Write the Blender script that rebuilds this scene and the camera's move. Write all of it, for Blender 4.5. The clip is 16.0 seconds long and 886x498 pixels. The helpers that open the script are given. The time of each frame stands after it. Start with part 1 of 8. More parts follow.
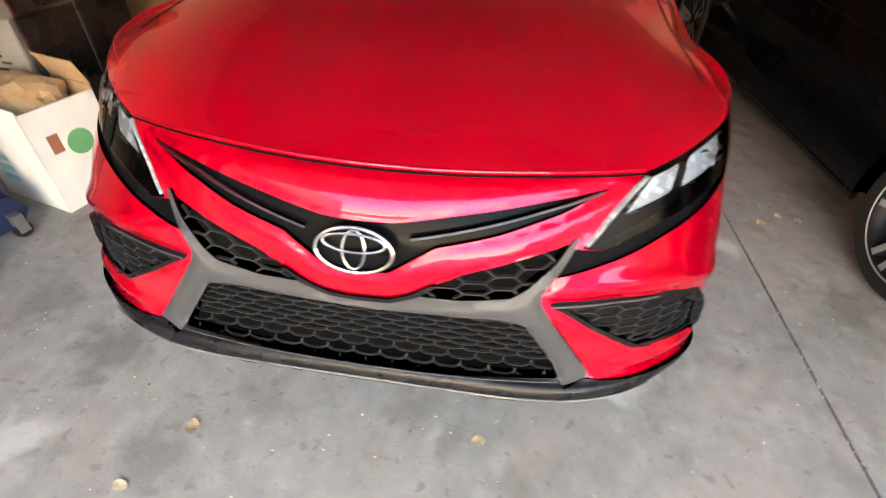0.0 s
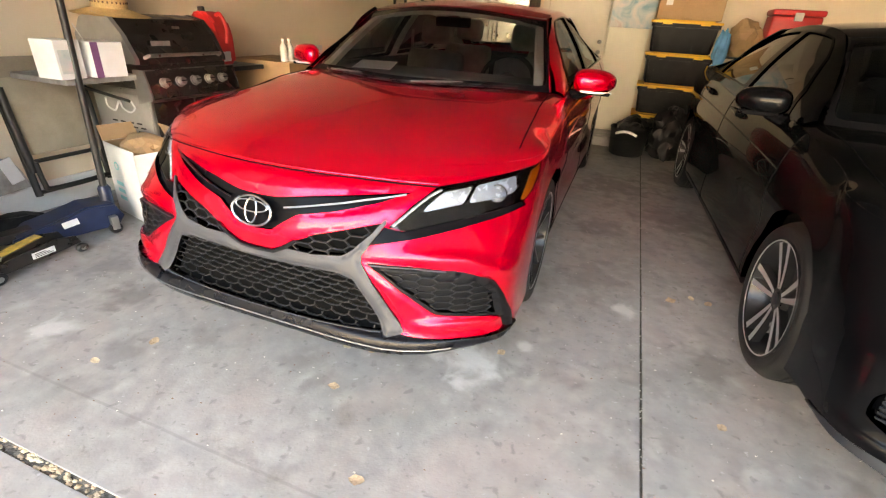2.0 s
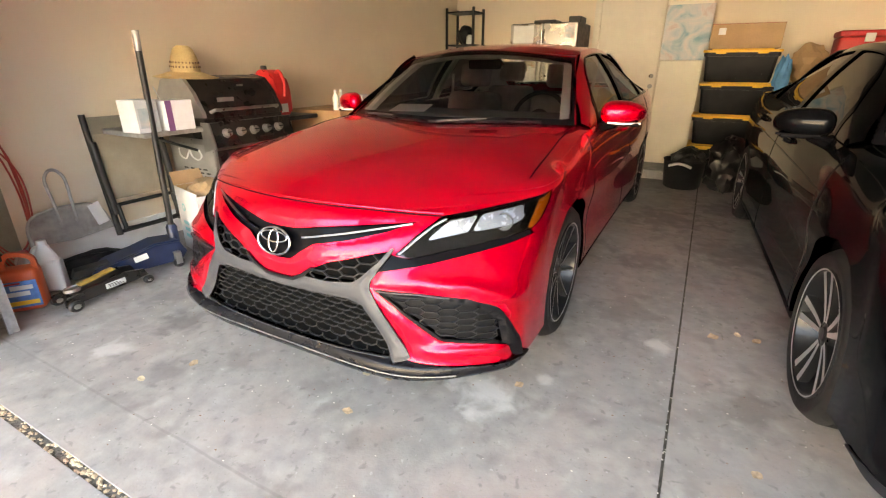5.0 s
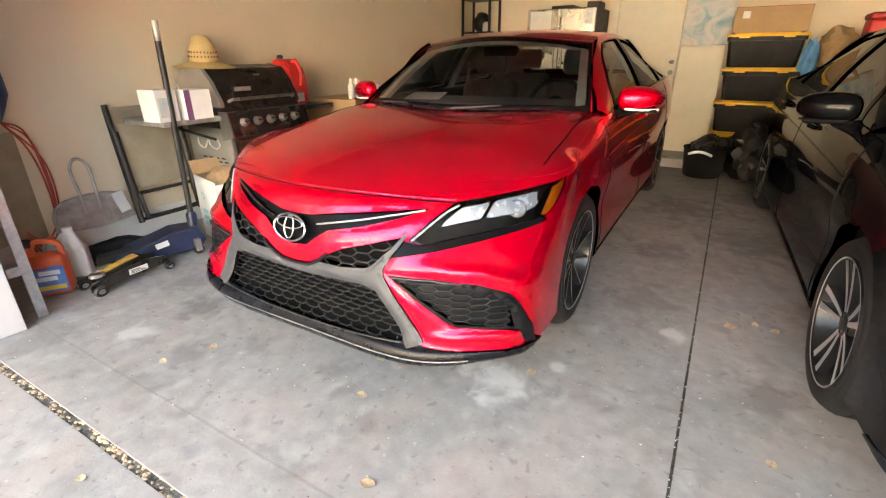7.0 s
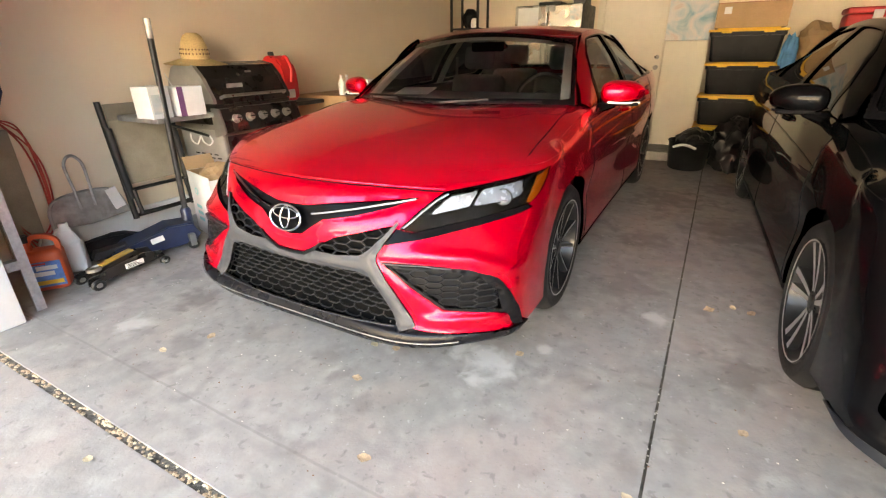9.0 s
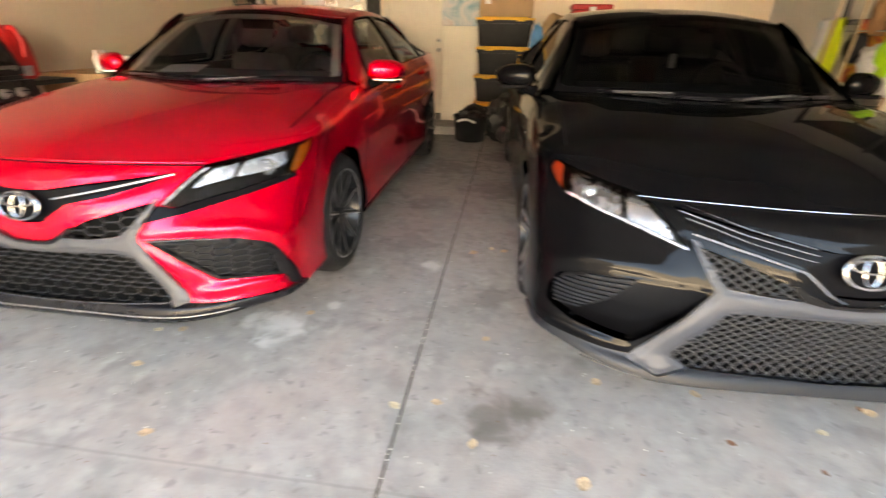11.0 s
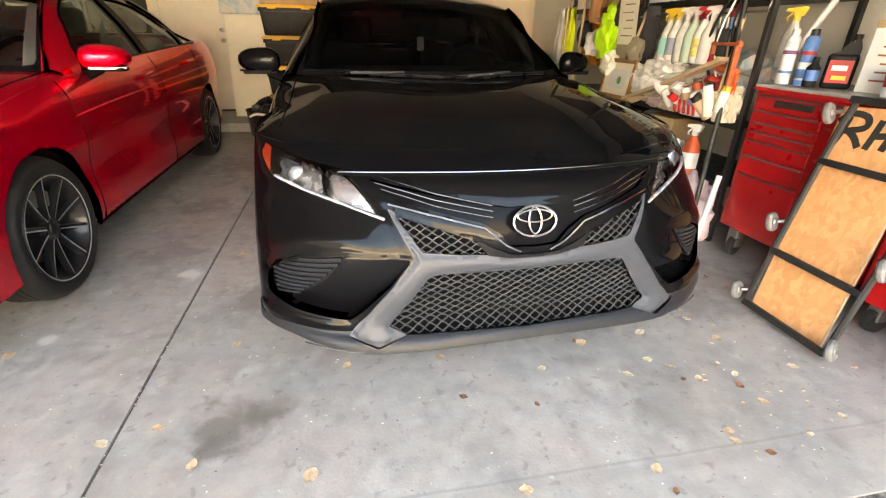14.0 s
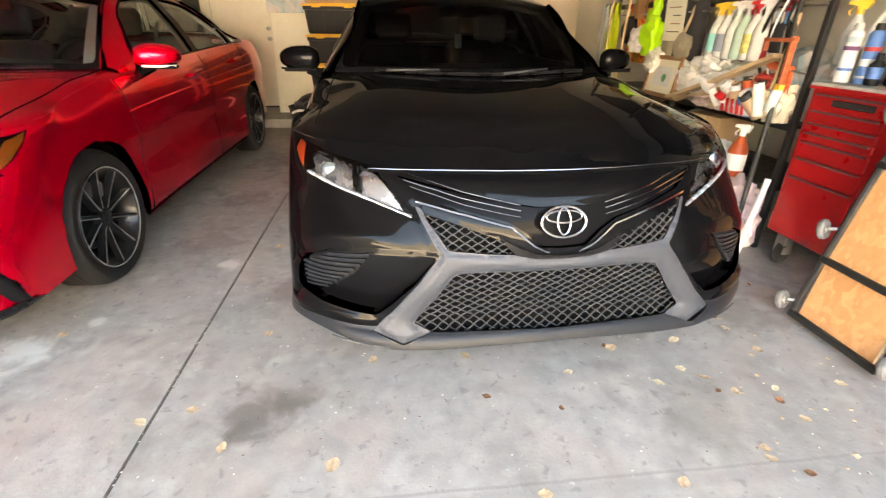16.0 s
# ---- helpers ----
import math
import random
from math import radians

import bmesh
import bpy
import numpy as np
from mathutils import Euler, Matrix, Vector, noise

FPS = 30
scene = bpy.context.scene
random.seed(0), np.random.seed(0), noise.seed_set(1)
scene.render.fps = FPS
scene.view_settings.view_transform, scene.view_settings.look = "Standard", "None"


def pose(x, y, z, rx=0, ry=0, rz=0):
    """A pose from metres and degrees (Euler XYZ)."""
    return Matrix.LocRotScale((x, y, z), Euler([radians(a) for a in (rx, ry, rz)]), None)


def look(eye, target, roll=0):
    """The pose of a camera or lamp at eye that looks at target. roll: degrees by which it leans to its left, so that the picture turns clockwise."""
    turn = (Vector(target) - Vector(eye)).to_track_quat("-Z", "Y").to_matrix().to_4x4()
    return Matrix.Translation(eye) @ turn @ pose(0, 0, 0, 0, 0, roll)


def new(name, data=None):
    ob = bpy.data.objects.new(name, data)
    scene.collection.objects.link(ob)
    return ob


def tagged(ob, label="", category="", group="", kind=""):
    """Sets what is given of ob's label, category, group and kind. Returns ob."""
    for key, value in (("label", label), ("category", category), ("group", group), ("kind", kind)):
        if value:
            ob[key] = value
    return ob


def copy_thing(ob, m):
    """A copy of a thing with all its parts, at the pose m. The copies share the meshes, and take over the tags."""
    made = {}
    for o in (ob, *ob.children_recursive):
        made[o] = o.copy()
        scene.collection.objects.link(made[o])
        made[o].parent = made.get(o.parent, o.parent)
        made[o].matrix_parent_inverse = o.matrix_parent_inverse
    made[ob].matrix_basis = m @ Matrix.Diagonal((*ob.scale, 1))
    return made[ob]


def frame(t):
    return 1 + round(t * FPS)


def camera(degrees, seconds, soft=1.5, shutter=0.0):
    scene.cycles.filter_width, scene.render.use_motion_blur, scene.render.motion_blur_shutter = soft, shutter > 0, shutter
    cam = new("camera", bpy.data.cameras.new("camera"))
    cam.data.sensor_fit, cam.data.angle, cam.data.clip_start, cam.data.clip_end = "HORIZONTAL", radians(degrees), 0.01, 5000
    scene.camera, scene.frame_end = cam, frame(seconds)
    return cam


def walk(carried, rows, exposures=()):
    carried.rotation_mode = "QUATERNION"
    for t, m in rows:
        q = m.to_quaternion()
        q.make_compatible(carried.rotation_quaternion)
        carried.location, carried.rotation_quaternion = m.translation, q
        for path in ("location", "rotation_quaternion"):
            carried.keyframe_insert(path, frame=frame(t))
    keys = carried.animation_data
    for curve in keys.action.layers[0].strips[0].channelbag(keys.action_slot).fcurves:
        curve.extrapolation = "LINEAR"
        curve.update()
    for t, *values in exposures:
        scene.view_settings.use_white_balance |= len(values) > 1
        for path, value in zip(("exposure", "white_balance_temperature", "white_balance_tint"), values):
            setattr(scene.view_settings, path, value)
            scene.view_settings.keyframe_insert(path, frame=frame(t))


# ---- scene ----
cam = camera(87.5, 16.0, soft=1.2, shutter=0.5)
PATH = [
    (0, (0.258, -0.698, 1.302), (0.112, 0.809, -0.006), 3.6),
    (0.5, (0.588, -0.833, 1.31), (0.232, 0.787, 0.193), 1.3),
    (1, (0.848, -0.999, 1.321), (0.337, 0.668, 0.342), 1.6),
    (1.5, (1.027, -1.184, 1.298), (0.457, 0.487, 0.359), 3.0),
    (2, (1.147, -1.18, 1.286), (0.547, 0.513, 0.407), 3.8),
    (2.5, (1.281, -1.138, 1.267), (0.577, 0.532, 0.421), 2.5),
    (3, (1.347, -1.13, 1.263), (0.564, 0.529, 0.465), 1.5),
    (3.5, (1.353, -1.136, 1.268), (0.511, 0.513, 0.51), 0.6),
    (4, (1.359, -1.136, 1.269), (0.5, 0.517, 0.541), 0.4),
    (6.5, (1.369, -1.153, 1.264), (0.432, 0.446, 0.512), -0.3),
    (7, (1.38, -1.148, 1.259), (0.439, 0.442, 0.491), -0.5),
    (7.5, (1.391, -1.145, 1.26), (0.445, 0.439, 0.489), -0.8),
    (8, (1.409, -1.136, 1.254), (0.467, 0.451, 0.481), -0.9),
    (10.5, (1.559, -1.379, 1.254), (1.026, 0.363, 0.429), 0.8),
    (11, (1.757, -1.361, 1.249), (1.518, 0.438, 0.408), 1.2),
    (11.5, (2.082, -1.336, 1.24), (2.108, 0.481, 0.405), 1.2),
    (12, (2.242, -1.315, 1.209), (2.46, 0.484, 0.362), 1.1),
    (12.5, (2.247, -1.295, 1.19), (2.59, 0.484, 0.343), 1.4),
    (13, (2.236, -1.297, 1.191), (2.605, 0.471, 0.331), 1.4),
    (13.5, (2.241, -1.315, 1.19), (2.609, 0.458, 0.34), 1.3),
    (14, (2.245, -1.327, 1.194), (2.611, 0.448, 0.348), 1.3),
    (14.5, (2.244, -1.333, 1.197), (2.604, 0.443, 0.351), 1.2),
    (15, (2.252, -1.332, 1.197), (2.614, 0.44, 0.344), 1.1),
    (15.5, (2.267, -1.333, 1.196), (2.586, 0.446, 0.34), 0.9),
    (16, (2.277, -1.33, 1.196), (2.487, 0.464, 0.338), 0.9),
]
EXPOSURES = [(0, 4.8, 9600, 10), (1.5, 5.02, 9600, 10), (8, 5.02, 9600, 10), (11, 4.97, 9600, 10), (16, 5.2, 9600, 10)]
walk(cam, [(t, look(eye, target, roll)) for t, eye, target, roll in PATH], EXPOSURES)

# ---- world, sun and daylight ----
world = bpy.data.worlds.new("sky")
scene.world = world
world.use_nodes = True
_wn = world.node_tree.nodes
_sky = _wn.new("ShaderNodeTexSky")
_sky.sky_type, _sky.sun_disc = "NISHITA", False
_sky.sun_elevation, _sky.sun_rotation = radians(34), radians(8)
_sky.air_density, _sky.dust_density = 1.0, 2.0
world.node_tree.links.new(_sky.outputs[0], _wn["Background"].inputs[0])
_wn["Background"].inputs[1].default_value = 0.15
_sun = bpy.data.lights.new("sun", "SUN")
_sun.energy, _sun.angle, _sun.color = 4.5, radians(0.6), (1.0, 0.95, 0.88)
new("sun", _sun).matrix_world = look((0.115 * 20, 0.821 * 20, 0.559 * 20), (0, 0, 0))

# ---- materials ----
def shader(name, colour, rough=0.5, metal=0.0, spec=0.5, coat=0.0, coat_rough=0.03, mottle=0.0, scale=8.0, fine=0.0, fine_scale=120.0, bump=0.0, bump_scale=200.0, stain=None, rough_var=0.0):
    """A procedural surface: base colour with two scales of variation, optional stains, and fine relief."""
    m = bpy.data.materials.new(name)
    m.use_nodes = True
    nt = m.node_tree
    b = nt.nodes["Principled BSDF"]
    b.inputs["Base Color"].default_value = (*colour, 1)
    b.inputs["Roughness"].default_value = rough
    b.inputs["Metallic"].default_value = metal
    b.inputs["Specular IOR Level"].default_value = spec
    b.inputs["Coat Weight"].default_value = coat
    b.inputs["Coat Roughness"].default_value = coat_rough
    if mottle or fine or bump or stain or rough_var:
        co = nt.nodes.new("ShaderNodeTexCoord").outputs["Object"]

        def noise_at(sc, detail=4.0, rough_n=0.55):
            n = nt.nodes.new("ShaderNodeTexNoise")
            n.inputs["Scale"].default_value, n.inputs["Detail"].default_value, n.inputs["Roughness"].default_value = sc, detail, rough_n
            nt.links.new(co, n.inputs["Vector"])
            return n.outputs["Fac"]

        def ramp(fac, lo, hi, p0=0.3, p1=0.7):
            r = nt.nodes.new("ShaderNodeMapRange")
            r.inputs["From Min"].default_value, r.inputs["From Max"].default_value = p0, p1
            r.inputs["To Min"].default_value, r.inputs["To Max"].default_value = lo, hi
            nt.links.new(fac, r.inputs["Value"])
            return r.outputs["Result"]

        value = None
        for amount, sc in ((mottle, scale), (fine, fine_scale)):
            if amount:
                v = ramp(noise_at(sc), 1 - amount, 1 + amount)
                if value is None:
                    value = v
                else:
                    mm = nt.nodes.new("ShaderNodeMath")
                    mm.operation = "MULTIPLY"
                    nt.links.new(value, mm.inputs[0])
                    nt.links.new(v, mm.inputs[1])
                    value = mm.outputs[0]
        if value is not None:
            mul = nt.nodes.new("ShaderNodeVectorMath")
            mul.operation = "SCALE"
            mul.inputs[0].default_value = colour
            nt.links.new(value, mul.inputs["Scale"])
            last = mul.outputs[0]
            nt.links.new(last, b.inputs["Base Color"])
        else:
            last = None
        if stain:
            s_col, s_scale, s_lo, s_hi, s_max = stain
            mix = nt.nodes.new("ShaderNodeMix")
            mix.data_type = "RGBA"
            nt.links.new(ramp(noise_at(s_scale, 6.0, 0.6), 0, s_max, s_lo, s_hi), mix.inputs["Factor"])
            if last:
                nt.links.new(last, mix.inputs["A"])
            else:
                mix.inputs["A"].default_value = (*colour, 1)
            mix.inputs["B"].default_value = (*s_col, 1)
            nt.links.new(mix.outputs["Result"], b.inputs["Base Color"])
        if rough_var:
            nt.links.new(ramp(noise_at(scale * 1.7), max(0.02, rough - rough_var), min(1, rough + rough_var)), b.inputs["Roughness"])
        if bump:
            bp = nt.nodes.new("ShaderNodeBump")
            bp.inputs["Strength"].default_value = bump
            bp.inputs["Distance"].default_value = 0.004
            nt.links.new(noise_at(bump_scale, 3.0), bp.inputs["Height"])
            nt.links.new(bp.outputs["Normal"], b.inputs["Normal"])
    return m


def glass(name, tint, gloss=0.9):
    """A thin pane: tinted see-through with mirror-like gloss that grows at a slant."""
    m = bpy.data.materials.new(name)
    m.use_nodes = True
    nt = m.node_tree
    nt.nodes.clear()
    out = nt.nodes.new("ShaderNodeOutputMaterial")
    mix = nt.nodes.new("ShaderNodeMixShader")
    tr = nt.nodes.new("ShaderNodeBsdfTransparent")
    tr.inputs[0].default_value = (*tint, 1)
    gl = nt.nodes.new("ShaderNodeBsdfGlossy")
    gl.inputs["Roughness"].default_value = 0.01
    gl.inputs["Color"].default_value = (gloss, gloss, gloss, 1)
    fr = nt.nodes.new("ShaderNodeFresnel")
    fr.inputs["IOR"].default_value = 1.5
    nt.links.new(fr.outputs[0], mix.inputs[0])
    nt.links.new(tr.outputs[0], mix.inputs[1])
    nt.links.new(gl.outputs[0], mix.inputs[2])
    nt.links.new(mix.outputs[0], out.inputs[0])
    return m


MAT = {
    "red_paint": shader("red_paint", (0.86, 0.0006, 0.028), 0.27, 0.72, spec=0.02, coat=1.0, coat_rough=0.04, fine=0.06, fine_scale=900),
    "black_paint": shader("black_paint", (0.0025, 0.0025, 0.003), 0.4, spec=0.02, coat=1.0, coat_rough=0.015, rough_var=0.06, scale=3),
    "gloss_black": shader("gloss_black", (0.005, 0.005, 0.006), 0.14, spec=0.04, coat=0.0, rough_var=0.05, scale=10),
    "satin_black": shader("satin_black", (0.009, 0.009, 0.010), 0.38, spec=0.10, fine=0.1, fine_scale=300, bump=0.1, bump_scale=700),
    "black_plastic": shader("black_plastic", (0.008, 0.008, 0.009), 0.6, spec=0.1, fine=0.15, fine_scale=200, bump=0.15, bump_scale=500),
    # near-black: deep shade behind grilles, in gaps and underneath, put into the colour
    "void_shade": shader("void_shade", (0.004, 0.004, 0.004), 0.9, spec=0.05, mottle=0.2),
    "grey_trim": shader("grey_trim", (0.060, 0.062, 0.068), 0.48, 0.25, spec=0.3, fine=0.06, fine_scale=600, rough_var=0.05),
    "grey_trim_dark": shader("grey_trim_dark", (0.052, 0.057, 0.068), 0.48, 0.25, spec=0.3, fine=0.06, fine_scale=600, rough_var=0.05),
    "chrome": shader("chrome", (0.42, 0.42, 0.43), 0.12, 1.0, rough_var=0.05, scale=20),
    "lamp_chrome": shader("lamp_chrome", (0.62, 0.60, 0.60), 0.16, 1.0, rough_var=0.1, scale=15),
    "mesh_grey": shader("mesh_grey", (0.022, 0.022, 0.024), 0.35, spec=0.35, fine=0.1, fine_scale=300),
    "lip_grey": shader("lip_grey", (0.013, 0.015, 0.019), 0.4, spec=0.25, fine=0.06, fine_scale=600),
    "lip_black": shader("lip_black", (0.006, 0.006, 0.008), 0.28, spec=0.22, fine=0.1, fine_scale=300, rough_var=0.05),
    # pale metal that stands for the reflection along the black hood edge
    "edge_glint": shader("edge_glint", (0.30, 0.30, 0.31), 0.15, 1.0, rough_var=0.05),
    "lamp_bowl": shader("lamp_bowl", (0.50, 0.47, 0.47), 0.24, 0.85, coat=0.4, mottle=0.25, scale=14, rough_var=0.12),
    "lamp_white": shader("lamp_white", (0.60, 0.63, 0.70), 0.25, 0.4, coat=0.6, mottle=0.10, scale=18, rough_var=0.1),
    "red_amber": shader("red_amber", (0.55, 0.055, 0.015), 0.2, coat=0.8, mottle=0.12, scale=60),
    "amber": shader("amber", (0.55, 0.13, 0.012), 0.2, coat=0.8, mottle=0.12, scale=60),
    "tyre": shader("tyre", (0.011, 0.011, 0.011), 0.6, spec=0.3, mottle=0.25, scale=15, bump=0.3, bump_scale=250, stain=((0.03, 0.028, 0.026), 9, 0.55, 0.8, 0.4)),
    "rim_black": shader("rim_black", (0.010, 0.010, 0.011), 0.35, 0.0, spec=0.2, coat=0.15, rough_var=0.06),
    "rim_metal": shader("rim_metal", (0.55, 0.55, 0.56), 0.42, 0.75, fine=0.08, fine_scale=300, rough_var=0.06),
    "scratched_steel": shader("scratched_steel", (0.22, 0.22, 0.22), 0.5, 0.7, mottle=0.2, scale=30),
    "cabin_dark": shader("cabin_dark", (0.022, 0.022, 0.023), 0.7, spec=0.2, mottle=0.2, bump=0.2, bump_scale=300),
    "cabin": shader("cabin", (0.09, 0.093, 0.092), 0.7, mottle=0.2, bump=0.2, bump_scale=300),
    "seat_cloth": shader("seat_cloth", (0.50, 0.52, 0.51), 0.8, mottle=0.2, fine=0.15, bump=0.3, bump_scale=400),
    "headliner": shader("headliner", (0.80, 0.83, 0.78), 0.9, mottle=0.08, bump=0.1),
    "windscreen": glass("windscreen", (0.97, 1.0, 0.98), 0.8),
    "side_glass": glass("side_glass", (0.55, 0.60, 0.56), 0.6),
    "tinted_glass": glass("tinted_glass", (0.05, 0.052, 0.055), 0.8),
    "dark_screen": glass("dark_screen", (0.42, 0.44, 0.44), 0.5),
    "lens": glass("lens", (0.93, 0.95, 0.96)),
    "paper": shader("paper", (0.78, 0.78, 0.76), 0.8, mottle=0.05),
}
MAT["red_paint"].node_tree.nodes["Principled BSDF"].inputs["Coat IOR"].default_value = 1.40
MAT["black_paint"].node_tree.nodes["Principled BSDF"].inputs["Coat IOR"].default_value = 1.22


# ---- building tools ----
def mesh_part(name, verts, faces, material, parent=None, label="", smooth=True, flat_from=None, given=None):
    me = bpy.data.meshes.new(name)
    me.from_pydata([tuple(map(float, v)) for v in verts], [], [tuple(map(int, f)) for f in faces])
    me.polygons.foreach_set("use_smooth", [smooth and (flat_from is None or k < flat_from) for k in range(len(faces))])
    me.materials.append(MAT[material])
    me.update()
    if given is not None:
        me.normals_split_custom_set_from_vertices([tuple(map(float, n)) for n in given])
    ob = new(name, me)
    if parent is not None:
        ob.parent = parent
    if label:
        ob["label"] = label
    return ob


def part(name, bm, material, parent=None, label="", smooth=False, at=None):
    me = bpy.data.meshes.new(name)
    bmesh.ops.recalc_face_normals(bm, faces=bm.faces[:])
    bm.to_mesh(me)
    bm.free()
    me.polygons.foreach_set("use_smooth", [smooth] * len(me.polygons))
    if smooth:
        me.set_sharp_from_angle(angle=radians(40))
    me.materials.append(MAT[material])
    ob = new(name, me)
    if parent is not None:
        ob.parent = parent
    if at is not None:
        ob.matrix_basis = at
    if label:
        ob["label"] = label
    return ob


def empty(name, m=None, label="", category="", group="", kind=""):
    ob = new(name)
    ob.empty_display_size = 0.1
    if m is not None:
        ob.matrix_basis = m
    return tagged(ob, label, category, group, kind)


def add_box(bm, lo, hi, bevel=0.0, seg=2, m=None):
    r = bmesh.ops.create_cube(bm, size=1.0)
    vs = r["verts"]
    size = [h - l for l, h in zip(lo, hi)]
    mid = [(h + l) / 2 for l, h in zip(lo, hi)]
    for v in vs:
        v.co = Vector([c * s + o for c, s, o in zip(v.co, size, mid)])
    if bevel:
        es = list({e for v in vs for e in v.link_edges})
        bv = bmesh.ops.bevel(bm, geom=es, offset=bevel, segments=seg, affect="EDGES", profile=0.5)
        vs = list({v for f in bv["faces"] for v in f.verts} | {v for v in vs if v.is_valid})
    if m is not None:
        for v in vs:
            v.co = m @ v.co
    return bm


def box(lo, hi, bevel=0.0, seg=2, m=None):
    return add_box(bmesh.new(), lo, hi, bevel, seg, m)


def add_lathe(bm, profile, n=24, m=None, close=False):
    """Turns the profile (radius, height) round z."""
    rings = []
    for r, h in profile:
        if r < 1e-6:
            rings.append([bm.verts.new((0, 0, h))])
        else:
            rings.append([bm.verts.new((r * math.cos(2 * math.pi * k / n), r * math.sin(2 * math.pi * k / n), h)) for k in range(n)])
    pairs = list(zip(rings, rings[1:])) + ([(rings[-1], rings[0])] if close else [])
    for a, b in pairs:
        for k in range(n):
            q = [a[k % len(a)], a[(k + 1) % len(a)], b[(k + 1) % len(b)], b[k % len(b)]]
            q = list(dict.fromkeys(q))
            if len(q) > 2:
                bm.faces.new(q)
    if m is not None:
        for ring in rings:
            for v in ring:
                v.co = m @ v.co
    return bm


def lathe(profile, n=24, m=None, close=False):
    return add_lathe(bmesh.new(), profile, n, m, close)


def smooth_line(pts, n=6):
    p = np.array(pts, float)
    return cubic(p, np.linspace(0, len(p) - 1, (len(p) - 1) * n + 1))


def add_tube(bm, pts, r, n=8, closed=False, flat=None):
    """A round bar along pts; flat=(w, h): a rectangular one instead."""
    pts = [Vector(p) for p in pts]
    m = len(pts)
    rings = []
    up = None
    for k, p in enumerate(pts):
        a = pts[(k - 1) % m] if (closed or k) else p
        b = pts[(k + 1) % m] if (closed or k < m - 1) else p
        d = (b - a).normalized()
        if up is None:
            up = Vector((0, 0, 1)) if abs(d.z) < 0.9 else Vector((0, 1, 0))
        side = d.cross(up).normalized()
        up = side.cross(d).normalized()
        if flat:
            w, h = flat
            offs = [side * sx * w / 2 + up * sy * h / 2 for sx, sy in ((1, 1), (-1, 1), (-1, -1), (1, -1))]
        else:
            rr = r[k] if isinstance(r, (list, tuple)) else r
            offs = [(side * math.cos(2 * math.pi * q / n) + up * math.sin(2 * math.pi * q / n)) * rr for q in range(n)]
        rings.append([bm.verts.new(p + o) for o in offs])
    n = len(rings[0])
    for k in range(m - 1 + closed):
        a, b = rings[k], rings[(k + 1) % m]
        for q in range(n):
            bm.faces.new((a[q], a[(q + 1) % n], b[(q + 1) % n], b[q]))
    if not closed:
        bm.faces.new(rings[0][::-1])
        bm.faces.new(rings[-1])
    return bm


def tube(pts, r, n=8, closed=False, flat=None):
    return add_tube(bmesh.new(), pts, r, n, closed, flat)


def add_prism(bm, outline, depth, m=None):
    """The flat outline (x, z) given a thickness along y from 0 to depth."""
    a = [bm.verts.new((x, 0, z)) for x, z in outline]
    b = [bm.verts.new((x, depth, z)) for x, z in outline]
    bm.faces.new(a)
    bm.faces.new(b[::-1])
    n = len(a)
    for k in range(n):
        bm.faces.new((a[k], b[k], b[(k + 1) % n], a[(k + 1) % n]))
    if m is not None:
        for v in a + b:
            v.co = m @ v.co
    return bm


def prism(outline, depth, m=None):
    return add_prism(bmesh.new(), outline, depth, m)

# ---- body surface of the sedan, in the car's own metres: x across, y back from the nose, z up ----
LEVELS = [0.185, 0.225, 0.32, 0.46, 0.58, 0.68, 0.77, 0.83]
A_FRONT = [0.0, 0.2, 0.4, 0.55, 0.68, 0.79, 0.87, 0.93, 1.08, 1.25]
X_LOW = [0.0, 0.2, 0.4, 0.55, 0.68, 0.79, 0.87, 0.905, 0.915, 0.912]
X_TOP = [0.0, 0.2, 0.39, 0.53, 0.65, 0.75, 0.83, 0.875, 0.895, 0.893]
Y_ROWS = [
    [0.045, 0.045, 0.05, 0.07, 0.11, 0.18, 0.26, 0.34, 0.48, 0.64],
    [0.0, 0.0, 0.003, 0.02, 0.06, 0.13, 0.21, 0.29, 0.46, 0.64],
    [0.035, 0.035, 0.04, 0.05, 0.085, 0.15, 0.225, 0.31, 0.47, 0.64],
    [0.02, 0.022, 0.032, 0.055, 0.10, 0.17, 0.26, 0.35, 0.49, 0.65],
    [0.012, 0.022, 0.055, 0.095, 0.15, 0.225, 0.32, 0.41, 0.53, 0.66],
    [0.035, 0.052, 0.10, 0.155, 0.22, 0.30, 0.40, 0.48, 0.58, 0.69],
    [0.092, 0.110, 0.160, 0.214, 0.278, 0.357, 0.45, 0.53, 0.63, 0.73],
    [0.19, 0.206, 0.254, 0.303, 0.362, 0.438, 0.526, 0.602, 0.69, 0.79],
]
SIDE_Y = [0.95, 1.3, 1.7, 2.2, 2.8, 3.4, 3.8, 4.15, 4.4, 4.6]
SIDE_W = [0.918, 0.915, 0.91, 0.91, 0.912, 0.917, 0.92, 0.905, 0.875, 0.82]
SIDE_TOP = [0.885, 0.94, 0.965, 0.985, 1.01, 1.035, 1.05, 1.06, 1.06, 1.05]
SIDE_IN = [0.06, 0.02, 0.012, 0.022, 0.0, 0.01, 0.035, 0.075]


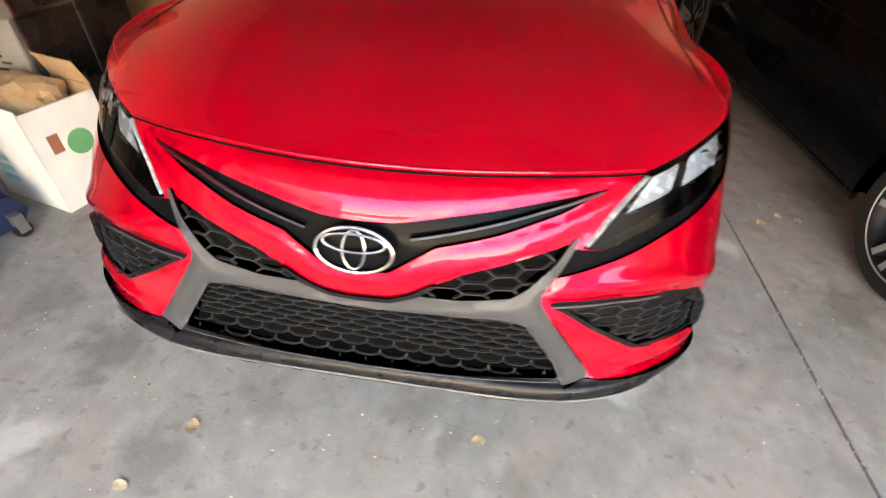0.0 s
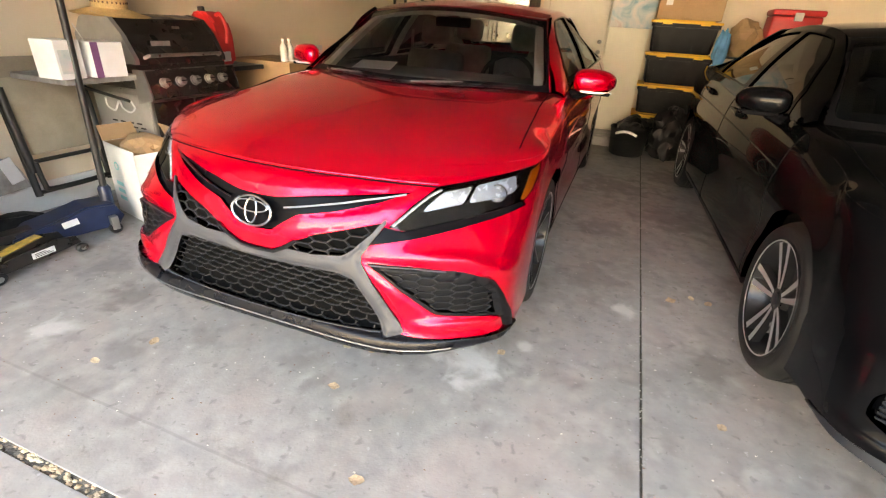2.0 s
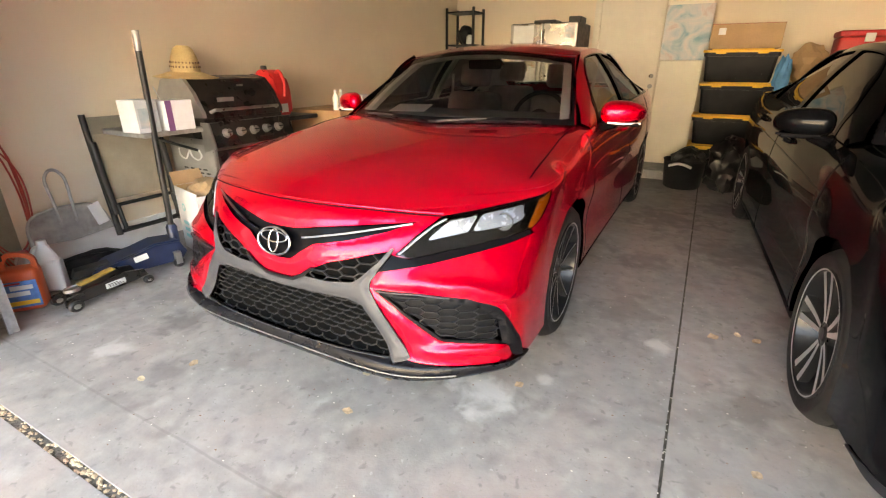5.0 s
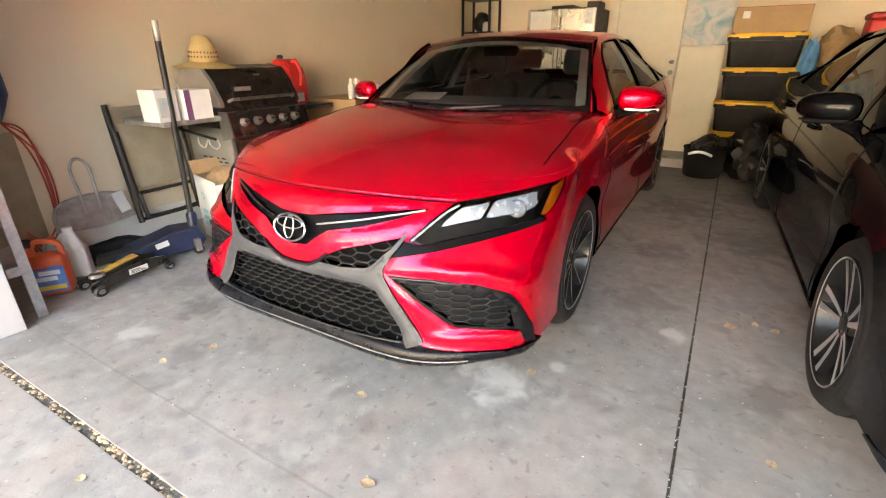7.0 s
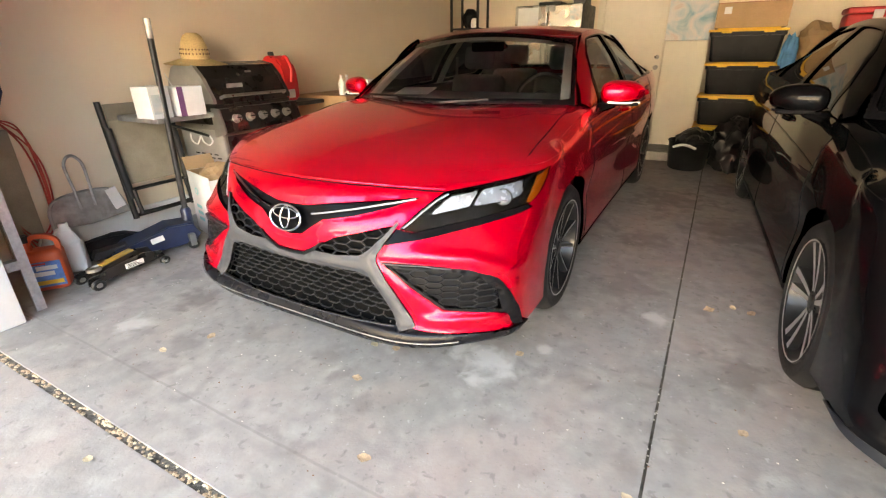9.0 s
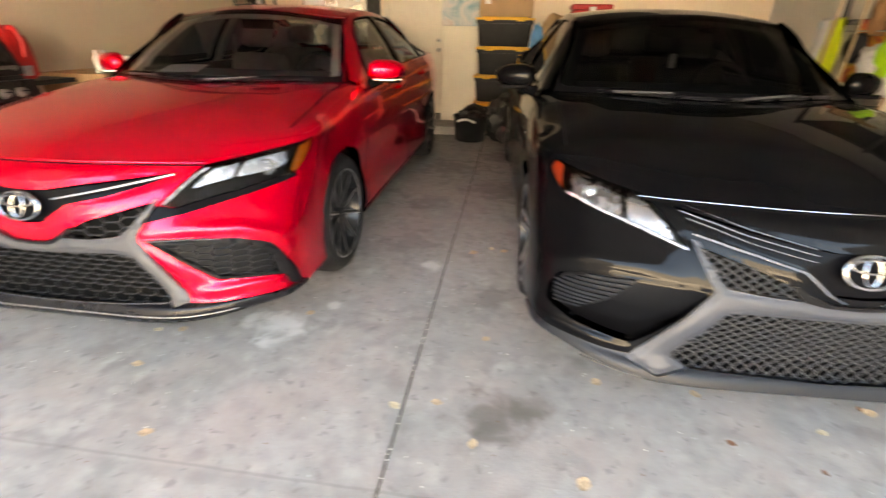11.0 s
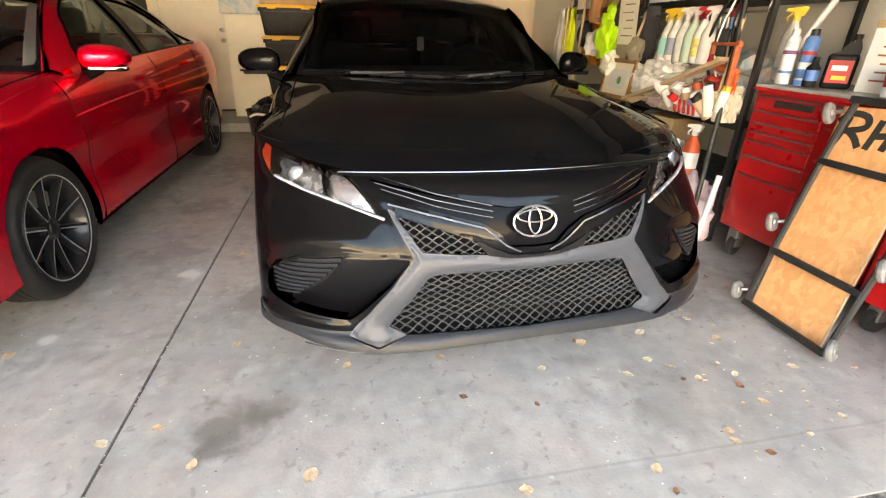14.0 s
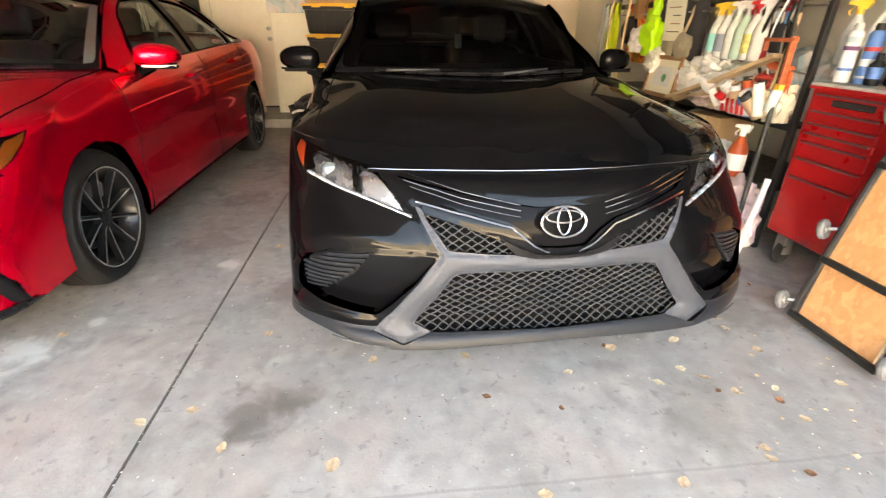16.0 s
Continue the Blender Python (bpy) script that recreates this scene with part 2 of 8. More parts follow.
def column_points():
    """Control points of half the body, column by column from the nose to the tail, level by level."""
    cols = []
    for i in range(len(A_FRONT)):
        col = []
        for j, z in enumerate(LEVELS):
            f = j / 7.0
            x = X_LOW[i] * (1 - f ** 3) + X_TOP[i] * f ** 3
            zz = z + (0.03 * max(0.0, (A_FRONT[i] - 0.6) / 0.65) ** 1.5 if j == 7 else 0.0)
            rise = min(1.0, max(0.0, (A_FRONT[i] - 0.5) / 0.3))
            zz += (0.04, 0.03, 0.01)[j] * rise if j < 3 else 0.0
            col.append((x, Y_ROWS[j][i], zz))
        cols.append(col)
    for y, w, top in zip(SIDE_Y, SIDE_W, SIDE_TOP):
        col = []
        for j in range(8):
            z = 0.19 + (top - 0.19) * (LEVELS[j] - 0.185) / 0.645
            col.append((w - SIDE_IN[j], y, z))
        cols.append(col)
    for x, y in ((0.66, 4.78), (0.4, 4.85), (0.0, 4.88)):
        col = []
        for j in range(8):
            z = 0.2 + 0.86 * (LEVELS[j] - 0.185) / 0.645
            back = (0.10, 0.04, 0.0, 0.0, 0.04, 0.05, 0.02, 0.06)[j]
            col.append((x, y - back, z))
        cols.append(col)
    return np.array(cols)


def cubic(p, t):
    """A smooth line through the rows of p (Catmull-Rom) at the places t, counted in rows."""
    n = len(p)
    t = np.clip(np.asarray(t, float), 0, n - 1)
    i = np.minimum(t.astype(int), n - 2)
    f = (t - i).reshape(-1, *([1] * (p.ndim - 1)))
    ext = np.concatenate([2 * p[:1] - p[1:2], p, 2 * p[-1:] - p[-2:-1]])
    a, b, c, d = ext[i], ext[i + 1], ext[i + 2], ext[i + 3]
    return 0.5 * (2 * b + (c - a) * f + (2 * a - 5 * b + 4 * c - d) * f ** 2 + (3 * b - a - 3 * c + d) * f ** 3)


BODY = column_points()
MIRRORED = np.concatenate([BODY[:0:-1] * (-1, 1, 1), BODY])
A_ALL = A_FRONT + [1.25 + y - 0.64 for y in SIDE_Y] + [5.5, 5.8, 6.2]


def wall(a, h):
    """The body wall: a is metres round the car from the nose (left side minus), h the height at the nose."""
    a, h = np.asarray(a, float), np.asarray(h, float)
    i = np.interp(np.abs(a), A_ALL, np.arange(len(A_ALL)))
    j = np.interp(h, LEVELS, np.arange(8.0))
    out = np.empty((len(i), 3))
    mid = len(BODY) - 1
    rows = cubic(MIRRORED, mid + i)
    n = rows.shape[1]
    jj = np.minimum(j.astype(int), n - 2)
    f = (j - jj)[:, None]
    ext = np.concatenate([2 * rows[:, :1] - rows[:, 1:2], rows, 2 * rows[:, -1:] - rows[:, -2:-1]], 1)
    k = np.arange(len(i))
    p0, p1, p2, p3 = ext[k, jj], ext[k, jj + 1], ext[k, jj + 2], ext[k, jj + 3]
    out = 0.5 * (2 * p1 + (p2 - p0) * f + (2 * p0 - 5 * p1 + 4 * p2 - p3) * f ** 2 + (3 * p1 - p0 - 3 * p2 + p3) * f ** 3)
    out[:, 0] *= np.where(a < 0, -1, 1)
    return out


def inside(pts, poly):
    """Which of the points lie in the polygon."""
    x, y = pts[:, 0], pts[:, 1]
    hit = np.zeros(len(pts), bool)
    n = len(poly)
    for k in range(n):
        (x1, y1), (x2, y2) = poly[k], poly[(k + 1) % n]
        if y1 == y2:
            continue
        cross = ((y1 > y) != (y2 > y)) & (x < (x2 - x1) * (y - y1) / (y2 - y1) + x1)
        hit ^= cross
    return hit


def fine(poly, step):
    out = []
    n = len(poly)
    for k in range(n):
        p, q = np.array(poly[k], float), np.array(poly[(k + 1) % n], float)
        m = max(1, int(np.ceil(np.linalg.norm(q - p) / step)))
        out += [tuple(p + (q - p) * i / m) for i in range(m)]
    return out


def rounded(poly, r=0.012):
    """The polygon with its corners cut to short curves."""
    out = []
    n = len(poly)
    for k in range(n):
        p = np.array(poly[k], float)
        a, b = np.array(poly[k - 1], float) - p, np.array(poly[(k + 1) % n], float) - p
        la, lb = np.linalg.norm(a), np.linalg.norm(b)
        ra, rb = min(r, la * 0.4), min(r, lb * 0.4)
        p0, p1 = p + a / la * ra, p + b / lb * rb
        for f in (0.0, 0.5, 1.0):
            out.append(tuple((1 - f) ** 2 * p0 + 2 * f * (1 - f) * p + f * f * p1))
    return out


def both(poly):
    """A polygon over the middle, from its half on the one side (first and last points at 0)."""
    left = [(-x, z) for x, z in poly[::-1] if x > 1e-6]
    return list(poly) + left


def flip(poly):
    return [(-x, z) for x, z in poly][::-1]


def normals(func, u, v, e=0.004):
    du = func(u + e, v) - func(u - e, v)
    dv = func(u, v + e) - func(u, v - e)
    n = np.cross(du, dv)
    return n / np.maximum(np.linalg.norm(n, axis=1), 1e-9)[:, None]


def edge_gap(uv, polys):
    """How far each place lies from the nearest side of the outlines."""
    near = np.full(len(uv), 9.0)
    for poly in polys:
        p = np.array(poly, float)
        for a, b in zip(p, np.roll(p, -1, 0)):
            d = b - a
            t = np.clip(((uv - a) @ d) / max(d @ d, 1e-12), 0, 1)
            near = np.minimum(near, np.hypot(*(uv - a - t[:, None] * d).T))
    return near


def ease(t):
    t = np.clip(t, 0, 1)
    return t * t * (3 - 2 * t)


def pillow(polys, low, high, width):
    """A panel that rounds off from its middle to its outline."""
    def depth(uv):
        t = np.clip(edge_gap(uv, polys) / width, 0, 1)
        return low + (high - low) * (1 - (1 - t) ** 2)
    return depth


def skin(func, frame_poly, regions, base, grid, parent, outward=1.0, step=0.02, bend=None, rim_edge=True):
    """Splits a curved sheet func(u, v) into panels along the outlines of the regions: (name, outline, depth, material, label), first match first;
    base: the same without outline, for the rest, or None. A panel's depth is how far it stands proud (minus: sunk), one number or a shape
    over the sheet; each panel gets a rim."""
    from mathutils.geometry import delaunay_2d_cdt
    pts, edges = [], []
    for poly in [frame_poly] + [r[1] for r in regions]:
        f = fine(poly, step)
        k0 = len(pts)
        pts += f
        edges += [(k0 + i, k0 + (i + 1) % len(f)) for i in range(len(f))]
    g = np.array(grid, float)
    rim = np.array(pts)
    keep = np.ones(len(g), bool)
    for k in range(0, len(g), 400):
        d = np.abs(g[k:k + 400, None, :] - rim[None]).max(2).min(1)
        keep[k:k + 400] = d > step * 0.4
    g = g[keep]
    g = g[inside(g, frame_poly)]
    pts += [tuple(p) for p in g]
    vo, _, fo, _, _, _ = delaunay_2d_cdt([Vector(p) for p in pts], edges, [], 0, 1e-5)
    uv = np.array([tuple(v) for v in vo])
    tri = np.array([tuple(f) for f in fo])
    cen = uv[tri].mean(1)
    area = np.cross(uv[tri[:, 1]] - uv[tri[:, 0]], uv[tri[:, 2]] - uv[tri[:, 0]])
    tri[area < 0] = tri[area < 0][:, ::-1]
    owner = np.full(len(tri), -2)
    inn = inside(cen, frame_poly)
    owner[inn] = -1
    for k in range(len(regions) - 1, -1, -1):
        owner[inside(cen, regions[k][1]) & inn] = k
    place = func(uv[:, 0], uv[:, 1])
    nor = normals(func, uv[:, 0], uv[:, 1]) * outward
    shade = nor if bend is None else bend(uv, place, nor)
    made = {}
    for k in range(-1, len(regions)):
        if k == -1:
            if base is None:
                continue
            name, depth, material, label = base
        else:
            name, _, depth, material, label = regions[k]
        if material is None:
            continue
        f = tri[owner == k]
        if not len(f):
            continue
        used = np.unique(f)
        index = {int(v): i for i, v in enumerate(used)}
        deep = np.full(len(uv), 0.0 if callable(depth) else depth)
        tone_n = shade
        if callable(depth):
            deep[used] = depth(uv[used])

            def shaped(u, v, depth=depth):
                return func(u, v) + normals(func, u, v) * outward * depth(np.stack([u, v], 1))[:, None]
            bent = np.array(nor)
            bent[used] = normals(shaped, uv[used, 0], uv[used, 1], 0.003) * outward
            tone_n = bent if bend is None else bend(uv, place, bent)
        verts = [tuple(p) for p in place[used] + nor[used] * deep[used, None]]
        faces = [tuple(index[int(v)] for v in t) for t in f]
        given = [tuple(n) for n in tone_n[used]]
        if outward < 0:
            faces = [t[::-1] for t in faces]
        flat_from = len(faces)
        count = {}
        for t in f:
            for a, b in ((t[0], t[1]), (t[1], t[2]), (t[2], t[0])):
                count[(int(a), int(b))] = 1
        sunk = float(deep[used].max()) < -0.015
        low = -0.006 if sunk and func is wall else (0.0 if sunk else (-0.06 if name == "body" else -0.022))
        for a, b in [e for e in count if rim_edge and (e[1], e[0]) not in count and not (func is wall and uv[e[0]][1] > 0.829 and uv[e[1]][1] > 0.829)]:
            i0 = len(verts)
            verts += [tuple(place[a] + nor[a] * deep[a]), tuple(place[b] + nor[b] * deep[b]), tuple(place[b] + nor[b] * low), tuple(place[a] + nor[a] * low)]
            faces.append((i0, i0 + 1, i0 + 2, i0 + 3))
            along = np.array(verts[i0 + 1]) - np.array(verts[i0])
            out = np.cross(along, nor[a])
            out = out / max(np.linalg.norm(out), 1e-9) * (-1.0 if sunk else 1.0)
            given += [tuple(out)] * 4
        made[name] = mesh_part(name.split(":")[0], verts, faces, material, parent, label, flat_from=flat_from, given=given)
    return made


def drape(func, line, depth, outward=1.0, step=0.02):
    p = np.array([q for q in line], float)
    out = []
    for k in range(len(p) - 1):
        m = max(1, int(np.ceil(np.linalg.norm(p[k + 1] - p[k]) / step)))
        out += [p[k] + (p[k + 1] - p[k]) * i / m for i in range(m)]
    out.append(p[-1])
    uv = np.array(out)
    return func(uv[:, 0], uv[:, 1]) + normals(func, uv[:, 0], uv[:, 1]) * outward * depth


def honeycomb(func, poly, cell, rise, depth, width, thick, outward=1.0, wave=0.0):
    """Bars of a honeycomb grille inside the outline, lying on the sheet."""
    bm = bmesh.new()
    P = np.array(poly)
    lo, hi = P.min(0), P.max(0)
    rows = int((hi[1] - lo[1]) / rise) + 2
    cols = int((hi[0] - lo[0]) / cell) + 3
    segs = []
    for r in range(-1, rows):
        for c in range(-1, cols):
            x0 = lo[0] + (c + 0.5 * (r % 2)) * cell
            z0 = lo[1] + r * rise
            k = rise * 0.30
            segs += [((x0, z0), (x0 + cell * 0.25, z0 - k)), ((x0 + cell * 0.25, z0 - k), (x0 + cell * 0.75, z0 - k)), ((x0 + cell * 0.75, z0 - k), (x0 + cell, z0)),
                     ((x0, z0), (x0 - 0.0, z0 + rise - 2 * k if wave else z0 + rise * 0.4))]
    mids = np.array([((a[0] + b[0]) / 2, (a[1] + b[1]) / 2) for a, b in segs])
    ok = inside(mids, poly)
    for (a, b), o in zip(segs, ok):
        if o:
            q = drape(func, [a, b], depth, outward, 0.05)
            add_tube(bm, q, 0, flat=(width, thick) if abs(b[0] - a[0]) < 0.2 * abs(b[1] - a[1]) else (thick, width))
    return bm


def lattice(func, poly, cell, rise, depth, width, thick):
    """Wavy bars that cross in a diamond-shaped mesh inside the outline."""
    def wavy(t):
        return 0.40 * (4 * abs((t % 1) - 0.5) - 1) + 0.13 * math.cos(2 * math.pi * t)
    bm = bmesh.new()
    P = np.array(poly)
    lo, hi = P.min(0), P.max(0)
    q = cell / 8
    segs = []
    for r in range(-1, int((hi[1] - lo[1]) / rise) + 2):
        for sign in (1, -1):
            for c in range(int((hi[0] - lo[0]) / q) + 1):
                x0, x1 = lo[0] + c * q, lo[0] + (c + 1) * q
                z = lo[1] + r * rise
                segs.append(((x0, z + sign * rise * wavy(x0 / cell)), (x1, z + sign * rise * wavy(x1 / cell))))
    mids = np.array([((a[0] + b[0]) / 2, (a[1] + b[1]) / 2) for a, b in segs])
    ok = inside(mids, poly)
    for (a, b), o in zip(segs, ok):
        if o:
            add_tube(bm, drape(func, [a, b], depth, 1.0, 0.05), 0, flat=(thick, width))
    return bm


def hexagons(func, poly, cell, rise, depth, width, thick):
    """Bars of a mesh of wide six-sided cells with level tops, inside the outline."""
    bm = bmesh.new()
    P = np.array(poly)
    lo, hi = P.min(0), P.max(0)
    segs = []
    for c in range(-1, int((hi[0] - lo[0]) / (cell * 0.75)) + 2):
        for r in range(-1, int((hi[1] - lo[1]) / rise) + 2):
            x, z = lo[0] + c * cell * 0.75, lo[1] + (r + 0.5 * (c % 2)) * rise
            segs += [((x - cell / 4, z - rise / 2), (x + cell / 4, z - rise / 2)), ((x + cell / 4, z - rise / 2), (x + cell / 2, z)), ((x + cell / 2, z), (x + cell / 4, z + rise / 2))]
    mids = np.array([((a[0] + b[0]) / 2, (a[1] + b[1]) / 2) for a, b in segs])
    ok = inside(mids, poly)
    for (a, b), o in zip(segs, ok):
        if o:
            add_tube(bm, drape(func, [a, b], depth, 1.0, 0.05), 0, flat=(thick, width))
    return bm


def plate_sheet(ctrl, loose):
    """A smooth height z over (x, y) through the control points (thin-plate spline); loose: how far it may pass each one by."""
    c = np.array(ctrl, float)
    n = len(c)

    def kern(d2):
        return np.where(d2 > 1e-12, d2 * np.log(np.maximum(d2, 1e-12)), 0.0)

    K = kern(((c[:, None, :2] - c[None, :, :2]) ** 2).sum(2)) + np.diag(loose)
    Q = np.concatenate([np.ones((n, 1)), c[:, :2]], 1)
    M = np.block([[K, Q], [Q.T, np.zeros((3, 3))]])
    w = np.linalg.solve(M, np.concatenate([c[:, 2], np.zeros(3)]))

    def f(x, y):
        x, y = np.asarray(x, float), np.asarray(y, float)
        d2 = (x[:, None] - c[None, :, 0]) ** 2 + (y[:, None] - c[None, :, 1]) ** 2
        return kern(d2) @ w[:n] + w[n] + w[n + 1] * x + w[n + 2] * y
    return f


def grid_sheet(us, vs, func):
    """Vertices and quads of func over the grid us x vs."""
    U, V = np.meshgrid(us, vs)
    p = func(U.ravel(), V.ravel())
    n = len(us)
    faces = [(j * n + i, j * n + i + 1, (j + 1) * n + i + 1, (j + 1) * n + i) for j in range(len(vs) - 1) for i in range(n - 1)]
    return p, faces


# the upper body: hood, cowl, pillars, roof and glass
RAIL = np.array([(0.765, 1.49, 0.980), (0.675, 1.77, 1.170), (0.60, 2.05, 1.342), (0.575, 2.5, 1.40), (0.565, 3.0, 1.395), (0.565, 3.35, 1.345), (0.60, 3.8, 1.205), (0.67, 4.25, 1.07)])
ROOF_MID = [(1.91, 1.382), (2.17, 1.42), (2.62, 1.445), (3.05, 1.435), (3.35, 1.395)]


def hood_height():
    ctrl = []
    for a in list(np.arange(0.0, 1.25, 0.03)) + [1.25, 1.4, 1.56, 1.73, 1.91, 2.1, 2.31]:
        x, y, z = wall([a], [0.83])[0]
        ctrl += [(x, y, z)] + ([(-x, y, z)] if x > 1e-3 else [])
    rim = len(ctrl)
    for x, y, z in ((0, 0.34, 0.876), (0, 0.6, 0.926), (0, 0.95, 0.968), (0, 1.33, 0.99), (0.25, 0.38, 0.879), (0.3, 0.8, 0.952), (0.3, 1.2, 0.986), (0.52, 0.55, 0.898), (0.58, 0.9, 0.948),
                    (0.6, 1.3, 0.982), (0.45, 1.5, 0.992), (0.72, 0.8, 0.905), (0.76, 1.15, 0.944), (0.78, 1.55, 0.978)):
        ctrl += [(x, y, z)] + ([(-x, y, z)] if x else [])
    plain = plate_sheet(ctrl, np.where(np.arange(len(ctrl)) < rim, 1e-6, 0.012))

    def f(x, y):
        ax = np.abs(x)
        ridge = 0.50 + 0.12 * np.clip((y - 0.3) / 1.1, 0, 1)
        fade = np.clip((y - 0.3) / 0.3, 0, 1) * np.clip((1.35 - y) / 0.2, 0, 1)
        return plain(x, y) + 0.005 * fade / (1 + np.exp(-(ax - ridge) / 0.03)) * np.clip((0.80 - ax) / 0.12, 0, 1)
    return f


HOOD = hood_height()


def hood_sheet(x, y):
    return np.stack([x, y, HOOD(x, y)], 1)


def seam_bend(uv, place, nor):
    """Shading of the wall that runs over into the hood's near their common edge."""
    e = 0.004
    x, y = place[:, 0], place[:, 1]
    gx = (HOOD(x + e, y) - HOOD(x - e, y)) / (2 * e)
    gy = (HOOD(x, y + e) - HOOD(x, y - e)) / (2 * e)
    up = np.stack([-gx, -gy, np.ones(len(x))], 1)
    up /= np.linalg.norm(up, axis=1)[:, None]
    k = np.clip((uv[:, 1] - 0.785) / 0.045, 0, 1)
    k = (k * k * (3 - 2 * k) * (np.abs(uv[:, 0]) < 2.25) * 0.5)[:, None]
    n = nor * (1 - k) + up * k
    return n / np.linalg.norm(n, axis=1)[:, None]


def hood_bend(uv, place, nor):
    """Shading of the hood that meets the wall's half way at the edge."""
    a = np.linspace(-2.31, 2.31, 300)
    edge = wall(a, np.full(300, 0.83))
    en = normals(wall, a, np.full(300, 0.826))
    d = ((place[:, None, :2] - edge[None, :, :2]) ** 2).sum(2)
    i = d.argmin(1)
    k = np.clip(1 - np.sqrt(d[np.arange(len(i)), i]) / 0.08, 0, 1)
    k = (k * k * (3 - 2 * k) * 0.5)[:, None]
    n = nor * (1 - k) + en[i] * k
    return n / np.linalg.norm(n, axis=1)[:, None]


def screen_base(x):
    return 1.16 + 0.34 * np.abs(np.asarray(x) / 0.765) ** 1.8


def wheel(parent, centre, side, style):
    """A tyre and a cast rim; side: which way the outer face looks along x."""
    w = empty("wheel", pose(*centre, 0, 90 * side, 0))
    w.parent = parent
    R, H = 0.332, 0.112
    prof = [(0.245, -H + 0.01), (0.262, -H), (0.29, -H - 0.004), (0.312, -H + 0.008), (0.326, -H + 0.03), (R, -H + 0.05)]
    for g in (-0.05, -0.02, 0.02, 0.05):
        prof += [(R, g - 0.005), (R - 0.008, g - 0.004), (R - 0.008, g + 0.004), (R, g + 0.005)]
    prof += [(R, H - 0.05), (0.326, H - 0.03), (0.312, H - 0.008), (0.303, H + 0.002), (0.297, H + 0.0045), (0.285, H + 0.004), (0.270, H + 0.002), (0.262, H), (0.246, H - 0.01)]
    part("tyre", lathe(prof, 48), "tyre", w, smooth=True)
    bm = lathe([(0.251, H - 0.004), (0.246, H + 0.002), (0.238, H - 0.004), (0.232, H - 0.03), (0.220, H - 0.05), (0.205, -H + 0.02), (0.245, -H + 0.01)], 48)
    rim = part("rim", bm, "rim_black", w, smooth=True)
    part("rim_edge", lathe([(0.2475, H + 0.0035), (0.2445, H + 0.004), (0.2415, H + 0.0015)], 48), "rim_metal", rim, "machined bright rim edge", smooth=True)
    part("brake_caliper", box((-0.035, 0.10, 0.02), (0.035, 0.175, 0.07), 0.012, m=pose(0, 0, 0, 0, 0, 75)), "scratched_steel", w, "dull steel brake caliper", smooth=True)
    part("brake_disc", lathe([(0.0, 0.0), (0.15, 0.0), (0.155, 0.006), (0.15, 0.012), (0.0, 0.012)], 32), "rim_black", w, "dark steel brake disc", smooth=True)
    bm = lathe([(0.0, H - 0.022), (0.026, H - 0.024), (0.03, H - 0.03), (0.06, H - 0.036), (0.065, H - 0.055), (0.0, H - 0.055)], 24)
    part("hub", bm, "rim_black", w, smooth=True)
    n = 5
    for k in range(n):
        for s in (-1, 1):
            a0 = 2 * math.pi * k / n + math.pi / 2
            spread0, spread1 = (0.14, 0.315) if style == "red" else (0.20, 0.17)
            bm = bmesh.new()
            pts, wid = [], []
            for f in np.linspace(0, 1, 6):
                r = 0.045 + (0.243 - 0.045) * f
                ang = a0 + s * (spread0 + (spread1 - spread0) * f)
                if style == "red":
                    root = np.array((0.05 * math.cos(a0 + s * 0.28), 0.05 * math.sin(a0 + s * 0.28)))
                    tip = np.array((0.243 * math.cos(a0 + s * 0.30), 0.243 * math.sin(a0 + s * 0.30)))
                    q = root + (tip - root) * f
                    r, ang = float(np.hypot(*q)), float(np.arctan2(q[1], q[0]))
                z = H - 0.03 + 0.022 * f ** 1.5
                ww = (0.010 + 0.001 * f) if style == "red" else (0.012 + 0.009 * f)
                pts.append((r, ang, z, ww))
            rows = []
            for r, ang, z, ww in pts:
                c = Vector((r * math.cos(ang), r * math.sin(ang), 0))
                t = Vector((-math.sin(ang), math.cos(ang), 0))
                rows.append([bm.verts.new(c + t * ww + Vector((0, 0, z - 0.03))), bm.verts.new(c + t * ww * 0.8 + Vector((0, 0, z - 0.003))), bm.verts.new(c + t * ww * 0.35 + Vector((0, 0, z))),
                             bm.verts.new(c - t * ww * 0.35 + Vector((0, 0, z))), bm.verts.new(c - t * ww * 0.8 + Vector((0, 0, z - 0.003))), bm.verts.new(c - t * ww + Vector((0, 0, z - 0.03)))])
            for p, q in zip(rows, rows[1:]):
                for i in range(5):
                    bm.faces.new((p[i], p[i + 1], q[i + 1], q[i]))
                bm.faces.new((p[5], p[0], q[0], q[5]))
            bm.faces.new(rows[0])
            bm.faces.new(rows[-1][::-1])
            spoke = part("spoke", bm, "rim_black", w)
            bm = bmesh.new()
            face = []
            for r, ang, z, ww in pts:
                c = Vector((r * math.cos(ang), r * math.sin(ang), 0))
                t = Vector((-math.sin(ang), math.cos(ang), 0))
                k0, k1 = (0.7, -0.7) if style == "black" else ((0.85, 0.30) if s > 0 else (-0.30, -0.85))
                face.append([bm.verts.new(c + t * ww * k0 + Vector((0, 0, z + 0.0015))), bm.verts.new(c + t * ww * k1 + Vector((0, 0, z + 0.0015)))])
            for p, q in zip(face, face[1:]):
                bm.faces.new((p[0], p[1], q[1], q[0]))
            part("spoke_face", bm, "rim_metal", spoke, "machined bright edge")
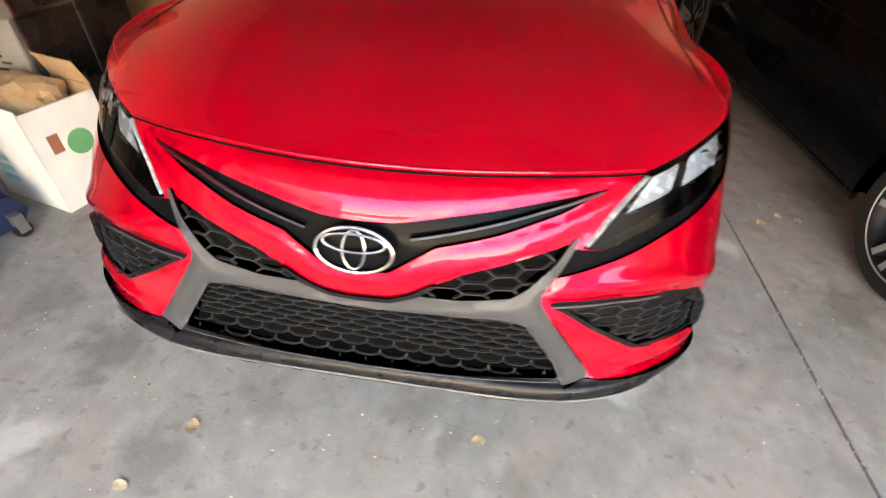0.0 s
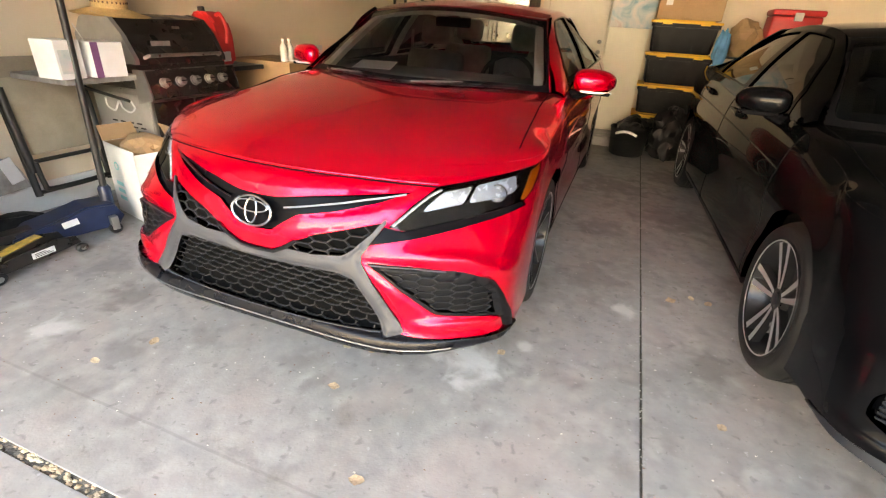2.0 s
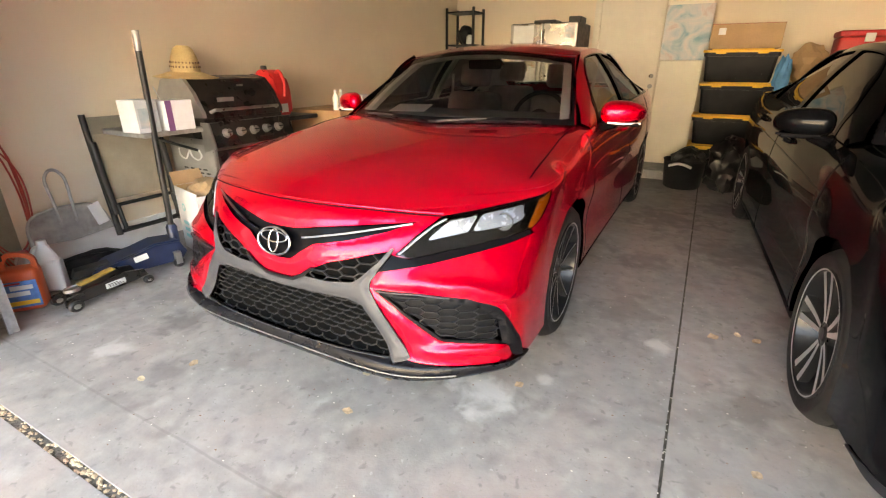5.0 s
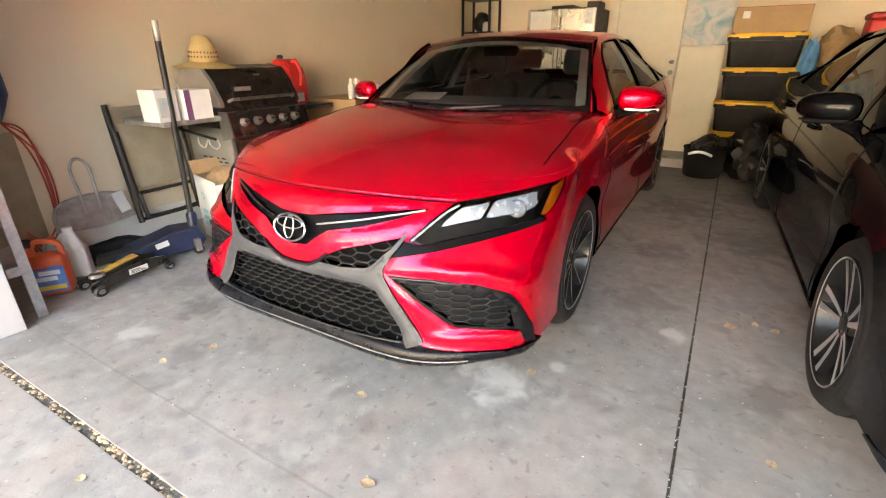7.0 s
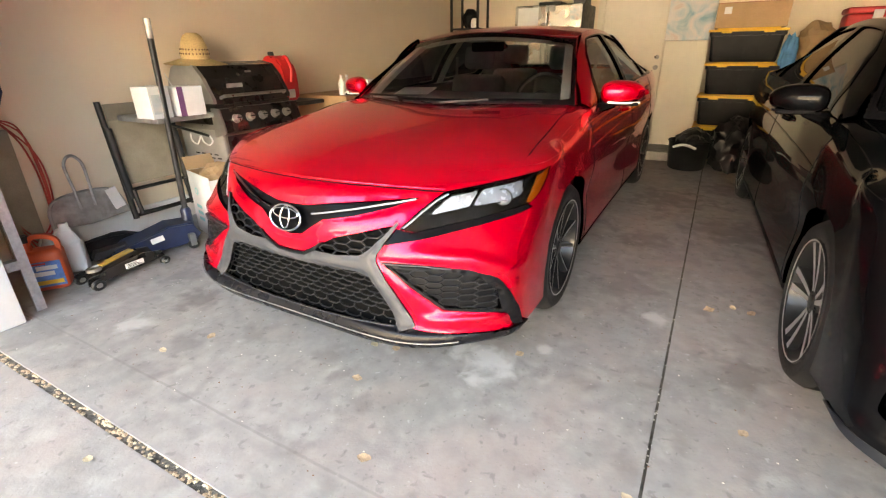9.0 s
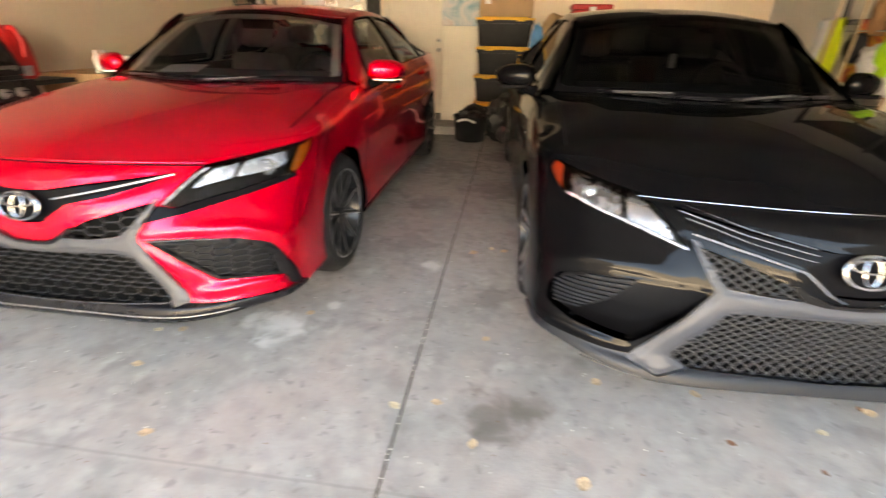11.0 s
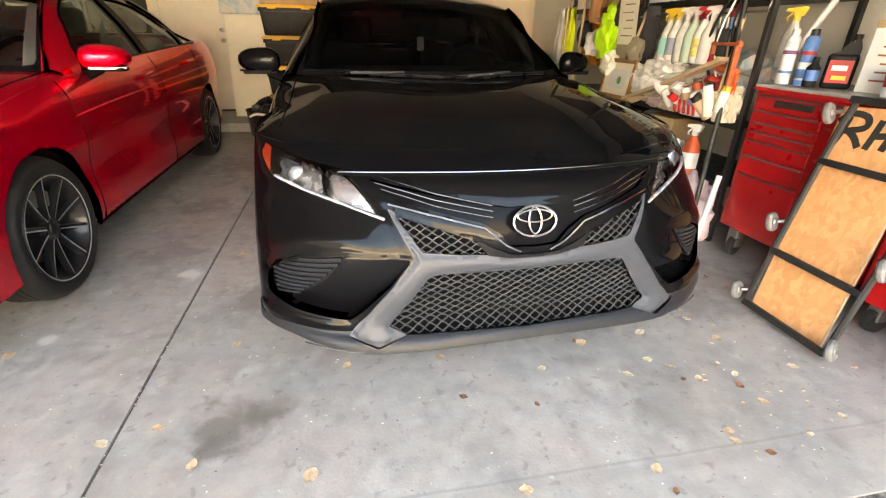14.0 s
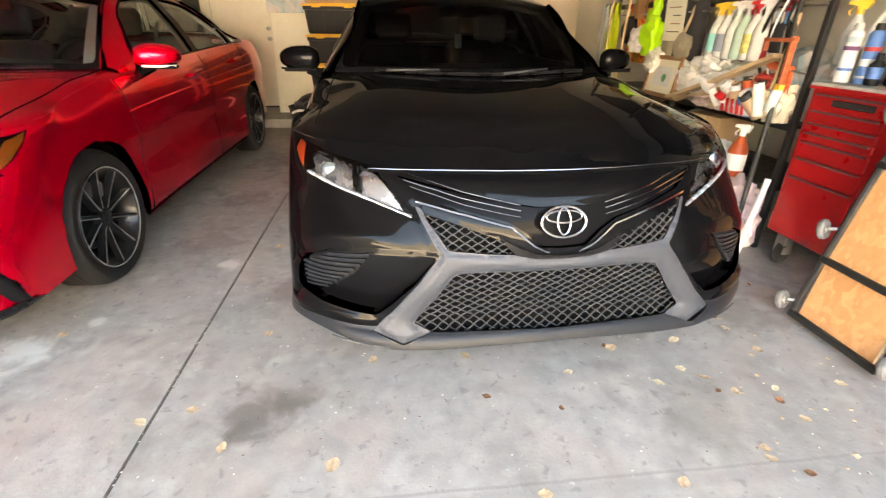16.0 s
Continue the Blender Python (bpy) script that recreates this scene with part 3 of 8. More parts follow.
    for k in range(5):
        a = 2 * math.pi * (k + 0.5) / 5 + math.pi / 2
        part("wheel_nut", lathe([(0.0, H - 0.03), (0.008, H - 0.03), (0.009, H - 0.045)], 6, Matrix.Translation((0.045 * math.cos(a), 0.045 * math.sin(a), 0))), "chrome", w)
    return w


def oval(cx, cz, rx, rz, n=28):
    return [(cx + rx * math.cos(2 * math.pi * k / n), cz + rz * math.sin(2 * math.pi * k / n)) for k in range(n)]


RED_FACE = {
    "slot": both([(0, 0.702), (0.08, 0.704), (0.21, 0.722), (0.42, 0.744), (0.545, 0.756), (0.43, 0.716), (0.31, 0.686), (0.17, 0.657), (0.115, 0.62), (0.07, 0.588), (0, 0.582)]),
    "side_grille": [(0.135, 0.528), (0.18, 0.57), (0.24, 0.600), (0.35, 0.630), (0.462, 0.660), (0.437, 0.622), (0.382, 0.566), (0.345, 0.540), (0.24, 0.526)],
    "lower_grille": both([(0, 0.462), (0.325, 0.474), (0.39, 0.462), (0.505, 0.284), (0.205, 0.266), (0, 0.262)]),
    "frame": both([(0, 0.494), (0.075, 0.498), (0.135, 0.528), (0.24, 0.526), (0.345, 0.540), (0.382, 0.566), (0.437, 0.622), (0.470, 0.672), (0.482, 0.668), (0.445, 0.60), (0.416, 0.548), (0.418, 0.522), (0.455, 0.466), (0.585, 0.288),
                   (0.52, 0.262), (0.505, 0.284), (0.39, 0.462), (0.325, 0.474), (0, 0.462)]),
    "chin": both([(0, 0.494), (0.075, 0.498), (0.135, 0.528), (0.178, 0.568), (0.165, 0.568), (0.12, 0.535), (0.07, 0.51), (0, 0.506)]),
    "fog_trim": [(0.42, 0.528), (0.595, 0.532), (0.755, 0.517), (0.848, 0.476), (0.905, 0.38), (0.985, 0.225), (0.935, 0.225), (0.882, 0.33), (0.77, 0.35), (0.685, 0.36), (0.6, 0.418), (0.52, 0.472)],
    "fog": [(0.475, 0.508), (0.67, 0.512), (0.79, 0.486), (0.845, 0.43), (0.868, 0.345), (0.77, 0.361), (0.692, 0.372), (0.608, 0.428), (0.53, 0.478)],
    "lamp": [(0.485, 0.648), (0.55, 0.712), (0.62, 0.774), (0.785, 0.796), (0.885, 0.808), (1.02, 0.815), (1.01, 0.785), (0.895, 0.708), (0.8, 0.694), (0.67, 0.67), (0.54, 0.638)],
    "lamp_trim": [(0.435, 0.588), (0.474, 0.648), (0.54, 0.638), (0.67, 0.67), (0.8, 0.694), (0.895, 0.708), (0.91, 0.694), (0.725, 0.652), (0.575, 0.615)],
    "amber": [(0.885, 0.716), (0.912, 0.798), (1.006, 0.811), (1.0, 0.786), (0.90, 0.712)],
    "lip_top": 0.264, "emblem": 0.645,
}
BLACK_FACE = {
    "slot": both([(0, 0.702), (0.09, 0.700), (0.25, 0.722), (0.42, 0.752), (0.525, 0.772), (0.44, 0.716), (0.30, 0.684), (0.18, 0.656), (0.12, 0.62), (0.075, 0.575), (0, 0.57)]),
    "side_grille": [(0.155, 0.552), (0.20, 0.598), (0.30, 0.634), (0.44, 0.672), (0.415, 0.63), (0.365, 0.566), (0.25, 0.556)],
    "lower_grille": both([(0, 0.488), (0.30, 0.492), (0.345, 0.484), (0.475, 0.31), (0.42, 0.284), (0, 0.272)]),
    "frame": both([(0, 0.534), (0.09, 0.538), (0.155, 0.552), (0.25, 0.556), (0.365, 0.566), (0.415, 0.63), (0.445, 0.685), (0.465, 0.69), (0.43, 0.62), (0.392, 0.548), (0.46, 0.455), (0.61, 0.285),
                   (0.515, 0.248), (0.42, 0.284), (0.475, 0.31), (0.345, 0.484), (0.30, 0.492), (0, 0.488)]),
    "chin": both([(0, 0.534), (0.09, 0.538), (0.155, 0.552), (0.20, 0.594), (0.185, 0.598), (0.13, 0.57), (0.08, 0.55), (0, 0.545)]),
    "fog": [(0.60, 0.552), (0.72, 0.535), (0.825, 0.497), (0.85, 0.44), (0.86, 0.39), (0.745, 0.415), (0.66, 0.488)],
    "recess": [(0.40, 0.542), (0.60, 0.556), (0.74, 0.54), (0.83, 0.50), (0.865, 0.44), (0.87, 0.385), (0.79, 0.352), (0.60, 0.335), (0.47, 0.452)],
    "lamp": [(0.465, 0.655), (0.53, 0.72), (0.60, 0.786), (0.72, 0.80), (0.88, 0.822), (0.90, 0.795), (0.845, 0.738), (0.74, 0.715), (0.60, 0.688)],
    "amber": [(0.850, 0.748), (0.858, 0.812), (0.884, 0.819), (0.896, 0.795)],
    "lip_top": 0.274, "emblem": 0.655,
}


def sedan(name, m, paint, style, label):
    """A four-door sedan; style 'red' or 'black' picks the face and the rims."""
    car = empty(name, m, label, "car", kind="")
    F = RED_FACE if style == "red" else BLACK_FACE
    full = A_ALL[-1]
    liner, cloth, cab = ("headliner", "seat_cloth", "cabin") if style == "red" else ("cabin_dark", "cabin_dark", "cabin_dark")

    # wheel openings as outlines on the wall
    aa, hh = np.meshgrid(np.arange(0.9, 5.6, 0.01), np.arange(0.185, 0.831, 0.01))
    side_pts = wall(aa.ravel(), hh.ravel())
    arches = []
    for yc in (0.975, 3.80):
        out = []
        for k in range(26):
            t = math.pi * k / 25
            ty, tz = yc - 0.37 * math.cos(t), 0.335 + 0.365 * math.sin(t)
            i = np.argmin((side_pts[:, 1] - ty) ** 2 + (side_pts[:, 2] - tz) ** 2)
            out.append((float(aa.ravel()[i]), float(hh.ravel()[i])))
        out = list(dict.fromkeys(out))
        arches.append([(out[0][0], 0.14)] + out + [(out[-1][0], 0.14)])
    lip = F["lip_top"]
    lip_poly = both([(0, lip + 0.02), (0.505, lip + 0.028), (0.62, lip + 0.012), (0.80, lip - 0.006), (0.93, lip - 0.02), (1.0, 0.215), (1.05, 0.14), (0, 0.14)])
    if style == "black":
        lip_poly = both([(0, lip + 0.02), (0.505, lip + 0.028), (0.62, lip + 0.024), (0.80, lip + 0.018), (0.93, lip + 0.012), (1.03, 0.262), (1.06, 0.14), (0, 0.14)])
    regions = []
    sides = (lambda p: p, flip)

    def lip_shape(uv):
        t = ease((lip + 0.022 - uv[:, 1]) / 0.032)
        return 0.002 + 0.018 * t * (1 - (0.35 if style == "red" else 0.75) * ease((np.abs(uv[:, 0]) - 0.5) / 0.35)) - 0.012 * ease((0.222 - uv[:, 1]) / 0.03)

    def recess_shape(uv):
        return -0.008 - 0.046 * np.clip((0.545 - uv[:, 1]) / 0.22, 0, 1)

    corner = F["fog_trim"] if style == "red" else F["recess"]
    cut = [F["slot"], F["frame"]] + [m_(p) for m_ in sides for p in (F["side_grille"], corner)]
    top_a, top_h = np.array(([(0.40, 0.560), (0.595, 0.566), (0.755, 0.552), (0.87, 0.50)] if style == "red" else [(0.40, 0.578), (0.60, 0.592), (0.74, 0.577), (0.86, 0.53)])).T

    def body_shape(uv):
        a, h = np.abs(uv[:, 0]), uv[:, 1]
        over = np.exp(-((h - np.interp(a, top_a, top_h)) / 0.026) ** 2) * ease((a - 0.46) / 0.2) * ease((0.98 - a) / 0.14)
        under = np.exp(-((h - 0.318) / 0.022) ** 2) * ease((a - 0.56) / 0.12) * ease((0.95 - a) / 0.1)
        d = (0.013 if style == "red" else 0.006) * over + 0.011 * under
        near = (a < 1.1) & (h < 0.79)
        t = np.ones(len(a))
        t[near] = np.clip(edge_gap(uv[near], cut) / 0.03, 0, 1)
        return d - (0.006 if style == "red" else 0.003) * (1 - t) ** 2
    for sgn, mir in ((1, lambda p: p), (-1, flip)):
        tag = ":p" if sgn > 0 else ":n"
        for arch in arches:
            regions.append(("arch", mir(arch), 0, None, ""))
        regions.append(("amber" + tag, mir(F["amber"]), -0.004, "amber" if style == "red" else "red_amber", "amber side marker"))
        regions.append(("headlight_bowl" + tag, mir(rounded(F["lamp"], 0.008)), -0.055, "gloss_black", "black headlight housing"))
        if style == "red":
            regions.append(("headlight_trim" + tag, mir(F["lamp_trim"]), -0.012, "gloss_black", "gloss black band under the headlight"))
            regions.append(("vent_back" + tag, mir(rounded(F["fog"], 0.015)), -0.03, "black_plastic", ""))
            regions.append(("vent_surround" + tag, mir(rounded(F["fog_trim"], 0.03)), pillow([mir(rounded(F["fog_trim"], 0.03)), mir(F["fog"])], -0.006, 0.012, 0.014), "satin_black", "black corner vent surround"))
        else:
            regions.append(("vent_back" + tag, mir(rounded(F["fog"], 0.015)), lambda uv: recess_shape(uv) + 0.004, "black_plastic", ""))
            regions.append(("corner_recess" + tag, mir(rounded(F["recess"], 0.015)), recess_shape, "black_paint", "gloss black recessed corner"))
        # near-black sheet in place of the shade behind the mesh
        regions.append(("side_grille_back" + tag, mir(rounded(F["side_grille"], 0.006)), -0.035, "void_shade", ""))
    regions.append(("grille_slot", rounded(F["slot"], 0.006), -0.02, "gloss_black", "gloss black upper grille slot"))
    regions.append(("grille_back", rounded(F["lower_grille"], 0.01), -0.045, "void_shade", ""))
    regions.append(("chin", F["chin"], 0.004, "satin_black", ""))
    regions.append(("grille_frame", rounded(F["frame"], 0.006), pillow([rounded(F["frame"], 0.006)], 0.0, 0.014, 0.026), "grey_trim" if style == "red" else "grey_trim_dark", "satin grey hourglass grille frame"))
    regions.append(("front_lip", lip_poly, lip_shape, "lip_black" if style == "red" else "lip_grey", "dark front lip spoiler"))
    if style == "red":
        sill = [(1.95, 0.14), (1.95, 0.215), (4.0, 0.215), (4.0, 0.14)]
    else:
        sill = [(1.95, 0.14), (1.95, 0.225), (4.0, 0.225), (4.0, 0.14)]
    for mir in (lambda p: p, flip):
        regions.append(("sill:%d" % len(regions), mir(sill), 0.008, "satin_black" if style == "black" else paint, "lower side skirt"))
    low = 0.200 if style == "red" else 0.205
    frame_poly = [(-full, low), (full, low), (full, 0.83), (-full, 0.83)]
    if style == "black":
        hem = [(1.25, low), (1.08, 0.25), (0.98, 0.262), (0.85, 0.258), (0.70, 0.243), (0.55, 0.234)]
        frame_poly = [(-full, low)] + [(-a, h) for a, h in hem] + hem[::-1] + [(full, low), (full, 0.83), (-full, 0.83)]
    grid = [(a, h) for a in np.arange(-1.06, 1.061, 0.0135) for h in np.arange(0.20, 0.83, 0.0135)]
    grid += [(s * a, h) for s in (-1, 1) for a in np.arange(1.08, 1.33, 0.022) for h in np.arange(0.20, 0.83, 0.02)]
    grid += [(s * a, h) for s in (-1, 1) for a in np.arange(1.35, full, 0.07) for h in np.arange(0.20, 0.83, 0.03)]
    skin(wall, frame_poly, regions, ("body", body_shape, paint, ""), grid, car, outward=1.0, step=0.015, bend=seam_bend)

    # grille meshes
    if style == "red":
        part("grille_mesh", honeycomb(wall, F["lower_grille"], 0.072, 0.0225, -0.012, 0.0034, 0.006), "mesh_grey", car, "black honeycomb lower grille")
    else:
        part("grille_mesh", lattice(wall, F["lower_grille"], 0.084, 0.0245, -0.012, 0.0028, 0.005), "grey_trim", car, "dark grey diamond mesh grille")
    for mir in (lambda p: p, flip):
        if style == "red":
            part("side_grille_mesh", hexagons(wall, mir(F["side_grille"]), 0.085, 0.034, -0.008, 0.0040, 0.007), "mesh_grey", car, "black honeycomb insert")
            part("vent_mesh", hexagons(wall, mir(F["fog"]), 0.076, 0.025, -0.012, 0.0030, 0.006), "mesh_grey", car, "black honeycomb corner vent")
            top = drape(wall, mir([(0.44, 0.522), (0.6, 0.526), (0.70, 0.519)]), 0.006)
            part("vent_edge", tube(top, 0.0028, 6), "grey_trim", car, smooth=True)
        else:
            part("side_grille_mesh", lattice(wall, mir(F["side_grille"]), 0.078, 0.025, -0.008, 0.0028, 0.005), "grey_trim", car, "dark grey diamond mesh insert")
            for k in range(9):
                z = 0.395 + 0.0175 * k
                f0 = 0.86 - 0.02 * k / 9
                line = mir([(max(0.615, 0.775 - 0.021 * k), z + 0.006), (f0 - max(0, (k - 5)) * 0.03, z - 0.012)])
                fine_line = [tuple(np.array(line[0]) + (np.array(line[1]) - np.array(line[0])) * q) for q in np.linspace(0, 1, 7)]
                fl = np.array(fine_line)
                slat = wall(fl[:, 0], fl[:, 1]) + normals(wall, fl[:, 0], fl[:, 1]) * (recess_shape(fl) + 0.008)[:, None]
                part("vent_slat", tube(slat, 0, flat=(0.010, 0.008)), "lip_grey", car)

    low_e = 0.230 if style == "red" else 0.238
    # lighter tubes laid on the dark lip as its highlight lines
    part("lip_glint", tube(drape(wall, [(a, low_e + 0.012 * max(0, abs(a) - 0.6)) for a in np.linspace(-0.74, 0.74, 70)], 0.0195 if style == "red" else 0.016), 0.003, 8), "scratched_steel" if style == "red" else "grey_trim", car, "thin pale line standing in for the highlight along the lip", smooth=True)
    if style == "red":
        ridge = [(a, 0.262 + 0.02 * min(1, (abs(a) / 0.5) ** 2)) for a in np.linspace(-0.50, 0.50, 50)]
        part("lip_ridge_glint", tube(drape(wall, ridge, 0.016), 0.0022, 8), "grey_trim", car, "thin grey line standing in for the sky gleam on the lip ridge", smooth=True)

    # bright strips
    if style == "red":
        for mir in (lambda p: p, flip):
            part("grille_strip", tube(drape(wall, mir([(0.115, 0.676), (0.3, 0.708), (0.525, 0.750)]), -0.006), 0, flat=(0.008, 0.007)), "chrome", car, "thin chrome strip")
    else:
        for mir in (lambda p: p, flip):
            for z0, z1, x0, x1, w in ((0.705, 0.779, 0.14, 0.49, 0.0025), (0.690, 0.760, 0.14, 0.50, 0.003), (0.672, 0.742, 0.14, 0.48, 0.002)):
                part("grille_strip", tube(drape(wall, mir([(x0, z0), ((x0 + x1) / 2, z0 + (z1 - z0) * 0.42), (x1, z1)]), -0.003), 0, flat=(w, w)), "chrome", car, "thin bright strip")
            part("grille_strip", tube(drape(wall, mir([(0.05, 0.560), (0.10, 0.585), (0.17, 0.640), (0.30, 0.672), (0.46, 0.702)]), 0.006), 0, flat=(0.004, 0.006)), "chrome", car, "bright lower strip of the upper grille")
    # emblem: a chrome oval with two plain ovals in it
    ez = F["emblem"]
    ex, rx, rz = (0.0, 0.083, 0.048) if style == "red" else (-0.010, 0.071, 0.044)
    hold = empty("emblem")
    hold.parent = car
    hold["label"] = "chrome oval badge"
    bm = bmesh.new()
    add_tube(bm, [tuple(p) for p in drape(wall, oval(ex, ez, rx, rz, 36), 0.016, step=1)], 0.005, 8, closed=True)
    part("ring", bm, "chrome", hold, smooth=True)
    part("oval", tube([tuple(p) for p in drape(wall, oval(ex, ez + 0.002, rx * 0.29, rz * 0.87, 30), 0.016, step=1)], 0.0036, 8, closed=True), "chrome", hold, smooth=True)
    part("oval", tube([tuple(p) for p in drape(wall, oval(ex, ez + rz * 0.36, rx * 0.80, rz * 0.40, 30), 0.0165, step=1)], 0.0036, 8, closed=True), "chrome", hold, smooth=True)
    v = drape(wall, oval(ex, ez, rx, rz, 36), 0.006, step=1)
    c0 = drape(wall, [(ex, ez), (ex + 0.001, ez)], 0.006, step=1)[0]
    bm = bmesh.new()
    ring = [bm.verts.new(p) for p in v]
    cv = bm.verts.new(c0)
    for k in range(len(ring) - 1):
        bm.faces.new((cv, ring[k], ring[k + 1]))
    part("badge_plate", bm, "gloss_black", hold, smooth=True)

    # headlights: lenses, projectors, bright bars
    for mir in (lambda p: p, flip):
        lamp = empty("headlight")
        lamp.parent = car
        poly = mir(rounded(F["lamp"], 0.008))
        g = [(a, h) for a in np.arange(-1.1, 1.1, 0.02) for h in np.arange(0.6, 0.83, 0.02)]
        skin(wall, poly, [], ("lens", -0.002, "lens", "clear headlight lens"), g, lamp)
        s = 1 if mir(F["lamp"])[0][0] > 0 or mir(F["lamp"])[1][0] > 0 else -1
        if style == "red":
            bars = [([(0.50, 0.652), (0.60, 0.745), (0.635, 0.768)], 0.004)]
            lights = [(0.825, 0.752)]
        else:
            bars = [([(0.475, 0.660), (0.60, 0.694), (0.74, 0.722), (0.83, 0.742)], 0.006)]
            lights = [(0.775, 0.766)]
        patches = ([[(0.585, 0.698), (0.645, 0.764), (0.735, 0.780), (0.715, 0.722)], [(0.728, 0.724), (0.748, 0.782), (0.868, 0.797), (0.878, 0.752), (0.845, 0.735)]] if style == "red" else
                   [[(0.50, 0.672), (0.60, 0.776), (0.66, 0.786), (0.655, 0.708)], [(0.67, 0.712), (0.68, 0.786), (0.79, 0.802), (0.84, 0.806), (0.825, 0.744), (0.76, 0.728)]])
        for poly_r in patches:
            pr = [(s * a, z) for a, z in poly_r]
            pr = pr if s > 0 else pr[::-1]
            skin(wall, rounded(pr, 0.01), [], ("reflector", -0.018 if style == "red" else -0.03, "lamp_white" if style == "red" else "lamp_bowl", "bright chrome reflector bowl"), g, lamp)
        for line, w in bars:
            q = drape(wall, [(s * a, z) for a, z in line], -0.004)
            part("bright_trim", tube(q, 0, flat=(0.012, w)), "lamp_white", lamp, "bright chrome trim")
        for a, z in lights:
            p = drape(wall, [(s * a, z), (s * a + 0.001, z)], -0.035, step=1)[0]
            n = normals(wall, np.array([s * a]), np.array([z]))[0]
            q = Vector((n[0] * 0.4, -1, 0.0)).to_track_quat("Z", "Y").to_matrix().to_4x4()
            mm = Matrix.Translation(p) @ q
            part("projector_ring", lathe([(0.034, -0.02), (0.035, 0.010), (0.032, 0.012), (0.030, 0.0), (0.030, -0.02)], 24, mm), "lamp_chrome", lamp, smooth=True)
            part("projector_lens", lathe([(0.0, 0.012), (0.012, 0.010), (0.022, 0.004), (0.03, -0.006)], 24, mm), "glass_bulb", lamp, smooth=True)

    # hood and cowl
    edge = []
    for a in np.concatenate([np.arange(0, 1.25, 0.03), np.arange(1.25, 2.33, 0.06)]):
        p = wall([a], [0.83])[0]
        if p[1] <= 1.53:
            edge.append((p[0], p[1]))
    side_end = edge[-1]
    base = [(x, float(screen_base(x)) + 0.02) for x in np.linspace(0.765, 0, 14)]
    half = edge + [(side_end[0], 1.53), (0.765, 1.53)] + base
    plan = [p for p in half if p[0] > -1] + [(-x, y) for x, y in half[::-1] if x > 1e-6]
    grid = [(x, y) for x in np.arange(-0.9, 0.901, 0.03) for y in np.arange(0.17, 1.7, 0.03)]
    skin(hood_sheet, plan, [], ("hood", 0.0, paint, ""), grid, car, outward=1.0, step=0.02, bend=hood_bend, rim_edge=False)
    for s in (-1, 1):
        part("fender_seam", tube(drape(wall, [(s * a, 0.83) for a in np.linspace(0.60, 1.9, 60)], -0.0036), 0.004, 6), paint, car, smooth=True)
    # panel gaps
    gap = drape(wall, [(a, 0.787 - 0.014 * (a / 0.62) ** 2) for a in np.linspace(-0.62, 0.62, 60)], -0.0005)
    part("hood_gap", tube(gap, 0.0028, 6), "void_shade", car, smooth=True)
    lead = drape(wall, [(a, 0.793 - 0.014 * (a / 0.62) ** 2) for a in np.linspace(-0.62, 0.62, 60)], -0.001)
    # on the black car this line is a drawn-in reflection of the paint edge
    part("hood_edge", tube(lead, 0.0045 if style == "red" else 0.0022, 8), paint if style == "red" else "edge_glint", car, smooth=True)
    for s in (-1, 1):
        line = [(s * x, y) for x, y in ((0.80, 0.62), (0.79, 0.75), (0.775, 0.95), (0.765, 1.15), (0.76, 1.33), (0.755, 1.48))]
        p = smooth_line(line, 6)
        q = hood_sheet(p[:, 0], p[:, 1])
        part("hood_gap", tube(q, 0.003, 6), "void_shade", car, smooth=True)
        for ya in (1.40, 2.66, 3.62):
            a = 1.25 + ya - 0.64
            part("door_gap", tube(drape(wall, [(s * a, h) for h in np.linspace(0.20, 0.825, 20)], -0.0005), 0.003, 6), "void_shade", car, smooth=True)
        part("side_crease", tube(drape(wall, [(s * a, 0.685) for a in np.linspace(2.0, 4.6, 40)], 0.0), 0.004, 6), paint, car, smooth=True)

    # roof, pillars and glass
    def rail(y):
        t = np.interp(y, RAIL[:, 1], np.arange(len(RAIL)))
        return cubic(RAIL, t)

    def belt(y):
        a = 1.25 + np.asarray(y) - 0.64
        p = wall(a, np.full(len(a), 0.83))
        return p

    def flank(y, k):
        b, r = belt(y), rail(y)
        k = np.asarray(k)[:, None]
        p = b + (r - b) * k
        p[:, 1] = y
        p[:, 0] += 0.022 * np.sin(np.pi * np.clip(k[:, 0], 0, 1))
        return p

    for s in (1, -1):
        def flank_s(y, k, s=s):
            p = flank(y, k)
            p[:, 0] *= s
            return p
        fr = [(1.51, 0.0), (4.22, 0.0), (4.22, 1.0), (1.51, 1.0)]
        front = [(1.76, 0.07), (2.62, 0.05), (2.62, 0.90), (2.16, 0.90), (1.99, 0.79), (1.86, 0.55)]
        rear = [(2.72, 0.05), (3.52, 0.06), (3.58, 0.55), (3.50, 0.84), (3.30, 0.90), (2.72, 0.90)]
        quarter = [(3.60, 0.07), (3.92, 0.20), (3.72, 0.62), (3.64, 0.66)]
        trim = [(1.71, 0.025), (3.90, 0.025), (3.95, 0.14), (3.735, 0.645), (3.53, 0.865), (3.31, 0.918), (2.15, 0.918), (1.965, 0.81), (1.80, 0.53)]
        gl = "tinted_glass" if style == "black" else "side_glass"
        regs = [("side_window:1", rounded(front, 0.03), -0.008, gl, "dark side window glass"), ("side_window:2", rounded(rear, 0.03), -0.008, gl, "dark side window glass"),
                ("side_window:3", rounded(quarter, 0.02), -0.008, gl, "dark side window glass"), ("window_trim", trim, 0.003, "gloss_black", "gloss black window surround")]
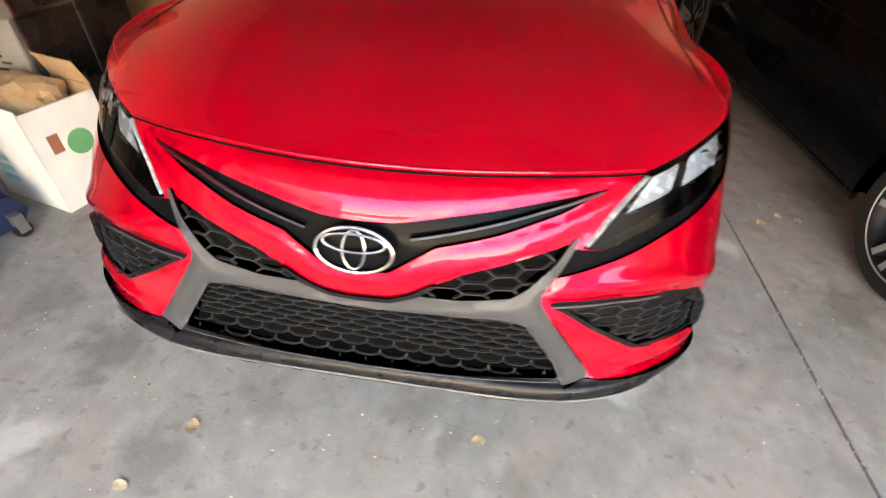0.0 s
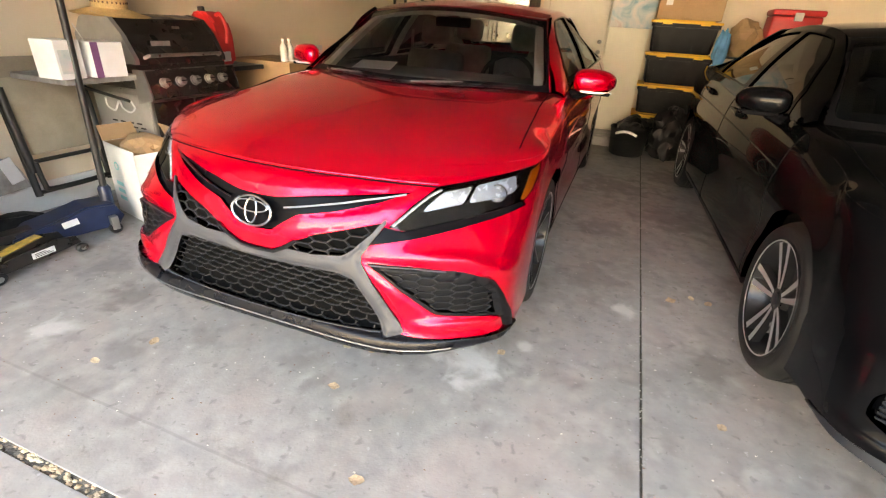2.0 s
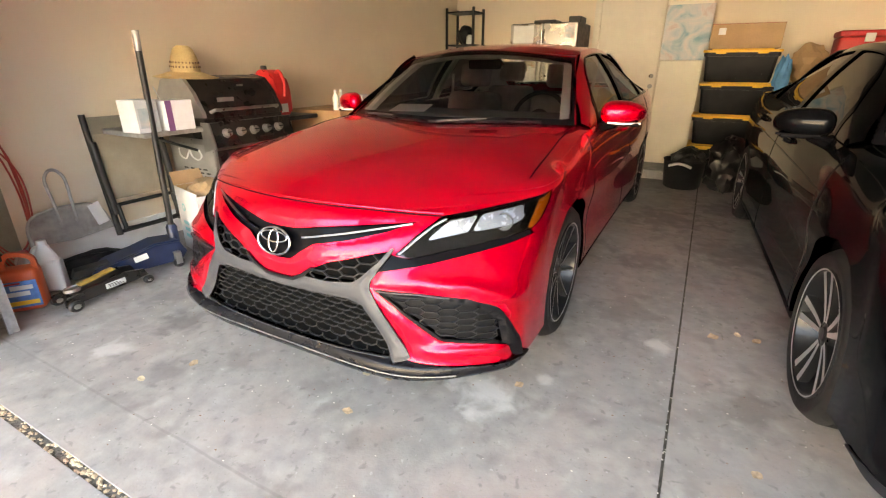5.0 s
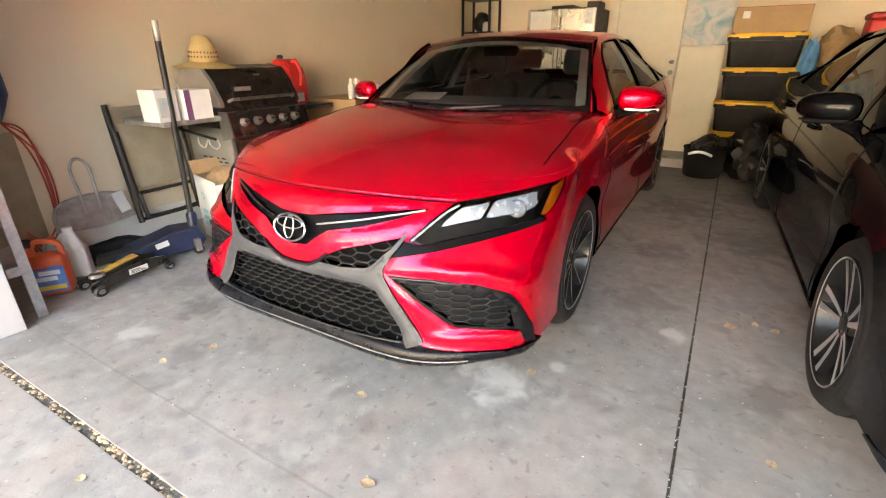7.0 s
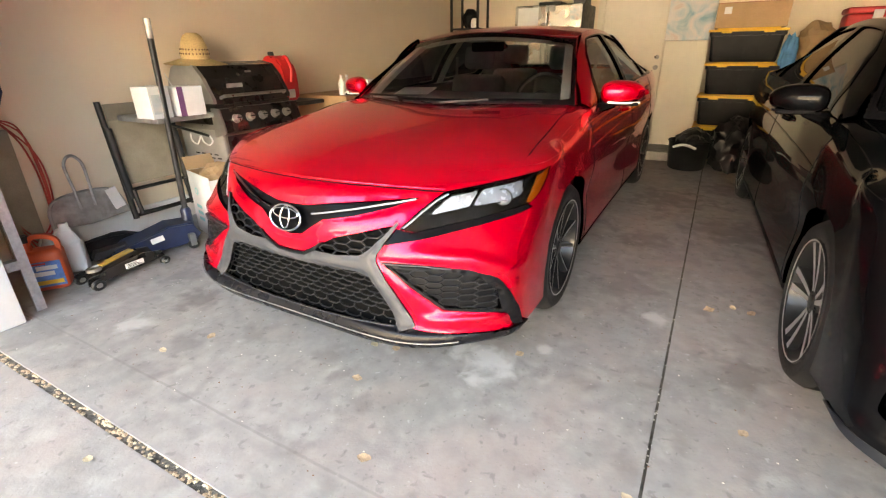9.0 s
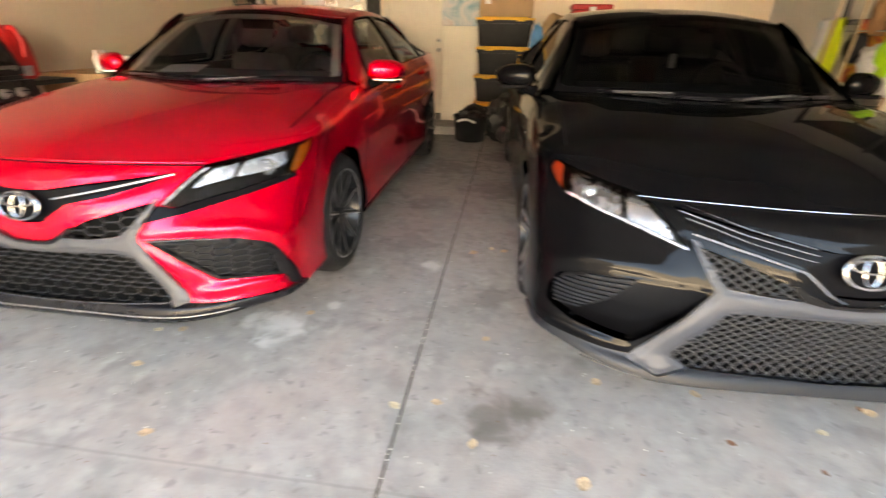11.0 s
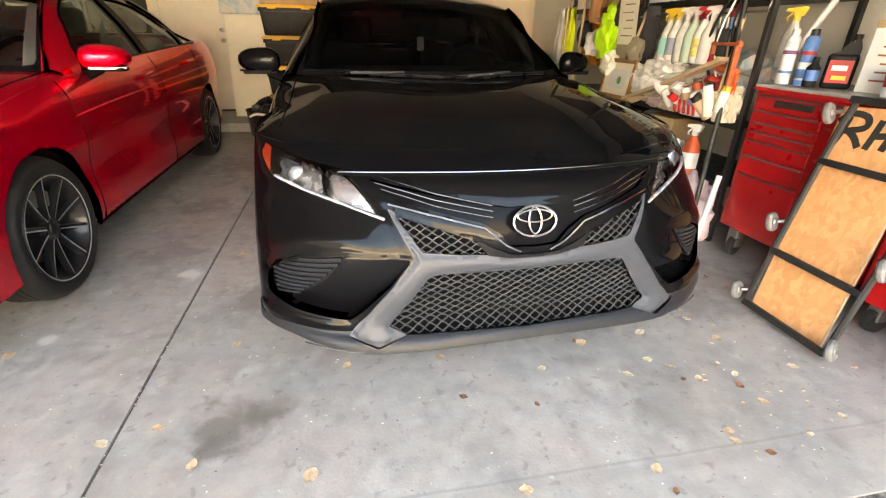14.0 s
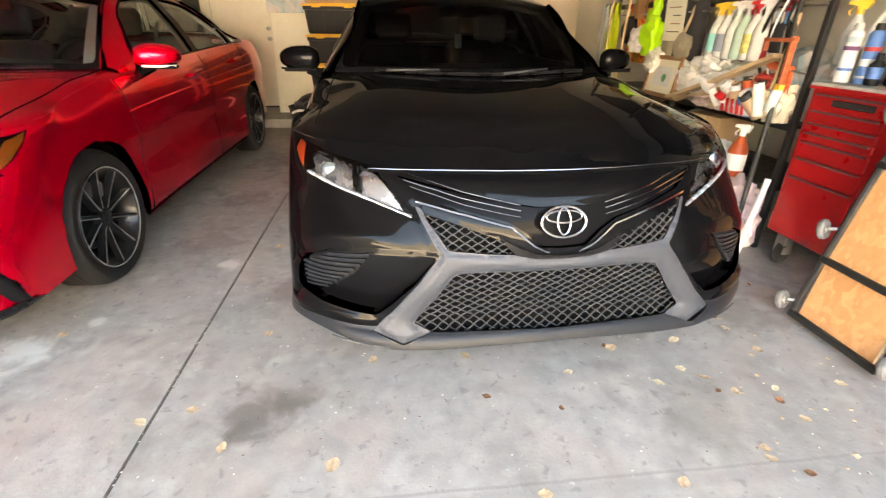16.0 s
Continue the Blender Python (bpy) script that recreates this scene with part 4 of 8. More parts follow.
        grid = [(y, k) for y in np.arange(1.56, 4.2, 0.05) for k in np.arange(0.05, 1, 0.07)]
        skin(flank_s, fr, regs, ("pillar", 0.0, paint, ""), grid, car, outward=1.0 * s, step=0.04)
        holes = [("opening:%d" % k, rounded(w_, 0.03), 0, None, "") for k, w_ in enumerate((front, rear, quarter))]
        skin(flank_s, fr, holes, ("inner_trim", -0.035, liner, "pale grey inner pillar trim"), grid, car, outward=1.0 * s, step=0.04, rim_edge=False)

    def roof_sheet(u, y):
        r = rail(y)
        yc, zc = np.array(ROOF_MID).T
        z0 = cubic(np.array(ROOF_MID), np.interp(y, yc, np.arange(len(yc))))[:, 1]
        x = u * r[:, 0]
        z = z0 + (r[:, 2] - z0) * np.abs(u) ** 2.2
        yy = y + 0.0 * u
        return np.stack([x, yy, z], 1)

    def top_edge(u):
        return 1.91 + 0.14 * np.abs(u) ** 2

    def tail_edge(u):
        return 3.35 - 0.05 * np.abs(u) ** 2

    def roof_uv(u, v):
        return roof_sheet(u, top_edge(u) + (tail_edge(u) - top_edge(u)) * v)
    p, f = grid_sheet(np.linspace(-1, 1, 25), np.linspace(0, 1, 25), roof_uv)
    mesh_part("roof", p, f, paint, car)

    def screen(u, v):
        xb = u * 0.765
        b = np.stack([xb, screen_base(xb), HOOD(xb, screen_base(xb)) - 0.002], 1)
        t = roof_sheet(u, top_edge(u))
        vv = np.asarray(v)[:, None]
        q = b + (t - b) * vv
        s_line = rail(np.array([1.49]) + (top_edge(u) - 1.49) * v)
        blend = np.abs(u)[:, None] ** 8
        s_line[:, 0] *= np.sign(u)
        q = q * (1 - blend) + s_line * blend
        q[:, 2] += 0.045 * np.sin(np.pi * v) * (1 - u ** 4)
        return q
    glass_poly = [(-0.925, 0.06), (0.925, 0.06), (0.915, 0.92), (0.6, 0.95), (-0.6, 0.95), (-0.915, 0.92)]
    regs = [("windscreen", rounded(glass_poly, 0.06), 0.0, "dark_screen" if style == "black" else "windscreen", "curved windscreen glass"),
            ("screen_border", [(-0.955, 0.0), (0.955, 0.0), (0.945, 0.97), (-0.945, 0.97)], 0.0, "gloss_black", "black windscreen border")]
    grid = [(u, v) for u in np.arange(-0.98, 1, 0.06) for v in np.arange(0.03, 1, 0.05)]
    skin(screen, [(-1, 0), (1, 0), (1, 1), (-1, 1)], regs, ("windscreen_pillar", 0.0, paint, ""), grid, car, step=0.05)

    for s in (-1, 1):
        vv = np.linspace(0.04, 0.93, 14)
        q = screen(np.full(14, 0.885 * s), vv)
        part("pillar_trim", tube(q + np.array([-0.02 * s, 0.045, -0.02]), 0, flat=(0.05, 0.03)), liner, car, "pale grey inner pillar trim")
    q = screen(np.linspace(-0.85, 0.85, 16), np.full(16, 0.93))
    part("header_trim", tube(q + np.array([0, 0.04, -0.025]), 0, flat=(0.05, 0.02)), liner, car, "pale grey roof header trim")

    def tail_glass(u, v):
        t = roof_sheet(u, tail_edge(u))
        xb = u * 0.66
        b = np.stack([xb, 4.22 - 0.1 * np.abs(u) ** 2, 1.075 - 0.012 * u ** 2], 1)
        vv = np.asarray(v)[:, None]
        q = t + (b - t) * vv
        q[:, 2] += 0.03 * np.sin(np.pi * v)
        return q
    regs = [("rear_window", [(-0.85, 0.08), (0.85, 0.08), (0.85, 0.92), (-0.85, 0.92)], 0.0, "tinted_glass" if style == "black" else "windscreen", "rear window glass")]
    skin(tail_glass, [(-1, 0), (1, 0), (1, 1), (-1, 1)], regs, ("rear_pillar", 0.0, paint, ""), [(u, v) for u in np.arange(-0.9, 1, 0.15) for v in np.arange(0.1, 1, 0.1)], car, outward=-1, step=0.08)

    skin(tail_glass, [(-1, 0), (1, 0), (1, 1), (-1, 1)], [("opening", regs[0][1], 0, None, "")], ("rear_trim", -0.03, liner, "pale grey rear window trim"), [(u, v) for u in np.arange(-0.9, 1, 0.15) for v in np.arange(0.1, 1, 0.1)], car, outward=-1, step=0.08, rim_edge=False)

    def boot(u, v):
        y = 4.12 + v * 0.66
        w = np.interp(y, [4.1, 4.4, 4.6, 4.8], [0.835, 0.79, 0.73, 0.60])
        return np.stack([u * w, y + 0.0 * u, 1.062 + 0.018 * (1 - u ** 2)], 1)
    p, f = grid_sheet(np.linspace(-1, 1, 17), np.linspace(0, 1, 9), boot)
    mesh_part("boot_lid", p, f, paint, car)

    # mirrors
    for s in (-1, 1):
        mir = empty("door_mirror")
        mir.parent = car
        bm = bmesh.new()
        bmesh.ops.create_uvsphere(bm, u_segments=24, v_segments=14, radius=1)
        for v in bm.verts:
            x, y, z = v.co
            k = 1 - 0.18 * (x * s)
            bx = math.copysign(abs(x) ** 0.75, x)
            bz = math.copysign(abs(z) ** 0.8, z)
            v.co = (s * 0.965 + bx * 0.115, 1.71 + s * bx * 0.035 + (y * 0.075 if y < 0 else y * 0.055), 1.035 + bz * 0.066 * k)
        part("shell", bm, paint, mir, smooth=True)
        part("shell_base", box((s * 0.965 - 0.085, 1.66, 0.966), (s * 0.965 + 0.095, 1.75, 0.986), 0.008), "gloss_black", mir, smooth=True)
        part("turn_lamp", tube([(s * 0.90, 1.642, 0.985), (s * 0.98, 1.647, 0.982), (s * 1.065, 1.685, 0.984)], 0, flat=(0.012, 0.010)), "lens_white" if style == "red" else "gloss_black", mir, "clear turn signal strip")
        part("mirror_arm", tube([(s * 0.80, 1.75, 0.945), (s * 0.86, 1.73, 0.95), (s * 0.925, 1.715, 0.975)], [0.045, 0.03, 0.025], 8), "gloss_black", mir, smooth=True)
        for yh in (2.40, 3.35):
            a = 1.25 + yh - 0.64
            hp = drape(wall, [(s * (a - 0.10), 0.735), (s * (a - 0.05), 0.742), (s * (a + 0.08), 0.745), (s * (a + 0.10), 0.742)], 0.03)
            hp[0] = drape(wall, [(s * (a - 0.10), 0.735), (s * a, 0.74)], 0.0)[0]
            hp[-1] = drape(wall, [(s * (a + 0.11), 0.742), (s * (a + 0.12), 0.742)], 0.0)[0]
            part("door_handle", tube(hp, 0.012, 8), paint, car, smooth=True)

    # wipers
    for x0, x1 in ((-0.55, 0.02), (0.02, 0.60)):
        q = [(x, float(screen_base(x)) - 0.005, float(HOOD(np.array([x]), screen_base(np.array([x])))[0]) + 0.012) for x in np.linspace(x0, x1, 10)]
        part("wiper", tube(q, 0.008, 8), "lip_black", car, smooth=True)
        part("wiper_arm", tube([(q[1][0], q[1][1] - 0.02, q[1][2] + 0.004), (q[5][0], q[5][1] - 0.012, q[5][2] + 0.016)], [0.007, 0.004], 8), "grey_trim", car, smooth=True)
    # wheels, liners and floor pan
    for yc in (0.975, 3.80):
        for s in (-1, 1):
            wheel(car, (s * 0.785, yc, 0.332), s, style)
            bm = bmesh.new()
            r0 = []
            for k in range(17):
                t = math.pi * k / 16
                r0.append([bm.verts.new((s * x, yc - 0.40 * math.cos(t), 0.33 + 0.385 * math.sin(t))) for x in (0.885, 0.5)])
            for p, q in zip(r0, r0[1:]):
                bm.faces.new((p[0], p[1], q[1], q[0]))
            part("wheel_liner", bm, "void_shade", car)
    part("floor_pan", box((-0.80, 0.30, 0.215), (0.80, 4.6, 0.235), 0.005), "void_shade", car)
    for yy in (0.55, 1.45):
        part("inner_wall", box((-0.80, yy, 0.24), (0.80, yy + 0.03, 0.80)), "void_shade", car)
    # cabin
    part("dashboard", box((-0.66, 1.45, 0.72), (0.66, 1.97, 1.0), 0.04, 3), cab, car, smooth=True)
    part("door_card", box((0.74, 1.7, 0.3), (0.80, 3.7, 1.005), 0.02), cab, car)
    part("door_card", box((-0.80, 1.7, 0.3), (-0.74, 3.7, 1.005), 0.02), cab, car)
    p, f = grid_sheet(np.linspace(-0.93, 0.93, 13), np.linspace(0.03, 0.97, 13), lambda u, v: roof_uv(u, v) - np.array([0, 0, 0.03]))
    mesh_part("headliner", p, f, liner, car)
    for x in (-0.37, 0.37):
        seat(car, x, 2.46, cloth)
    for x in (-0.42, 0.42):
        seat(car, x, 3.45, cloth, rear=True)
    c = Vector((0.37, 2.06, 0.95))
    tilt = Matrix.Translation(c) @ pose(0, 0, 0, 65, 0, 0)
    part("steering_wheel", tube([tilt @ Vector((0.18 * math.cos(t), 0.18 * math.sin(t), 0)) for t in np.linspace(0, 2 * math.pi, 28, endpoint=False)], 0.015, 8, closed=True), cab, car, smooth=True)
    part("steering_hub", lathe([(0, 0.02), (0.06, 0.015), (0.07, -0.03), (0.04, -0.2), (0, -0.2)], 16, tilt), cab, car, smooth=True)
    for t in (0.1, math.pi - 0.1, -math.pi / 2):
        part("steering_spoke", tube([tilt @ Vector((0.05 * math.cos(t), 0.05 * math.sin(t), 0)), tilt @ Vector((0.18 * math.cos(t), 0.18 * math.sin(t), 0))], 0, flat=(0.03, 0.015)), cab, car)
    part("rear_shelf", box((-0.66, 3.62, 0.93), (0.66, 4.16, 1.035), 0.02), cab, car)
    part("rear_bulkhead", box((-0.72, 3.66, 0.3), (0.72, 3.70, 0.93)), cab, car)
    for s in (-1, 1):
        for y0, y1, wd in ((2.67, 2.67, 0.075), (3.72, 3.55, 0.13)):
            q = flank(np.linspace(y0, y1, 8), np.linspace(0.02, 0.97, 8))
            q[:, 0] = (q[:, 0] - 0.05) * s
            part("pillar_trim", tube(q, 0, flat=(wd, 0.015)), liner, car, "pale grey inner pillar trim")
        part("seat_belt", tube([(s * 0.60, 2.66, 1.22), (s * 0.57, 2.58, 0.95), (s * 0.52, 2.47, 0.6)], 0, flat=(0.024, 0.003)), cloth, car)
    part("rear_view_mirror", box((-0.12, 1.95, 1.26), (0.12, 1.975, 1.32), 0.012), "gloss_black", car, smooth=True)
    return car


def seat(car, x, y, cloth, rear=False):
    h = 0.0 if not rear else 0.02
    part("seat_cushion", box((x - 0.25, y - 0.45, 0.35 + h), (x + 0.25, y + 0.05, 0.56 + h), 0.05, 3), cloth, car, smooth=True)
    part("seat_back", box((-0.24, -0.06, 0), (0.24, 0.07, 0.60), 0.06, 3, Matrix.Translation((x, y + 0.02, 0.5 + h)) @ pose(0, 0, 0, -14, 0, 0)), cloth, car, smooth=True)
    part("headrest", box((-0.13, -0.05, 0.64), (0.13, 0.05, 0.82), 0.04, 3, Matrix.Translation((x, y + 0.02, 0.5 + h)) @ pose(0, 0, 0, -12, 0, 0)), cloth, car, smooth=True)

MAT["glass_bulb"] = shader("glass_bulb", (0.85, 0.88, 0.9), 0.05, 0.6, coat=1.0)
MAT["lens_white"] = shader("lens_white", (0.75, 0.75, 0.75), 0.15, 0.0, coat=0.8, mottle=0.05)
def concrete():
    """Poured concrete: cloudy tone at three scales, pores, and single stains at their places on the floor; some also
    darken the far floor for shade.
    """
    m = shader("concrete", (0.340, 0.322, 0.306), 0.55, mottle=0.18, scale=1.3, fine=0.13, fine_scale=14, bump=0.25, bump_scale=70, stain=((0.19, 0.175, 0.16), 2.6, 0.42, 0.85, 0.6), rough_var=0.12)
    nt = m.node_tree
    b = nt.nodes["Principled BSDF"]
    co = nt.nodes.new("ShaderNodeTexCoord").outputs["Object"]
    last = b.inputs["Base Color"].links[0].from_socket

    def tex(scale, detail, distort=0.0):
        n = nt.nodes.new("ShaderNodeTexNoise")
        n.inputs["Scale"].default_value, n.inputs["Detail"].default_value, n.inputs["Distortion"].default_value = scale, detail, distort
        nt.links.new(co, n.inputs["Vector"])
        return n.outputs["Fac"]

    def layer(last, fac, colour):
        mix = nt.nodes.new("ShaderNodeMix")
        mix.data_type = "RGBA"
        nt.links.new(fac, mix.inputs["Factor"])
        nt.links.new(last, mix.inputs["A"])
        mix.inputs["B"].default_value = (*colour, 1)
        return mix.outputs["Result"]

    def span(v, a, b_, lo, hi):
        r = nt.nodes.new("ShaderNodeMapRange")
        r.interpolation_type = "SMOOTHSTEP"
        for key, val in (("From Min", a), ("From Max", b_), ("To Min", lo), ("To Max", hi)):
            r.inputs[key].default_value = val
        nt.links.new(v, r.inputs["Value"])
        return r.outputs["Result"]

    last = layer(last, span(tex(7, 8, 0.2), 0.52, 0.80, 0, 0.45), (0.50, 0.48, 0.45))
    last = layer(last, span(tex(6, 8, 0.3), 0.52, 0.72, 0, 0.52), (0.15, 0.14, 0.13))
    last = layer(last, span(tex(55, 3), 0.64, 0.74, 0, 0.6), (0.16, 0.15, 0.14))
    last = layer(last, span(tex(3.1, 7, 0.5), 0.48, 0.66, 0, 0.5), (0.38, 0.325, 0.30))
    last = layer(last, span(tex(4.3, 8, 0.8), 0.56, 0.70, 0, 0.40), (0.23, 0.235, 0.22))
    last = layer(last, span(tex(21, 6, 0.4), 0.60, 0.70, 0, 0.65), (0.19, 0.18, 0.17))
    last = layer(last, span(tex(33, 5, 0.2), 0.66, 0.74, 0, 0.5), (0.56, 0.54, 0.52))
    sep = nt.nodes.new("ShaderNodeSeparateXYZ")
    nt.links.new(co, sep.inputs[0])
    for y0, wide, most, colour in ((-0.44, 0.008, 0.35, (0.16, 0.15, 0.14)), (-0.475, 0.03, 0.25, (0.22, 0.21, 0.20))):
        wob = nt.nodes.new("ShaderNodeMath")
        wob.operation = "MULTIPLY_ADD"
        nt.links.new(tex(5, 5), wob.inputs[0])
        wob.inputs[1].default_value = 0.012
        nt.links.new(sep.outputs["Y"], wob.inputs[2])
        off = nt.nodes.new("ShaderNodeMath")
        off.operation = "SUBTRACT"
        nt.links.new(wob.outputs[0], off.inputs[0])
        off.inputs[1].default_value = y0 + 0.006
        ab = nt.nodes.new("ShaderNodeMath")
        ab.operation = "ABSOLUTE"
        nt.links.new(off.outputs[0], ab.inputs[0])
        last = layer(last, span(ab.outputs[0], wide * 0.3, wide, most, 0.0), colour)
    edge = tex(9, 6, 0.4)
    # large dark stains between the cars: smudges plus the far floor's shade in colour
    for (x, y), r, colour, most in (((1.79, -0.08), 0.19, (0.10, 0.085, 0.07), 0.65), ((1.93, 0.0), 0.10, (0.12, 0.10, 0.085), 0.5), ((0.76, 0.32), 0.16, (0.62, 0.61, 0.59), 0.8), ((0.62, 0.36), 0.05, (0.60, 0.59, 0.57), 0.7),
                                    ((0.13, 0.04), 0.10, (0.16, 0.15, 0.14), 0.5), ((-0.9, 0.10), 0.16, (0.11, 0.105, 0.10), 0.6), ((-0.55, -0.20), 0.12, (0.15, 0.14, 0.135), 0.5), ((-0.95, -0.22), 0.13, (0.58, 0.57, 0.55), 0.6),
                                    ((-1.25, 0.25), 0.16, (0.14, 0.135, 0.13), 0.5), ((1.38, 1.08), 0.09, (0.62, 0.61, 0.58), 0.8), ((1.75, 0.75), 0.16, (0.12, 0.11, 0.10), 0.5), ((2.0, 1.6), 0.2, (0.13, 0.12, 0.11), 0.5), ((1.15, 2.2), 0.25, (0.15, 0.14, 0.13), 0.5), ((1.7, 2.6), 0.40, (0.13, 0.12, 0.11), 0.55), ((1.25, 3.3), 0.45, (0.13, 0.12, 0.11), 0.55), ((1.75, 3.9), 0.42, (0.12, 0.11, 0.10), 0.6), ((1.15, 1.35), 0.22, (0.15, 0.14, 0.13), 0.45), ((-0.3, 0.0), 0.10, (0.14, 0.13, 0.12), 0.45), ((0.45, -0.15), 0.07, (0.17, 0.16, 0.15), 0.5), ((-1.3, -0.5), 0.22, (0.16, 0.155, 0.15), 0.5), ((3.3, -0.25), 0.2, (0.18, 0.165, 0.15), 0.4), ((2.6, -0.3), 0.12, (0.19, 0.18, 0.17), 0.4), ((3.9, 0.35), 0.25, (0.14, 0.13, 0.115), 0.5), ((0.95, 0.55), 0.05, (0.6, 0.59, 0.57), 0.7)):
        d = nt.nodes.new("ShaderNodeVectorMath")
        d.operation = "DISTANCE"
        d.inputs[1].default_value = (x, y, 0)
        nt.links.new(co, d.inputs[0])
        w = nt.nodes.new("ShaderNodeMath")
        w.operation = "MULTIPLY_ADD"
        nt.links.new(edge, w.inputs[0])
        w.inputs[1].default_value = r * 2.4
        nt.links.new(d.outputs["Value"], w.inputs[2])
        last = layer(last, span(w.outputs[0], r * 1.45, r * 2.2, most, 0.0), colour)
    nt.links.new(last, b.inputs["Base Color"])
    return m


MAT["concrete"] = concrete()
MAT["seam_dirt"] = shader("seam_dirt", (0.13, 0.11, 0.09), 0.95, mottle=0.6, scale=30, fine=0.4, fine_scale=120, bump=0.8, bump_scale=120)
MAT["joint_dirt"] = shader("joint_dirt", (0.09, 0.08, 0.065), 0.95, mottle=0.5, scale=25, bump=0.6, bump_scale=120)
# one tone for ceiling and raised door, darkened to calm hood reflections
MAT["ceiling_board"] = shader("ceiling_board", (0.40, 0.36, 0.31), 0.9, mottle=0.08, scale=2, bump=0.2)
MAT["asphalt"] = shader("asphalt", (0.05, 0.05, 0.052), 0.85, mottle=0.15, scale=1.0, bump=0.4, bump_scale=60)
MAT["wall_paint"] = shader("wall_paint", (0.79, 0.67, 0.52), 0.85, mottle=0.03, scale=1.5, bump=0.2, bump_scale=90)
MAT["white_wall"] = shader("white_wall", (0.74, 0.71, 0.65), 0.8, mottle=0.03, scale=1.5, bump=0.2, bump_scale=90)
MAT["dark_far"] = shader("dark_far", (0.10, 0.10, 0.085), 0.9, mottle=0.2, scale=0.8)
# kept pale so the added far wall throws sunlight onto the back wall
MAT["bounce_pale"] = shader("bounce_pale", (0.60, 0.56, 0.50), 0.9, mottle=0.1, scale=0.6)
MAT["blocker_tan"] = shader("blocker_tan", (0.30, 0.27, 0.23), 0.9, mottle=0.15, scale=0.8)
MAT["far_plain"] = shader("far_plain", (0.34, 0.325, 0.30), 0.9, mottle=0.06, scale=0.5)
MAT["stem_wall"] = shader("stem_wall", (0.82, 0.80, 0.77), 0.75, mottle=0.08, scale=5, bump=0.3, bump_scale=80)

# ---- the garage ----
XL, XR, YB, YF, ZC = -2.32, 5.1, 6.1, -0.50, 2.75


def slab(name, lo, hi, material, label="", kind="structure", bevel=0.0):
    return tagged(part(name, box(lo, hi, bevel), material), label, "wall" if "wall" in name else name.split("_")[0], kind=kind)


JOINT = 1.45
ground = slab("ground", (-400, -400, -0.25), (400, -0.70, 0.0), "concrete", "weathered grey concrete driveway")
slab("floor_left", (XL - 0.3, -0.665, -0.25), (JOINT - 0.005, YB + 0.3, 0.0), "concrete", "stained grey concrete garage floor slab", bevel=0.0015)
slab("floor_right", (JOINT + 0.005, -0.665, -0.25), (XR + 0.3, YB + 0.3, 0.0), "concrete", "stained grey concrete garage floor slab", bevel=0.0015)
part("joint_filler", box((JOINT - 0.03, -0.66, -0.2), (JOINT + 0.03, 6.2, -0.008)), "joint_dirt")["kind"] = "structure"
part("threshold_filler", box((-30, -0.72, -0.2), (30, -0.65, -0.008)), "seam_dirt")["kind"] = "structure"
slab("road", (-400, -400, 0.0), (400, -5.2, 0.004), "asphalt", "dark asphalt street beyond the driveway")
# unseen outdoor walls, added to bounce or block light and shape car reflections
slab("street_wall", (-60, -24.3, 0.0), (60, -24, 2.7), "bounce_pale", "unseen plain pale wall added to bounce sunlight into the garage")
slab("backdrop", (-80, -38.3, 0.0), (80, -38, 12.5), "far_plain", "unseen plain far wall added to close the street and set reflections")
slab("street_side", (-24.3, -38, 0.0), (-24, -3, 9.0), "dark_far", "unseen plain dark wall added to block sky at the side")
slab("street_side", (25.5, -38, 0.0), (25.8, -3, 4.0), "blocker_tan", "unseen plain wall added to limit sky at the side")
# unseen walls added to cut side light on the floor and red flank
slab("wall_wing", (XL - 0.45, -6.5, 0.0), (XL - 0.25, YF - 0.15, 3.6), "blocker_tan", "unseen plain wall added to block light from the side")
slab("wall_wing", (XR + 0.35, -7.5, 0.0), (XR + 0.55, YF - 0.15, 2.7), "blocker_tan", "unseen plain wall added to block light from the side")
slab("wall_left", (XL - 0.15, YF - 0.15, 0.18), (XL, YB, ZC), "wall_paint", "tan painted garage wall")
slab("stem_wall", (XL - 0.15, YF - 0.15, 0.0), (XL + 0.015, YB, 0.185), "stem_wall", "whitewashed concrete stem wall along the floor", bevel=0.006)
slab("wall_back", (XL - 0.15, YB, 0.0), (XR + 0.15, YB + 0.15, ZC), "wall_paint", "tan painted garage back wall")
slab("wall_right", (XR, YF - 0.15, 0.0), (XR + 0.15, YB, ZC), "white_wall", "off-white painted garage wall")
slab("wall_front_left", (XL, YF - 0.15, 0.0), (-1.475, YF, ZC), "wall_paint", "tan wall beside the garage opening")
slab("wall_front_right", (4.3, YF - 0.15, 0.0), (XR, YF, ZC), "white_wall", "wall beside the garage opening")
slab("wall_front_top", (-1.475, YF - 0.15, 2.12), (4.3, YF, ZC), "wall_paint", "wall above the garage opening")
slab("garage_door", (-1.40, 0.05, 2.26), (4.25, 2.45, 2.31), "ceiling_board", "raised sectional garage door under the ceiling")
# added overhang out of view: keeps high sky off the floor and bumpers
slab("roof_eave", (XL - 0.6, -1.75, 2.16), (XR + 0.6, YF - 0.15, 2.3), "white_wall", "plain eave over the garage opening")
slab("ceiling", (XL - 0.15, YF - 0.15, ZC), (XR + 0.15, YB + 0.15, ZC + 0.1), "ceiling_board", "plain garage ceiling, brownish tone darkened for hood reflections")

sedan("red_sedan", pose(0, 0, 0), "red_paint", "red", "glossy red four-door sedan with black honeycomb grille")
